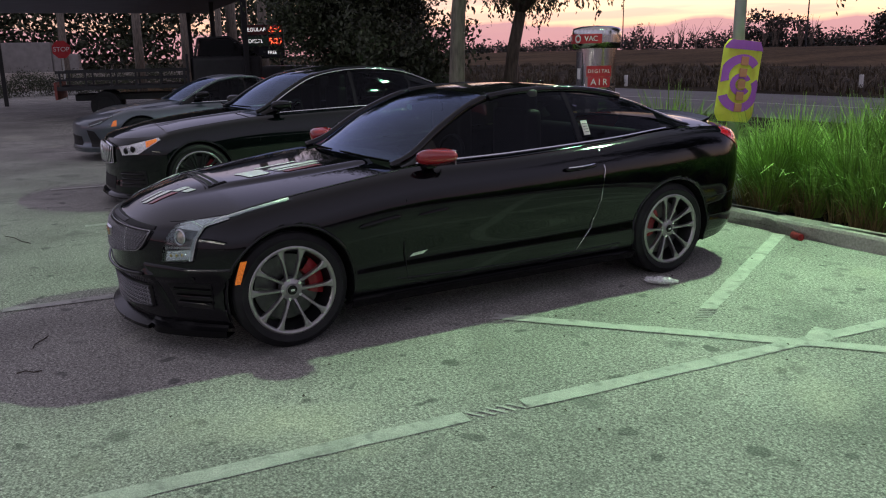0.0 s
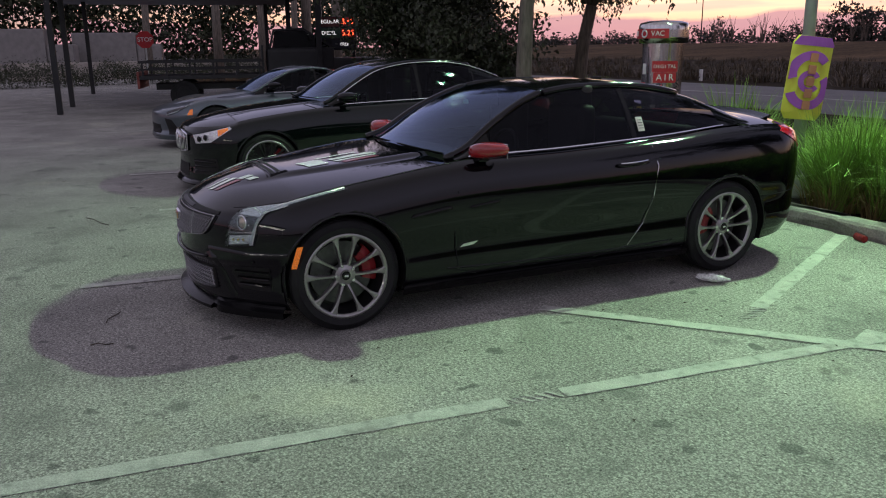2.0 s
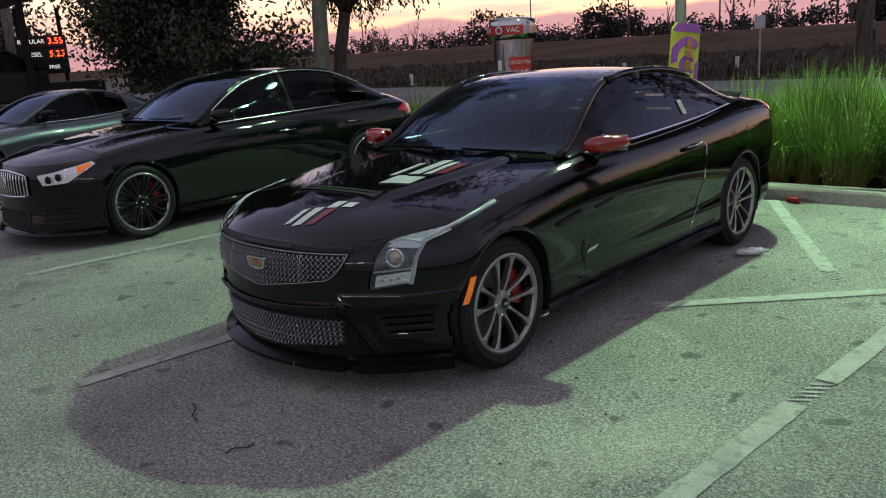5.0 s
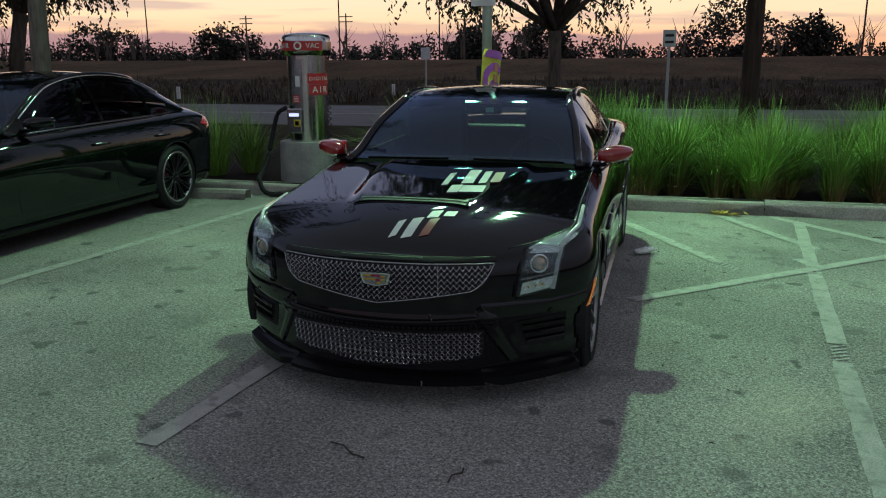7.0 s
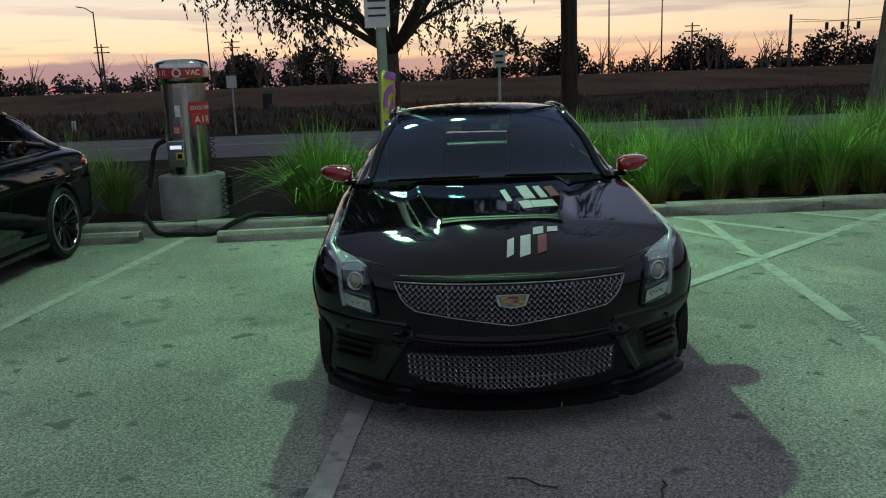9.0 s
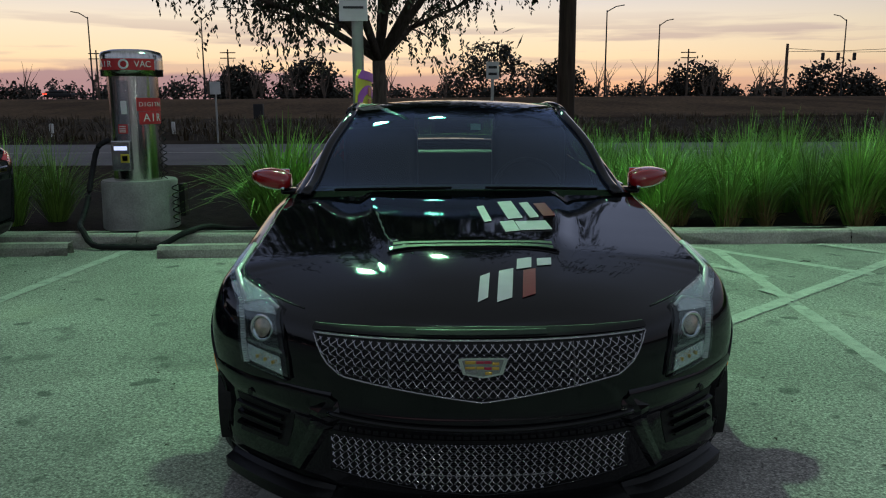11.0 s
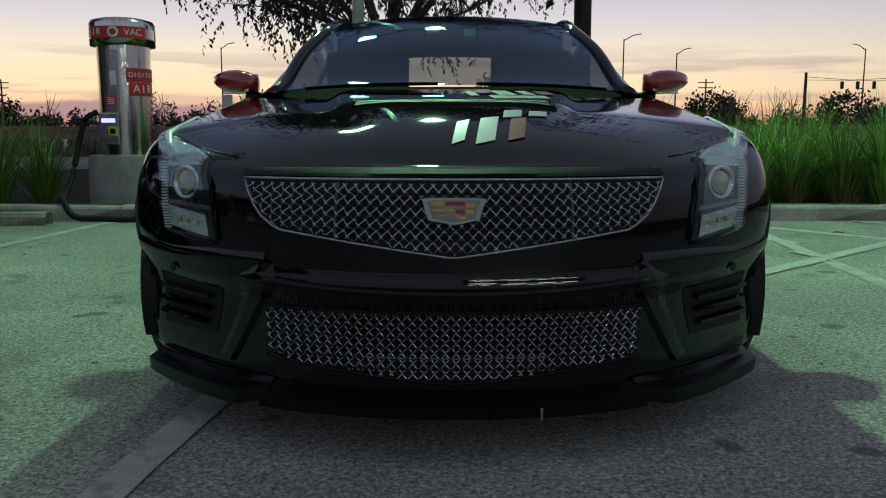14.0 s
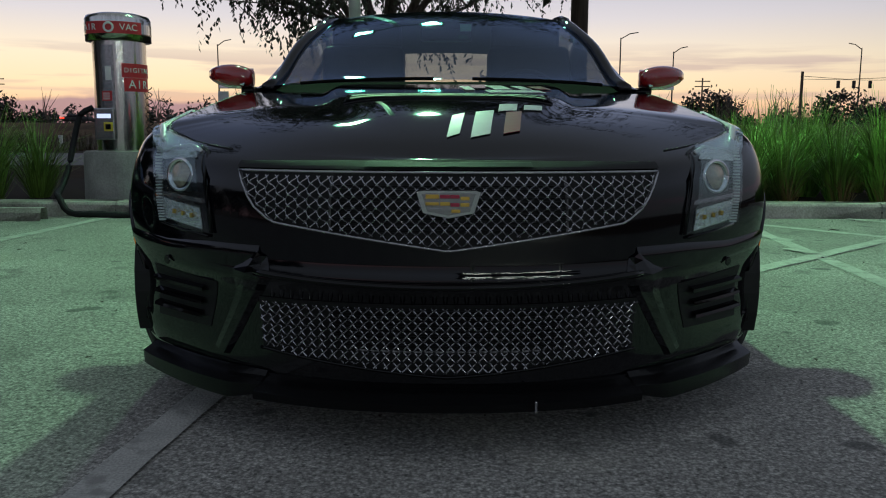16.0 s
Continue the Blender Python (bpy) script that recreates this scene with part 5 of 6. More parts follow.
# the dark sedan in the next stall but one
SE = Shape(W=0.92, p=2.3, a=0.62, yF=-0.82, yR=3.92, ar=0.50, pr=2.6, wb=2.84, rt=0.338, rr=0.262, arch=0.368, tyre_w=0.25, face_x=0.915,
           shoulder=[(-0.85, 0.735), (-0.5, 0.775), (0.0, 0.855), (0.7, 0.925), (1.5, 0.955), (2.5, 0.975), (3.3, 0.985), (3.92, 0.93)],
           center=[(-0.85, 0.74), (-0.5, 0.82), (0.0, 0.90), (0.5, 0.955), (0.9, 0.985), (2.9, 1.08), (3.4, 1.085), (3.92, 1.0)],
           z_front=0.14, z_sill=0.18, bulge=0.012, flare=0.010, cowl=0.80, deck=3.22, bow=0.14,
           in_side=[(0, 0.075), (0.10, 0.03), (0.25, 0.02), (0.5, 0.006), (0.66, 0.0), (0.78, 0.008), (0.9, 0.034), (0.96, 0.065), (1, 0.125)],
           in_front=[(0, 0.0), (0.15, 0.0), (0.3, 0.015), (0.5, 0.01), (0.8, 0.012), (0.93, 0.028), (1, 0.06)],
           in_rear=[(0, 0.06), (0.3, 0.0), (0.7, 0.0), (0.92, 0.03), (1, 0.10)],
           roof=[(0.68, 0.975), (0.80, 1.02), (1.1, 1.21), (1.45, 1.37), (1.95, 1.44), (2.5, 1.41), (2.85, 1.31), (3.2, 1.16), (3.4, 1.075)],
           rail=[(0.68, 0.745), (1.05, 0.68), (1.45, 0.60), (2.2, 0.585), (2.9, 0.60), (3.4, 0.63)],
           belt_w=[(0.68, 0.79), (1.5, 0.80), (2.6, 0.79), (3.4, 0.74)], ws0=0.76, ws1=1.46, rw0=2.60, rw1=3.28, windows=[(0.96, 1.86), (1.90, 2.62), (2.64, 2.98)])
SEDAN_AT = (-4.68, 0.62, 0)
sedan, sedan_gh = build_car("sedan", "black four-door sedan with chrome window trim and an upright slatted grille", SEDAN_AT, 0, SE, GREEN_BLACK, DARK_ALLOY, RED_CALIPER, 20, True)


def dress_sedan():
    s, car = SE, sedan
    g_bot, g_top = (lambda x: 0.47 + 0.02 * (x / 0.38) ** 2), (lambda x: 0.70 - 0.04 * (x / 0.38) ** 2)
    front_panel(s, "grille_backing", 0.37, g_top, g_bot, 0.004, MATT_BLACK, car, 30, 4)
    for x in np.linspace(-0.34, 0.34, 15):
        part("grille_slat", tube([s.front(x, z, 0.022) for z in np.linspace(g_bot(abs(x)) + 0.01, g_top(abs(x)) - 0.01, 6)], 0.008, 6), CHROME, car, smooth=True)
    ring = [(x, g_top(abs(x))) for x in np.linspace(-0.37, 0.37, 20)] + [(x, g_bot(abs(x))) for x in np.linspace(0.37, -0.37, 20)]
    part("grille_frame", tube([s.front(x, z, 0.016) for x, z in ring], 0.010, 6, closed=True), CHROME, car)
    part("grille_badge", lathe([(0.001, 0.01), (0.06, 0.01), (0.065, 0.0)], 24), CHROME, car).matrix_basis = Matrix.Translation(s.front(0, 0.60, 0.03)) @ pose(0, 0, 0, 90, 0, 0)
    front_panel(s, "lower_intake", 0.34, lambda x: 0.34, lambda x: 0.20, 0.004, MATT_BLACK, car, 20, 3)
    for side in (1, -1):
        inner, outer = [(0.50, 0.665), (0.68, 0.690), (1.02, 0.765)], [(0.56, 0.575), (0.80, 0.595), (1.06, 0.745)]
        hl = wall_patch(s, "headlamp", inner, outer, 14, 5, LAMP_CHROME, car, side, 0.007, 0.012, "clear swept headlamp")
        wall_patch(s, "turn_lamp", [(0.88, 0.728), (1.00, 0.757)], [(0.90, 0.665), (1.02, 0.735)], 8, 3, AMBER, hl, side, 0.011, 0.004, "amber turn lamp")
        for u, z in ((0.62, 0.625), (0.72, 0.645)):
            q = s.wall(u, z, 0.008, side)
            part("projector_lens", lathe([(0.0005, 0.02), (0.02, 0.016), (0.034, 0.004)], 20), GLOSS_BLACK, hl).matrix_basis = Matrix.Translation(q) @ Vector((side * 0.4, -0.9, 0)).to_track_quat("Z", "Y").to_matrix().to_4x4()
        intake = wall_patch(s, "corner_intake", [(0.48, 0.40), (0.50, 0.24)], [(0.86, 0.42), (0.88, 0.25)], 5, 6, MATT_BLACK, car, side, 0.004, 0.01)
        for z in (0.28, 0.33, 0.38):
            wall_tube(s, "intake_slat", [(u, z) for u in np.linspace(0.50, 0.84, 8)], 0.008, GLOSS_BLACK, intake, side, 0.012)
        rows = [[s.wall(u, z, o, side) for z, o in ((0.165, 0.0), (0.15, 0.03), (0.13, 0.045), (0.12, 0.04), (0.12, -0.04))] for u in np.linspace(0.0, s.u_at_y(-0.38), 30)]
        part("splitter", slab(rows, 0.004 * side), GLOSS_BLACK, car)
        for yy in (0.66, 1.88, 2.80):
            u = s.u_at_y(yy)
            wall_tube(s, "door_gap", [(u, 0.93), (u + 0.01, 0.7), (u - 0.01, 0.45), (u + 0.03, 0.26)], 0.003, MATT_BLACK, car, side)
        for yy in (1.68, 2.62):
            u = s.u_at_y(yy)
            hd = part("door_handle", tube([s.wall(u + d, 0.80, 0.012 + 0.02 * math.sin(math.pi * (d + 0.11) / 0.22), side) for d in np.linspace(-0.11, 0.11, 9)], 0.012, 8), GLOSS_BLACK, car, smooth=True)
            part("handle_chrome", tube([s.wall(u + d, 0.808, 0.020 + 0.02 * math.sin(math.pi * (d + 0.11) / 0.22), side) for d in np.linspace(-0.1, 0.1, 7)], 0.005, 6), CHROME, hd)
        arc = [sedan_gh(y, 1.0) + Vector((0.018, 0, -0.006)) for y in np.linspace(0.94, 3.0, 26)]
        part("window_chrome", tube([Vector((side * q.x, q.y, q.z)) for q in arc], 0.008, 6), CHROME, car, "chrome window surround", smooth=True)
        ut = s.total
        wall_patch(s, "tail_lamp", [(ut - 1.22, 0.86), (ut - 0.70, 0.74)], [(ut - 1.10, 0.925), (ut - 0.62, 0.90)], 8, 4, RED_LENS, car, side, 0.006, 0.01, "red tail lamp")
        wall_tube(s, "side_crease", [(s.u_at_y(y), 0.72 + 0.02 * (y - 1.2)) for y in np.linspace(0.5, 3.0, 24)], 0.005, GREEN_BLACK, car, side, -0.001)
    mirror_pair(car, s, GREEN_BLACK, 1.03, (0.85, 0.92), 1.04)
    for x0, x1 in ((0.10, 0.62), (-0.58, -0.05)):
        wiper(car, [(x0 + (x1 - x0) * t, 0.70 - 0.1 * (1 - ((x0 + (x1 - x0) * t) / 0.73) ** 2), 1.02) for t in np.linspace(0, 1, 6)])


dress_sedan()

# the low grey sports coupe farther along
SP = Shape(W=0.93, p=2.2, a=0.80, yF=-0.92, yR=3.40, ar=0.55, pr=2.4, wb=2.47, rt=0.338, rr=0.252, arch=0.372, tyre_w=0.25, face_x=0.92,
           shoulder=[(-0.95, 0.62), (-0.55, 0.70), (-0.1, 0.80), (0.3, 0.80), (0.8, 0.845), (1.5, 0.86), (2.2, 0.905), (2.8, 0.94), (3.4, 0.86)],
           center=[(-0.95, 0.62), (-0.5, 0.72), (0.0, 0.80), (0.5, 0.86), (0.8, 0.885), (2.6, 1.0), (3.0, 1.0), (3.4, 0.95)],
           z_front=0.15, z_sill=0.18, bulge=0.02, flare=0.03, cowl=0.72, deck=2.85, bow=0.15,
           in_side=[(0, 0.08), (0.10, 0.03), (0.25, 0.03), (0.5, 0.015), (0.66, 0.0), (0.78, 0.006), (0.9, 0.034), (0.96, 0.07), (1, 0.135)],
           in_front=[(0, 0.02), (0.15, 0.0), (0.3, 0.03), (0.5, 0.02), (0.8, 0.02), (0.93, 0.04), (1, 0.09)],
           in_rear=[(0, 0.06), (0.3, 0.0), (0.7, 0.0), (0.92, 0.03), (1, 0.10)],
           roof=[(0.62, 0.88), (0.75, 0.935), (1.05, 1.10), (1.35, 1.225), (1.65, 1.28), (2.0, 1.26), (2.4, 1.16), (2.75, 1.03), (2.95, 0.97)],
           rail=[(0.62, 0.74), (1.0, 0.67), (1.35, 0.58), (1.9, 0.55), (2.4, 0.55), (2.95, 0.56)],
           belt_w=[(0.62, 0.78), (1.5, 0.79), (2.4, 0.76), (2.95, 0.70)], ws0=0.70, ws1=1.38, rw0=2.0, rw1=2.88, windows=[(0.88, 1.75), (1.78, 2.25)])
SPORT_AT = (-9.45, 0.85, 0)
sport, sport_gh = build_car("sports_car", "low grey sports coupe with black roof pillars, parked farther along", SPORT_AT, 0, SP, GREY_PAINT, DARK_ALLOY, DISC, 10, True)


def dress_sport():
    s, car = SP, sport
    front_panel(s, "lower_intake", 0.42, lambda x: 0.42 - 0.06 * x, lambda x: 0.20, 0.004, MATT_BLACK, car, 24, 3)
    for side in (1, -1):
        hl = wall_patch(s, "headlamp", [(0.62, 0.60), (0.80, 0.655), (1.08, 0.735)], [(0.66, 0.545), (0.86, 0.60), (1.10, 0.715)], 12, 4, LAMP_DARK, car, side, 0.007, 0.012, "slim headlamp")
        wall_tube(s, "light_pipe", [(0.63, 0.552), (0.86, 0.61), (1.08, 0.715)], 0.010, LAMP_CLEAR, hl, side, 0.012)
        wall_patch(s, "side_marker", [(1.06, 0.56), (1.10, 0.64)], [(1.14, 0.56), (1.15, 0.655)], 4, 3, AMBER, car, side, 0.006, 0.008, "amber side marker")
        wall_patch(s, "corner_intake", [(0.58, 0.50), (0.66, 0.24)], [(0.74, 0.48), (0.92, 0.24)], 6, 4, MATT_BLACK, car, side, 0.004, 0.01)
        u = s.u_at_y(0.66)
        wall_tube(s, "door_gap", [(u, 0.82), (u, 0.6), (u + 0.06, 0.28)], 0.003, MATT_BLACK, car, side)
    mirror_pair(car, s, GLOSS_BLACK, 1.02, (0.86, 0.98), 0.985)


dress_sport()


# ---------------------------------------------------------------- kerb, wheel stops, island
def kerb_profile(y0, w, h, r=0.03):
    return [(y0, 0.0), (y0 + 0.012, h - r), (y0 + 0.012 + r * 0.4, h - r * 0.3), (y0 + 0.02 + r, h), (y0 + w, h), (y0 + w, 0.0)]


kerb = thing("kerb", "weathered concrete kerb along the parking lot", "kerb", kind="structure")
rk = random.Random(4)
x = -9.0
while x < 13.0:
    ln = rk.uniform(1.3, 1.9)
    y0 = 4.47 + rk.uniform(-0.004, 0.004)
    if -2.6 < x < -1.0:
        y0 = 4.50
    prof = kerb_profile(y0, 0.17, 0.135 + rk.uniform(-0.004, 0.004))
    rows = [[(xx, p[0], p[1]) for p in prof] for xx in np.linspace(x + 0.004, x + ln - 0.004, 4)]
    bm = grid(rows)
    bmesh.ops.holes_fill(bm, edges=[e for e in bm.edges if len(e.link_faces) == 1], sides=40)
    part("kerb_stone", bm, KERB, kerb)
    x += ln


def wheel_stop(x0, x1, y, rz, label):
    ln = x1 - x0
    rows = [[(xx, yy, zz) for yy, zz in ((-0.075, 0.0), (-0.065, 0.07), (-0.045, 0.105), (0.045, 0.105), (0.065, 0.07), (0.075, 0.0))] for xx in np.linspace(-ln / 2, ln / 2, 6)]
    bm = grid(rows)
    bmesh.ops.holes_fill(bm, edges=[e for e in bm.edges if len(e.link_faces) == 1], sides=40)
    ob = tagged(part("wheel_stop", bm, KERB), label, "wheel stop", "wheel stops")
    ob.matrix_basis = pose((x0 + x1) / 2, y, 0.001, 0, 0, rz)
    return ob


wheel_stop(-5.15, -3.35, 4.12, 2, "chipped concrete wheel stop behind the sedan")
wheel_stop(-2.52, -0.72, 4.05, 3, "long concrete wheel stop behind the coupe")

# air and vacuum machine on its concrete plinth
AIR = (-3.17, 5.48)
air = thing("air_machine", "stainless steel coin-operated air and vacuum machine on a concrete plinth", "air machine", (AIR[0], AIR[1], 0.045))
part("plinth", cyl(0.385, 0.375, 0.0, 0.50, 40, bevel=0.012), CONCRETE_BASE, air, "painted concrete plinth")
part("cabinet", lathe([(0.245, 0.50), (0.248, 0.60), (0.245, 1.2), (0.248, 1.54)], 56), STAINLESS, air, smooth=True)
part("cap", lathe([(0.248, 1.54), (0.300, 1.545), (0.302, 1.75), (0.285, 1.782), (0.20, 1.806), (0.001, 1.818)], 56), STAINLESS, air, "dented stainless cap", smooth=True)
part("cap_band", lathe([(0.3035, 1.60), (0.3045, 1.61), (0.3045, 1.70), (0.3035, 1.71)], 56), STAINLESS, air)


def round_panel(name, a0, a1, z0, z1, r, material, parent, label=""):
    rows = [[(r * math.sin(math.radians(a)), -r * math.cos(math.radians(a)), z) for a in np.linspace(a0, a1, 14)] for z in np.linspace(z0, z1, 4)]
    return part(name, slab(rows, 0.006), material, parent, label)


def round_text(name, body, size, a, z, r, material, parent):
    """Letters set one by one round the drum."""
    k = len(body)
    for i, ch in enumerate(body):
        aa = a + (i - (k - 1) / 2) * math.degrees(size * 0.66 / r)
        m = pose(0, 0, 0, 0, 0, aa) @ Matrix.Translation((0, -r, z)) @ pose(0, 0, 0, 90, 0, 0)
        text(name, ch, size, m, material, parent, 0.002)


# door strip faces the lot; signs are turned towards the first view
round_panel("cap_sign", -42, 62, 1.60, 1.71, 0.309, SIGN_RED, air, "red cap sign")
round_text("lettering", "AIR", 0.085, -30, 1.655, 0.3225, SIGN_WHITE, air)
round_text("lettering", "VAC", 0.085, 38, 1.655, 0.3225, SIGN_WHITE, air)
m = pose(0, 0, 0, 0, 0, 6) @ Matrix.Translation((0, -0.322, 1.655)) @ pose(0, 0, 0, 90, 0, 0)
part("cap_logo", lathe([(0.030, 0.0), (0.034, 0.003), (0.046, 0.003), (0.050, 0.0)], 28), SIGN_WHITE, air).matrix_basis = m
round_panel("digital_sign", 24, 96, 1.20, 1.33, 0.253, SIGN_RED, air, "red digital sign")
round_panel("air_sign", 28, 92, 1.07, 1.195, 0.253, SIGN_RED, air, "red air sign")
round_text("lettering", "DIGITAL", 0.062, 60, 1.265, 0.2635, SIGN_WHITE, air)
round_text("lettering", "AIR", 0.110, 60, 1.132, 0.2635, SIGN_WHITE, air)
round_panel("door_strip", -18, 8, 0.62, 1.50, 0.251, SATIN, air)
round_panel("notice", -10, 3, 1.17, 1.30, 0.256, SIGN_WHITE, air, "white notice")
round_panel("notice", -20, 2, 0.98, 1.07, 0.256, SIGN_RED, air, "red notice")
for k in range(4):
    round_panel("notice_bar", -17, -2, 0.992 + 0.018 * k, 1.0 + 0.018 * k, 0.259, SIGN_WHITE, air)
panel = part("coin_panel", box(-0.06, -0.275, 0.76, 0.19, 0.06, 0.30, 0.012), SATIN, air, "steel coin panel")
part("screen", box(-0.06, -0.307, 0.835, 0.13, 0.006, 0.04, 0.002), LCD, panel, "lit screen")
part("keypad", box(-0.02, -0.308, 0.735, 0.085, 0.012, 0.085, 0.004), YELLOW_PLASTIC, panel)
part("coin_slot", box(-0.02, -0.316, 0.735, 0.05, 0.008, 0.05, 0.003), GLOSS_BLACK, panel)
hose = [(-0.20, -0.20, 0.92), (-0.31, -0.24, 0.84), (-0.36, -0.30, 0.60), (-0.38, -0.42, 0.32), (-0.36, -0.62, 0.17), (-0.30, -0.82, 0.135), (-0.20, -1.0, 0.11), (-0.06, -1.12, 0.0),
        (0.20, -1.15, -0.012), (0.52, -1.13, -0.012), (0.74, -1.04, 0.09), (0.92, -0.86, 0.128), (1.15, -0.6, 0.06), (1.7, -0.5, 0.05)]
hp = [Vector([smooth_lerp([(i, q[k]) for i, q in enumerate(hose)], t) for k in range(3)]) for t in np.linspace(0, len(hose) - 1, 70)]
part("vacuum_hose", tube(hp, [0.026 + 0.003 * (i % 2) for i in range(70)], 10), RUBBER, air, "black ribbed vacuum hose")
coil = [(0.40 + 0.03 * math.cos(t), -0.12 + 0.03 * math.sin(t), 0.46 - 0.012 * t / 1.0) for t in np.linspace(0, 34, 260)]
part("air_hose_coil", tube(coil, 0.007, 5), RUBBER, air, "coiled black air hose")
coil = [(0.27 + 0.02 * math.cos(t), 0.02 + 0.02 * math.sin(t), 1.12 - 0.011 * t) for t in np.linspace(0, 56, 300)]
part("air_hose_coil", tube(coil, 0.005, 5), RUBBER, air)
part("cable_box", box(0.43, 0.05, 0.28, 0.06, 0.12, 0.34, 0.01), MATT_BLACK, air)

# lamp pole with banner and sign plate
pole = thing("street_lamp", "tall galvanised lamp pole with twin LED heads and a banner", "street lamp", (LAMP_POLE[0], LAMP_POLE[1], 0.045))
part("pole", cyl(0.062, 0.048, 0.0, LAMP_Z - 0.02, 20), GALV, pole, smooth=True)
part("base_cover", cyl(0.16, 0.14, 0.0, 0.22, 20, bevel=0.02), GALV, pole)
for dx in (-0.62, 0.62):
    head = part("lamp_head", box(dx, -0.02, LAMP_Z + 0.03, 0.42, 0.40, 0.07, 0.02), GALV, pole)
    part("led_panel", box(dx, -0.02, LAMP_Z - 0.010, 0.34, 0.24, 0.006), LAMP_GLOW, head, "lit green-white LED panel")
    part("lamp_arm", tube([(0, 0, LAMP_Z - 0.05), (dx * 0.5, 0, LAMP_Z + 0.02), (dx, 0, LAMP_Z + 0.03)], 0.03, 8), GALV, pole)
plate = part("sign_plate", box(-0.03, -0.075, 2.30, 0.28, 0.006, 0.46, 0.002), SIGN_WHITE, pole, "white sign plate")
for k in range(4):
    part("sign_bar", box(-0.03, -0.080, 2.44 - 0.08 * k, 0.20, 0.003, 0.022), DARK_INK, plate)
# the banner shaped like a drinks can faces the first view
ban = new("banner")
ban.parent = pole
ban.matrix_basis = pose(0, 0, 0, 0, 0, 74) @ Matrix.Translation((-0.13, 0, 0)) @ pose(0, 0, 0, 0, 6, 0)


def can_w(z):
    return 0.215 if 0.86 < z < 1.52 else 0.215 - 0.05 * min(1, abs(z - (1.52 if z > 1 else 0.86)) / 0.07)


rows = [[(0.155 * 0 + can_w(z) * t, -0.085 + 0.045 * t * t, z) for t in np.linspace(-1, 1, 9)] for z in np.linspace(0.79, 1.59, 26)]
part("banner_board", slab(rows, 0.012), SIGN_YELLOW, ban, "yellow and purple can-shaped banner")


def ban_pt(x, z):
    return (x, -0.104 + 0.045 * (x / 0.235) ** 2, z)


rows = [[ban_pt(can_w(z) * 0.99 * t, z) for t in np.linspace(-1, 1, 9)] for z in np.linspace(1.50, 1.588, 5)]
part("banner_top", slab(rows, 0.002), SIGN_PURPLE, ban)
for c, r0, r1, a0, a1 in ((1.24, 0.10, 0.165, 40, 200), (1.10, 0.10, 0.165, 200, 395), (1.16, 0.045, 0.085, 30, 330)):
    rows = []
    for a in np.linspace(math.radians(a0), math.radians(a1), 26):
        rows.append([ban_pt(max(min(r * 1.40 * math.cos(a), 0.212), -0.212), min(c + r * 1.3 * math.sin(a), 1.49)) for r in np.linspace(r0, r1, 5)])
    part("banner_swirl", slab(rows, 0.002), SIGN_PURPLE, ban)
for k in range(5):
    part("banner_bar", box(0.0, -0.112, 0.93 + 0.115 * k, 0.085, 0.006, 0.085, 0.004), SIGN_BROWN, ban)


# ---------------------------------------------------------------- grass
def blades(name, spots, count, h, material, seed, lean=0.6, width=0.006, droop=0.9):
    """Arching ribbon blades from many tufts, joined."""
    rg = np.random.RandomState(seed)
    vs, fs = [], []
    for cx, cy, r, hs in spots:
        for _ in range(count):
            a = rg.uniform(0, 2 * math.pi)
            rad = r * math.sqrt(rg.uniform(0, 1))
            bx, by = cx + rad * 0.35 * math.cos(a), cy + rad * 0.35 * math.sin(a)
            ln = h * hs * rg.uniform(0.55, 1.1)
            out = rg.uniform(0.10, lean) * (0.4 + rad / max(r, 1e-6))
            a2 = a + rg.normal(0, 0.5)
            w = width * rg.uniform(0.6, 1.3)
            tx, ty = -math.sin(a2) * w, math.cos(a2) * w
            base = len(vs)
            for s in (0.0, 0.4, 0.72, 1.0):
                px = bx + math.cos(a2) * out * ln * s**1.5
                py = by + math.sin(a2) * out * ln * s**1.5
                pz = 0.04 + ln * (s - droop * out * 0.55 * s**3)
                k = 1.0 - 0.85 * s
                vs.append((px - tx * k, py - ty * k, pz))
                vs.append((px + tx * k, py + ty * k, pz))
            for j in range(3):
                b = base + 2 * j
                fs.append((b, b + 1, b + 3, b + 2))
    return raw(name, vs, fs, material)


rg = random.Random(9)
spots = []
for i in range(140):
    xx = rg.uniform(-0.30, 11.5) if i > 14 else rg.uniform(-0.35, 1.2)
    yy = rg.uniform(4.95, 7.1)
    spots.append((xx, yy, rg.uniform(0.16, 0.34), rg.uniform(0.8, 1.12) * (0.92 if yy < 5.3 else 1.05)))
tagged(blades("tall_grass", spots, 260, 1.02, GRASS, 3, 0.75, 0.008), "tall arching bright green ornamental grass in the bed", "grass", kind="stuff")
tagged(blades("dry_grass", [(a, b - 0.12, c, 0.55) for a, b, c, d in spots if b < 5.9], 60, 0.8, GRASS_DRY, 5, 0.9), "dry straw-coloured blades at the foot of the grass", "grass", kind="stuff")
clumps = [(-1.65, 5.25, 0.36, 1.18), (-1.42, 5.35, 0.30, 1.05), (-1.85, 5.45, 0.30, 1.0), (-1.2, 5.55, 0.25, 0.8)]
tagged(blades("grass_clump", clumps, 300, 1.02, GRASS, 7, 1.0, 0.012), "spreading green ornamental grass clump beside the lamp pole", "grass", kind="stuff")
clumps = [(-4.6, 5.6, 0.34, 0.95), (-5.2, 5.75, 0.34, 1.0), (-5.9, 5.6, 0.34, 0.95), (-4.25, 5.9, 0.26, 0.8), (-6.6, 5.7, 0.3, 0.9), (-7.4, 5.8, 0.3, 0.8)]
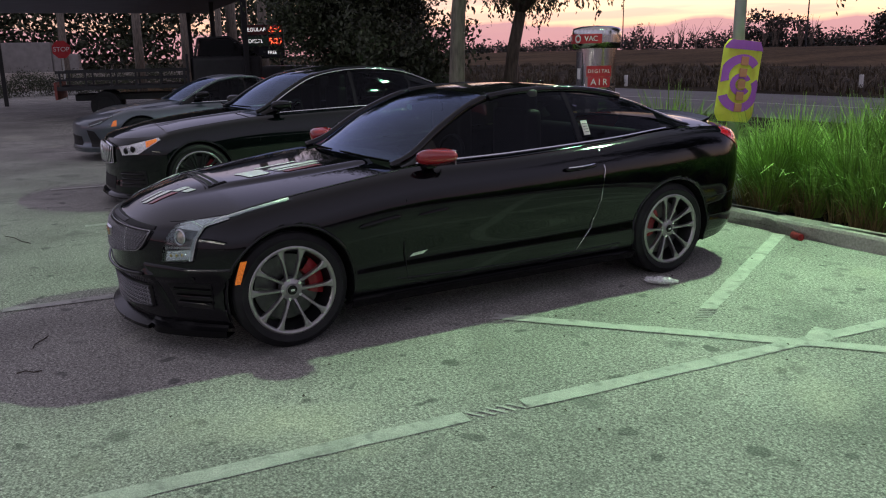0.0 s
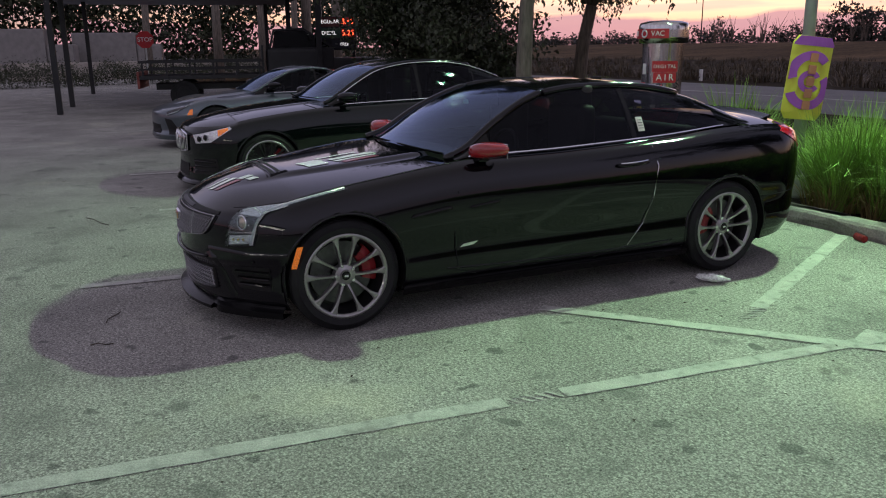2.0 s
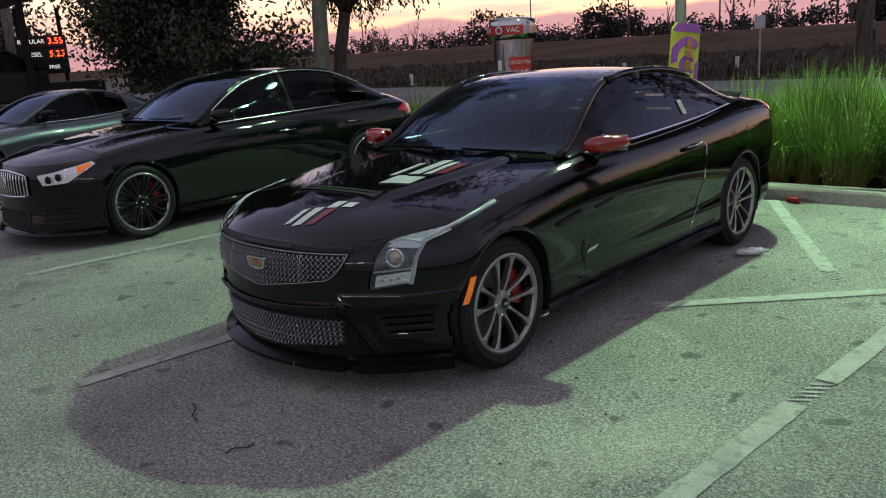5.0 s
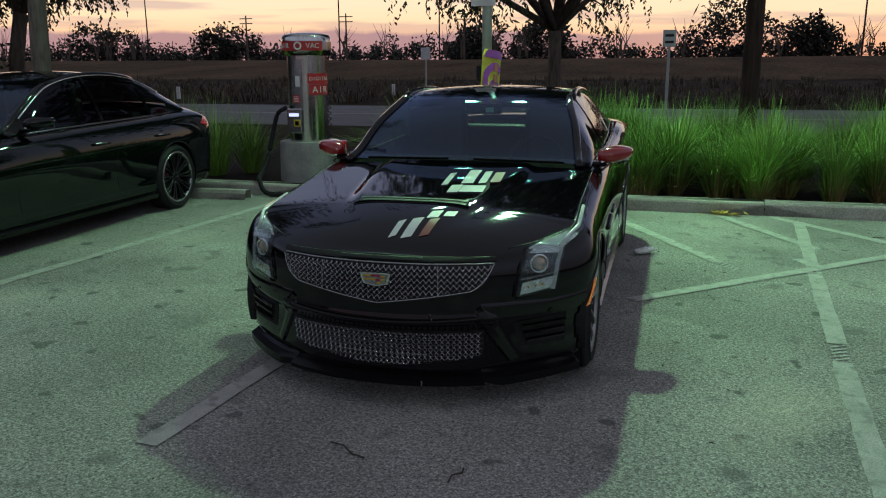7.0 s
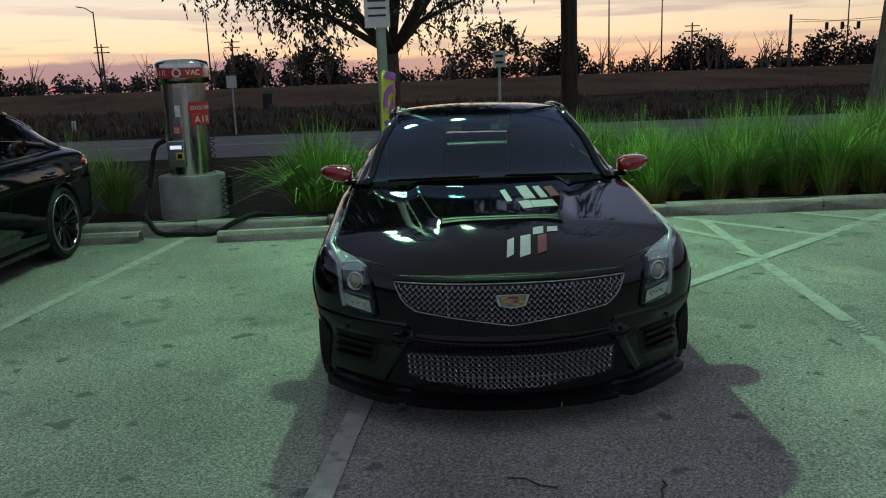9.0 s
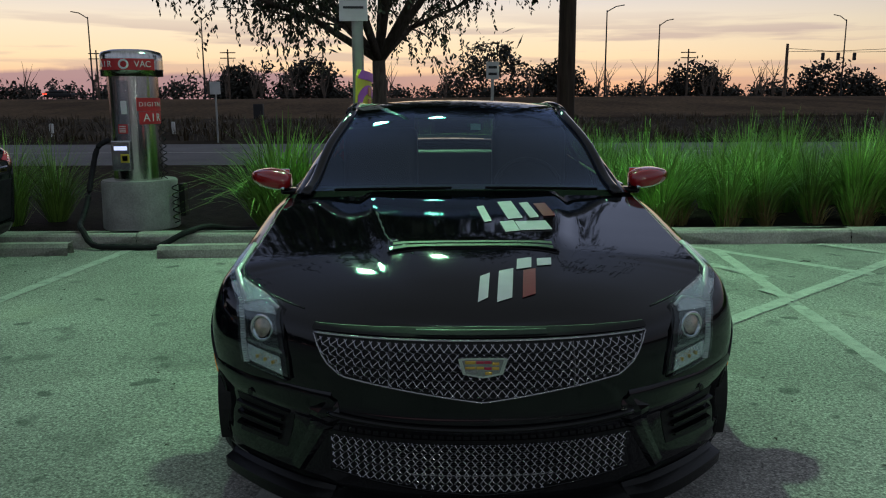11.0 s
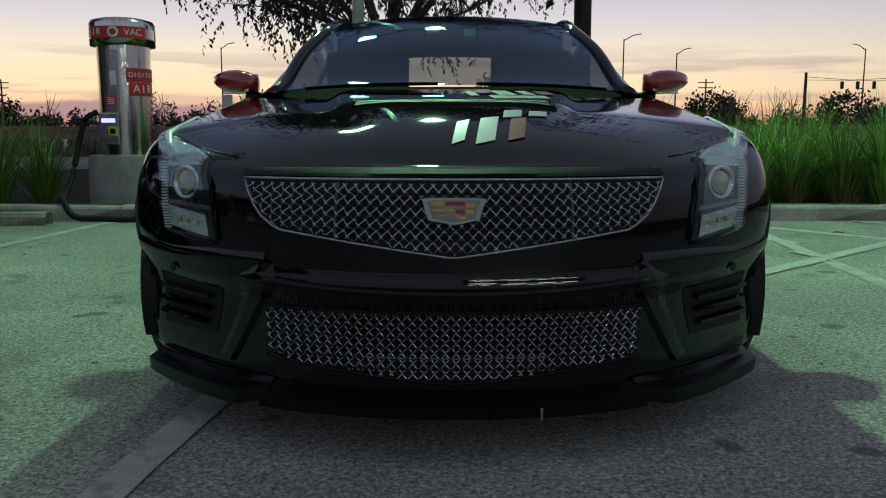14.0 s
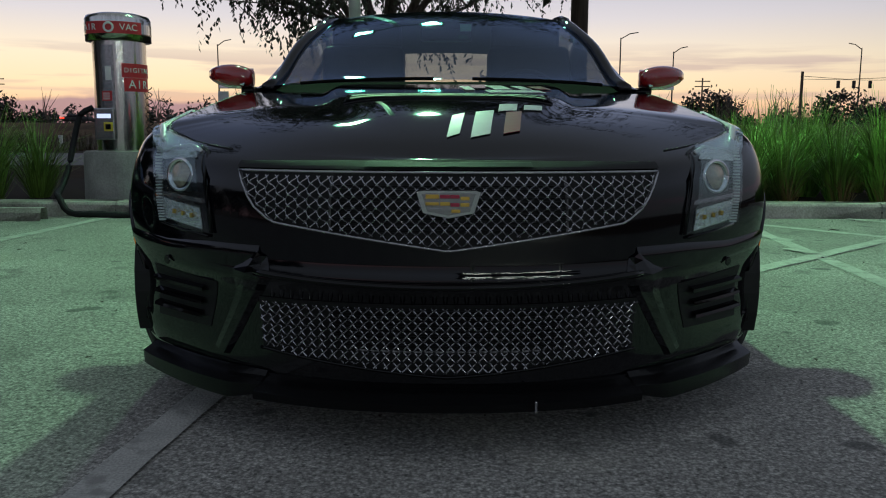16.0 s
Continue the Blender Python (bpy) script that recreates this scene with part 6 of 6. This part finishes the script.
tagged(blades("grass_clump", clumps, 330, 1.20, GRASS, 8, 0.9), "shaded green ornamental grass clump behind the sedan", "grass", kind="stuff")
fspots = [(rg.uniform(-80, 90), 24 + 36 * rg.random() ** 2, 1.2, rg.uniform(0.6, 1.2)) for _ in range(1700)]
tagged(blades("field_grass", fspots, 22, 0.55, GRASS_FIELD, 11, 0.9, 0.025), "rough tall dry grass along the road", "grass", kind="stuff")


# ---------------------------------------------------------------- trees
def leaves_mesh(name, centers, per, spread, size, material, parent, seed, hang=0.0):
    rg = np.random.RandomState(seed)
    vs, fs = [], []
    for c in centers:
        for _ in range(per):
            p = np.array(c) + rg.normal(0, 1, 3) * np.array([spread, spread, spread * (1 + hang)]) - np.array([0, 0, abs(rg.normal(0, 1)) * hang * spread])
            d = rg.normal(0, 1, 3)
            d[2] -= hang * 2.0
            d /= np.linalg.norm(d)
            t = np.cross(d, rg.normal(0, 1, 3))
            t /= max(np.linalg.norm(t), 1e-6)
            ln, w = size * rg.uniform(0.6, 1.4), size * rg.uniform(0.18, 0.36)
            b = len(vs)
            vs += [tuple(p - t * w * 0.4), tuple(p + d * ln * 0.5 - t * w), tuple(p + d * ln), tuple(p + d * ln * 0.5 + t * w)]
            fs.append((b, b + 1, b + 2, b + 3))
    return raw(name, vs, fs, material, parent)


def strands_mesh(name, centers, per, spread, drop, size, material, parent, seed):
    """Thin hanging twigs with small leaves along them."""
    rg = np.random.RandomState(seed)
    vs, fs = [], []
    for c in centers:
        for _ in range(per):
            p = np.array(c) + rg.normal(0, 1, 3) * spread
            ln = drop * rg.uniform(0.3, 1.2)
            sway = rg.normal(0, 0.22, 2)
            k = int(ln / (size * 0.42)) + 2
            for i in range(k):
                t = i / k
                q = p + np.array([sway[0] * t * ln, sway[1] * t * ln, 0.12 * math.sin(t * 3) - t * ln])
                d = np.array([rg.normal(0, 0.6), rg.normal(0, 0.6), -1.0])
                d /= np.linalg.norm(d)
                s = np.cross(d, rg.normal(0, 1, 3))
                s /= max(np.linalg.norm(s), 1e-6)
                w = size * rg.uniform(0.14, 0.28)
                b = len(vs)
                vs += [tuple(q - s * w * 0.4), tuple(q + d * size * 0.5 - s * w), tuple(q + d * size), tuple(q + d * size * 0.5 + s * w)]
                fs.append((b, b + 1, b + 2, b + 3))
    return raw(name, vs, fs, material, parent)


def tree(label, loc, height, r, fork, crown, material, bark, seed, per=26, hang=0.0, spread=0.35, limbs=9, lean=0.0, leaf=0.16, category="tree"):
    """Tapered trunk, limbs that fork, and a crown of many small leaves on the twigs."""
    rg = random.Random(seed)
    t = thing("tree", label, category, loc)
    top = Vector((lean, rg.uniform(-0.2, 0.2), fork))
    bm = tube([(0, 0, -0.02), (lean * 0.2, 0, fork * 0.3), (lean * 0.6, 0.02, fork * 0.65), top], [r * 1.35, r, r * 0.9, r * 0.82], 12)
    tips = []
    for k in range(limbs):
        a = 2 * math.pi * k / limbs + rg.uniform(-0.4, 0.4)
        reach, rise = crown * rg.uniform(0.6, 1.05), (height - fork) * rg.uniform(0.22, 1.0)
        pts = [top.copy()]
        for s in (0.3, 0.6, 1.0):
            pts.append(top + Vector((math.cos(a) * reach * s + rg.uniform(-0.15, 0.15), math.sin(a) * reach * s + rg.uniform(-0.15, 0.15), rise * s**0.8)))
        tube(pts, [r * 0.55, r * 0.38, r * 0.22, r * 0.07], 7, bm)
        for j in (1, 2, 3):
            for _ in range(4):
                d = Vector((rg.uniform(-1, 1), rg.uniform(-1, 1), rg.uniform(-0.4, 0.8))).normalized() * crown * rg.uniform(0.2, 0.5)
                tube([pts[j], pts[j] + d * 0.5 + Vector((0, 0, 0.05)), pts[j] + d], [r * 0.16, r * 0.09, r * 0.03], 5, bm)
                tips += [pts[j] + d, pts[j] + d * 0.6]
    part("trunk", bm, bark, t, smooth=True)
    if hang >= 0.8:
        strands_mesh("crown", [tuple(q) for q in tips], per, spread, 0.55 * hang, leaf, material, t, seed)
        # dense leaves added above the view darken the tallest tree's reflection in the hood
        high = [tuple(q) for q in tips if q.z > 5.2 and math.hypot(q.x, q.y) < crown * 0.75]
        if height > 9:
            leaves_mesh("upper_crown", high, 16 * per, 0.55, leaf * 2.6, material, t, seed + 50, 0.4)
    else:
        leaves_mesh("crown", [tuple(q) for q in tips], per, spread, leaf, material, t, seed, hang)
    return t


tree("feathery tree with a forked trunk and hanging twigs by the road", (-1.10, 12.9, 0), 9.4, 0.15, 2.1, 5.0, NEEDLES, BARK, 21, 10, 0.85, 0.24, 12, 0.0, 0.10)
tree("slender forked tree with drooping foliage", (-12.0, 10.2, 0), 6.6, 0.17, 2.5, 2.4, NEEDLES, BARK, 22, 13, 0.85, 0.24, 9, 0.2, 0.11)
tree("pale-barked tree trunk with a high crown", (-7.75, 6.15, 0.04), 7.0, 0.14, 3.4, 2.2, NEEDLES, BARK_PALE, 23, 16, 1.0, 0.26, 9, 0.1, 0.10)
tree("dense dark broadleaf tree beside the canopy", (-14.0, 6.9, 0), 5.4, 0.15, 1.2, 1.65, LEAVES, BARK, 24, 230, 0.1, 0.36, 12, 0.0, 0.11)
tree("dense dark broadleaf tree beside the canopy", (-16.6, 8.7, 0), 6.2, 0.15, 1.2, 1.35, LEAVES, BARK, 25, 230, 0.1, 0.36, 12, 0.0, 0.12)
tree("bushy dark shrub with pale stems", (-11.8, 7.2, 0), 2.3, 0.05, 0.35, 1.2, LEAVES, BARK_PALE, 26, 60, 0.1, 0.25, 9, 0.0, 0.12, "shrub")
tree("dark thick-trunked palm-like tree beyond the grass", (8.15, 11.5, 0), 7.5, 0.20, 3.6, 2.2, LEAVES, BARK_PALE, 27, 40, 0.3, 0.3, 8, 0.3, 0.16)

# far tree line: irregular, with gaps and a few tall crowns
rg2 = np.random.RandomState(31)
cent = []
for i in range(1300):
    xx = rg2.uniform(-330, 330)
    hh = 3.0 + 3.2 * max(0, math.sin(xx * 0.055 + 1.0) * math.sin(xx * 0.021)) + 1.2 * math.sin(xx * 0.31)
    cent.append((xx, 190 + rg2.uniform(0, 20), 1.9 + abs(rg2.normal(0, 0.42)) * hh))
for bx, bw, bh in ((14, 11, 12.0), (30, 6, 8.0), (-28, 7, 8.5), (-44, 6, 6.5), (62, 8, 7.0), (-110, 10, 8), (-150, 14, 9), (96, 10, 8)):
    for i in range(70):
        a, rr = rg2.uniform(0, math.pi), math.sqrt(rg2.uniform(0, 1))
        cent.append((bx + bw * rr * math.cos(a), 186 + rg2.uniform(0, 6), 2.0 + bh * rr * math.sin(a)))
far = leaves_mesh("far_trees", cent, 34, 0.85, 1.0, FAR_LEAVES, None, 33, 0.0)
tagged(far, "dark silhouetted tree line beyond the highway", "trees", kind="stuff")
bm = bmesh.new()
rg3 = random.Random(12)
for xx in [rg3.uniform(-200, 200) for _ in range(46)]:
    b = Vector((xx, 184, 1.9))
    for _ in range(7):
        tube([b, b + Vector((rg3.uniform(-1, 1), 0, 3.2)), b + Vector((rg3.uniform(-3.2, 3.2), 0, rg3.uniform(5.5, 8.5)))], [0.16, 0.09, 0.03], 4, bm)
tagged(part("bare_trees", bm, BARK), "thin bare branches in the far tree line", "trees", kind="stuff")

# ---------------------------------------------------------------- poles, signs and far things
wood = thing("utility_pole", "dark weathered wooden utility pole beyond the grass", "utility pole", (2.87, 15.1, 0))
part("shaft", cyl(0.20, 0.15, -0.02, 10.0, 14), WOODPOLE, wood, smooth=True)
road_sign = thing("road_sign", "white road sign on a thin steel post", "road sign", (1.13, 16.6 - 3.0, 0))
part("post", box(0, 0, 1.0, 0.06, 0.06, 2.1, 0.01), GALV, road_sign)
sp = part("sign_face", box(0, -0.045, 1.93, 0.26, 0.012, 0.34, 0.004), SIGN_WHITE, road_sign)
for k in range(2):
    part("sign_bar", box(0, -0.053, 1.99 - 0.13 * k, 0.17, 0.004, 0.05), DARK_INK, sp)
s2 = thing("road_sign", "white road sign on a thin steel post", "road sign", (-7.0, 23.5, 0))
part("post", box(0, 0, 0.9, 0.05, 0.05, 1.8, 0.01), GALV, s2)
part("sign_face", box(0, -0.04, 1.75, 0.34, 0.012, 0.4, 0.004), SIGN_WHITE, s2)
cab = tagged(part("utility_cabinet", box(0, 0, 0.55, 0.7, 0.5, 1.1, 0.03), DARK_STEEL), "dark roadside utility cabinet in the field", "utility cabinet")
cab.matrix_basis = pose(-12.6, 57.0, 0.012)


def far_lamp(x, y, h, arm):
    p = thing("highway_lamp", "tall thin highway lamp post against the sky", "street lamp", (x, y, 1.0), group="highway lamps")
    part("mast", cyl(0.14, 0.08, -0.8, h, 8), DARK_STEEL, p)
    part("lamp_arm", tube([(0, 0, h - 0.2), (arm * 0.5, 0, h + 0.5), (arm, 0, h + 0.7)], 0.07, 5), DARK_STEEL, p)
    return p


for a in ((-46, 110, 11.5, -2.2), (-33, 118, 12, 2), (24.5, 112, 12.5, 2.4), (33.0, 116, 11, 2), (-84, 118, 12, -2), (-128, 118, 12, 2), (62, 120, 12, -2)):
    far_lamp(*a)
sigpole = thing("signal_pole", "utility pole with hanging traffic signals on a span wire", "utility pole", (48.2, 108, 1.4))
part("shaft", cyl(0.24, 0.18, -0.6, 7.3, 10), WOODPOLE, sigpole)
part("span_wire", tube([(0, 0, 6.7), (6, 0, 6.3), (18, 0, 6.8), (36, 0, 7.7)], 0.035, 5), DARK_STEEL, sigpole)
part("span_wire", tube([(0, 0, 6.3), (10, 0, 6.2), (36, 0, 6.6)], 0.03, 5), DARK_STEEL, sigpole)
for dx in (4.9, 7.0, 9.2):
    part("traffic_signal", box(dx, 0, 5.62, 0.36, 0.36, 1.0, 0.05), DARK_STEEL, sigpole)
cross = thing("power_line_pole", "far power pole with cross arms", "utility pole", (-42, 170, 1.9))
part("shaft", cyl(0.25, 0.15, -0.5, 10, 8), WOODPOLE, cross)
for z in (8.2, 9.3):
    part("cross_arm", box(0, 0, z, 3.2, 0.2, 0.2), WOODPOLE, cross)
for o in (-70, -95, 55):
    copy_thing(cross, pose(o, 172, 1.9))

# ---------------------------------------------------------------- the side yard: canopy, price sign, trucks
canopy = thing("canopy", "dark flat canopy roof on slim posts over the yard", "canopy", (-24, 2.5, 0), -6)
part("roof_slab", box(0, 0, 3.65, 13.0, 8.4, 0.55, 0.03), CANOPY, canopy)
part("fascia", box(0, -4.23, 3.65, 13.1, 0.06, 0.62, 0.01), CANOPY, canopy)
for px, py in ((-4.6, -3.4), (3.1, -3.4), (6.2, 3.4), (-5.8, 3.4), (0.5, 3.4), (6.2, -3.4)):
    part("post", box(px, py, 1.7, 0.14, 0.14, 3.4, 0.01), DARK_STEEL, canopy)

price = thing("price_sign", "fuel price sign with red LED figures on two posts", "price sign", (-19.2, 6.3, 0), 62)
part("sign_box", box(0, 0, 2.02, 1.20, 0.16, 0.98, 0.02), DARK_STEEL, price)
for k, (a, b) in enumerate((("REGULAR", "3.55"), ("DIESEL", "5.25"))):
    z = 2.36 - 0.33 * k
    row = part("price_panel", box(0, -0.085, z, 1.14, 0.012, 0.28, 0.004), mat("price_panel", (0.12, 0.012, 0.012) if k == 0 else (0.012, 0.06, 0.03), 0.5), price)
    text("lettering", a, 0.15, Matrix.Translation((-0.22, -0.094, z)) @ pose(0, 0, 0, 90, 0, 0), LED_WHITE, row, 0.002)
    part("figure_panel", box(0.36, -0.094, z, 0.40, 0.006, 0.25, 0.003), SIGN_RED, row)
    text("figures", b, 0.22, Matrix.Translation((0.36, -0.100, z)) @ pose(0, 0, 0, 90, 0, 0), LED_RED, row, 0.003)
row = part("price_panel", box(0.2, -0.085, 1.70, 0.7, 0.012, 0.24, 0.004), mat("dark_panel", (0.02, 0.02, 0.03), 0.5), price)
text("lettering", "FREE", 0.13, Matrix.Translation((0.25, -0.094, 1.70)) @ pose(0, 0, 0, 90, 0, 0), LED_WHITE, row, 0.002)
for px in (-0.5, 0.5):
    part("post", box(px, 0.05, 1.6, 0.10, 0.10, 3.2, 0.01), DARK_STEEL, price)

truck = thing("flatbed_truck", "dark pickup truck with an open flatbed body", "truck", (-19.0, 3.4, 0), 78)
cabm = part("cab", box(1.6, 0, 1.25, 1.9, 1.85, 0.75, 0.12, seg=3), DARK_STEEL, truck)
rows = [[(1.6 + x, y, z) for y in (-0.85, 0.85)] for x, z in ((-0.85, 1.60), (-0.72, 2.12), (0.10, 2.16), (0.95, 1.62))]
part("cab_roof", slab(rows, 0.05), DARK_STEEL, truck)
for sy in (-0.86, 0.86):
    rows = [[(1.6 + x, sy, z) for x, z in ((a, 1.62), (b, 2.08))] for a, b in ((-0.75, -0.66), (0.05, 0.02), (0.85, 0.12))]
    part("door_window", slab(rows, 0.01), TINT, cabm)
part("bonnet", box(3.1, 0, 1.1, 1.5, 1.8, 0.45, 0.1, seg=3), DARK_STEEL, truck)
part("bed", box(-1.1, 0, 0.86, 3.3, 2.0, 0.10, 0.01), DARK_STEEL, truck)
part("headboard", box(0.55, 0, 1.3, 0.06, 2.0, 0.8, 0.01), DARK_STEEL, truck)
for k in range(6):
    for sy in (-0.98, 0.98):
        part("stake", box(-2.65 + k * 0.62, sy, 1.08, 0.05, 0.05, 0.42), DARK_STEEL, truck)
for sy in (-0.98, 0.98):
    part("side_rail", box(-1.1, sy, 1.28, 3.3, 0.04, 0.07), DARK_STEEL, truck)
    part("side_rail", box(-1.1, sy, 1.08, 3.3, 0.03, 0.05), DARK_STEEL, truck)
part("tail_board", box(-2.78, 0, 0.80, 0.06, 2.0, 0.45), RUSTY, truck, "faded red tail board")
part("chassis", box(0.4, 0, 0.60, 5.6, 0.8, 0.18, 0.02), DARK_STEEL, truck)
for x in (-1.6, 2.7):
    for sy in (-0.85, 0.85):
        part("wheel", lathe([(0.001, 0.12), (0.22, 0.12), (0.24, 0.10), (0.37, 0.12), (0.39, 0.08), (0.39, -0.08), (0.37, -0.12), (0.001, -0.12)], 28), RUBBER, truck).matrix_basis = Matrix.Translation((x, sy, 0.39)) @ pose(0, 0, 0, 90, 0, 0)

stop = thing("stop_sign", "red octagonal stop sign on a steel post", "stop sign", (-33.0, 2.0, 0), 78)
part("post", box(0, 0.04, 1.1, 0.07, 0.05, 2.2), GALV, stop)
face = part("sign_face", cyl(0.38, 0.38, -0.006, 0.006, 8, m=Matrix.Translation((0, 0, 2.05)) @ pose(0, 0, 0, 90, 0, 22.5 * 0) @ pose(0, 0, 0, 0, 0, 22.5)), SIGN_RED, stop)
text("lettering", "STOP", 0.26, Matrix.Translation((0, -0.012, 2.05)) @ pose(0, 0, 0, 90, 0, 0), SIGN_WHITE, face, 0.003)
barrier = thing("barrier", "row of concrete barrier blocks at the far side of the yard", "barrier")
for k in range(14):
    o = part("barrier_block", box(0, 0, 0.5, 2.7, 0.30, 1.0, 0.05), BARRIER, barrier)
    o.matrix_basis = pose(-44 - 0.4 * k, -14 + 2.8 * k, 0, 0, 0, 82)
cent = [(-36 + rg.uniform(-1.0, 1.0) - 0.35 * k * 0.1, -6 + 0.12 * k, rg.uniform(0.15, 0.95)) for k in range(150)]
tagged(leaves_mesh("hedge", cent, 170, 0.22, 0.09, LEAVES, None, 41), "low dark clipped hedge along the yard", "hedge", kind="stuff")
for k, (x, y, sx, sz) in enumerate(((-54, -4.5, 5.0, 2.4), (-56, 1.5, 4.0, 2.2))):
    v = thing("parked_truck", "pale box truck parked far across the yard", "truck", (x, y, 0), 80)
    part("box_body", box(0, 0, 0.6 + sz / 2, sx, 2.2, sz, 0.06), WHITE_BODY, v)
    part("cab", box(sx / 2 + 0.8, 0, 1.3, 1.6, 2.0, 1.5, 0.15), WHITE_BODY, v)
    for x2 in (-sx / 3, sx / 2 + 0.7):
        for sy in (-0.9, 0.9):
            part("wheel", lathe([(0.001, 0.12), (0.4, 0.12), (0.45, 0.0), (0.4, -0.12), (0.001, -0.12)], 18), RUBBER, v).matrix_basis = Matrix.Translation((x2, sy, 0.45)) @ pose(0, 0, 0, 90, 0, 0)
for k, (x, y) in enumerate(((-28, 7.8), (-31, 10.0), (-35.0, 5.4), (-39.0, 8.4), (-43, 3.0), (-46, 12))):
    p = tagged(part("palm_trunk", tube([(0, 0, -0.05), (0.05, 0, 3), (0.0, 0.1, 7)], [0.24, 0.19, 0.17], 10), BARK_PALE, smooth=True), "grey straight palm trunk in the yard", "tree", "yard palms")
    p.matrix_basis = pose(x, y, 0)
cent = [(-62 + rg.uniform(-4, 4), -60 + 0.55 * k, rg.uniform(1.5, 9.5)) for k in range(150) if not 135 < k < 140]
tagged(leaves_mesh("yard_trees", cent, 620, 1.4, 0.42, LEAVES, None, 43), "dense dark trees closing the far side of the yard", "trees", kind="stuff")
tail = thing("far_car", "small dark car with lit tail lamps on the far highway", "car", (-60, 131, 1.80))
part("car_body", box(0, 0, 0.55, 4.4, 1.8, 0.6, 0.15), DARK_STEEL, tail)
part("cabin", box(-0.2, 0, 1.05, 2.2, 1.6, 0.5, 0.2), DARK_STEEL, tail)
for dx in (-2.2, -1.8):
    part("tail_lamp", box(dx, -0.91, 0.7, 0.3, 0.05, 0.16), TAIL_RED, tail)

# ---------------------------------------------------------------- litter
bm = bmesh.new()
rb = random.Random(2)
rows = []
for i in range(15):
    t = i / 14
    rr = 0.036 * (0.4 + 0.6 * math.sin(math.pi * min(t * 1.15, 1.0)) ** 0.5)
    rows.append([(-0.11 + 0.22 * t + rb.uniform(-0.004, 0.004), rr * math.cos(a) * rb.uniform(0.8, 1.1), 0.036 + rr * 0.8 * math.sin(a) * rb.uniform(0.75, 1.1)) for a in np.linspace(0, 2 * math.pi, 15)])
ob = tagged(part("plastic_bottle", grid(rows, bm), PLASTIC_CLEAR), "crushed clear plastic bottle beside the rear wheel", "bottle")
ob.matrix_basis = pose(1.075, 2.51, 0, 0, 0, 40)
ob = tagged(part("crushed_can", cyl(0.030, 0.028, -0.06, 0.06, 16, m=pose(0, 0, 0.030, 90, 0, 0), bevel=0.004), CAN_RED), "crushed red drinks can by the kerb", "can")
ob.matrix_basis = pose(0.70, 4.40, 0, 0, 0, 70)
bm = bmesh.new()
for k in range(34):
    a = rb.uniform(0, 6.28)
    c = Vector((rb.gauss(0, 0.09), rb.gauss(0, 0.035), 0.008 + rb.random() * 0.03))
    d, t = Vector((math.cos(a), math.sin(a), rb.uniform(-0.2, 0.4))) * 0.06, Vector((-math.sin(a), math.cos(a), 0)) * 0.014
    bm.faces.new([bm.verts.new(q) for q in (c - d, c + t, c + d, c - t)])
ob = tagged(part("dry_leaves", bm, LEAF_YELLOW), "small heap of dry yellow leaves by the kerb", "leaves")
ob.matrix_basis = pose(1.80, 4.38, 0.002)
bm = bmesh.new()
for k in range(240):
    c = Vector((rb.uniform(-6, 5), rb.uniform(-3.0, 4.4), 0.006))
    a, s = rb.uniform(0, 6.28), rb.uniform(0.005, 0.017)
    d, t = Vector((math.cos(a), math.sin(a), 0.1)) * s, Vector((-math.sin(a), math.cos(a), 0)) * s * 0.5
    vs = [bm.verts.new(q) for q in (c - d, c + t + Vector((0, 0, 0.005)), c + d, c - t + Vector((0, 0, 0.003)))]
    bm.faces.new(vs)
tagged(part("leaf_litter", bm, TWIG), "scattered dark leaf scraps on the asphalt", "leaves", kind="stuff")
for k, (x, y, rz, ln) in enumerate(((0.02, -1.22, -30, 0.20), (-3.1, -1.2, 20, 0.5), (0.5, -1.3, 70, 0.12), (3.0, 3.6, 10, 0.1))):
    o = tagged(part("twig", tube([(-ln / 2, 0, 0.006), (-ln / 6, 0.012, 0.012), (ln / 5, -0.006, 0.008), (ln / 2, 0.012, 0.006)], 0.0035, 5), TWIG), "thin dark twig on the asphalt", "twig", "twigs")
    o.matrix_basis = pose(x, y, 0, 0, 0, rz)
for k, (x, y) in enumerate(((-18.5, 26), (-14.4, 28), (-10.6, 30.5), (-23, 24))):
    o = tagged(part("marker_post", box(0, 0, 0.25, 0.14, 0.10, 0.5, 0.02), SIGN_WHITE), "short white marker post in the field", "post", "marker posts")
    o.matrix_basis = pose(x, y, 0.012)


# fuel station behind the walk, inferred from paint glints; canopy and lamps are unseen
station = thing("fuel_station", "unseen lit fuel station canopy across the dark lot", "fuel station", (9.0, -24.0, 0))
part("canopy_roof", box(0, 0, 5.1, 16.0, 7.0, 0.7, 0.04), MATT_BLACK, station)
for x in (-6.5, 6.5):
    part("canopy_post", box(x, 0, 2.375, 0.35, 0.35, 4.75, 0.02), GALV, station)
# long lamp panels, shaped to put streaked highlights on the bumper
for x in (-6.0, -2.0, 2.0, 6.0):
    for y in (-1.7, 1.7):
        part("canopy_light", box(x, y, 4.735, 2.8, 0.25, 0.03, 0.005), STATION_GLOW, station, "lit white canopy lamp")
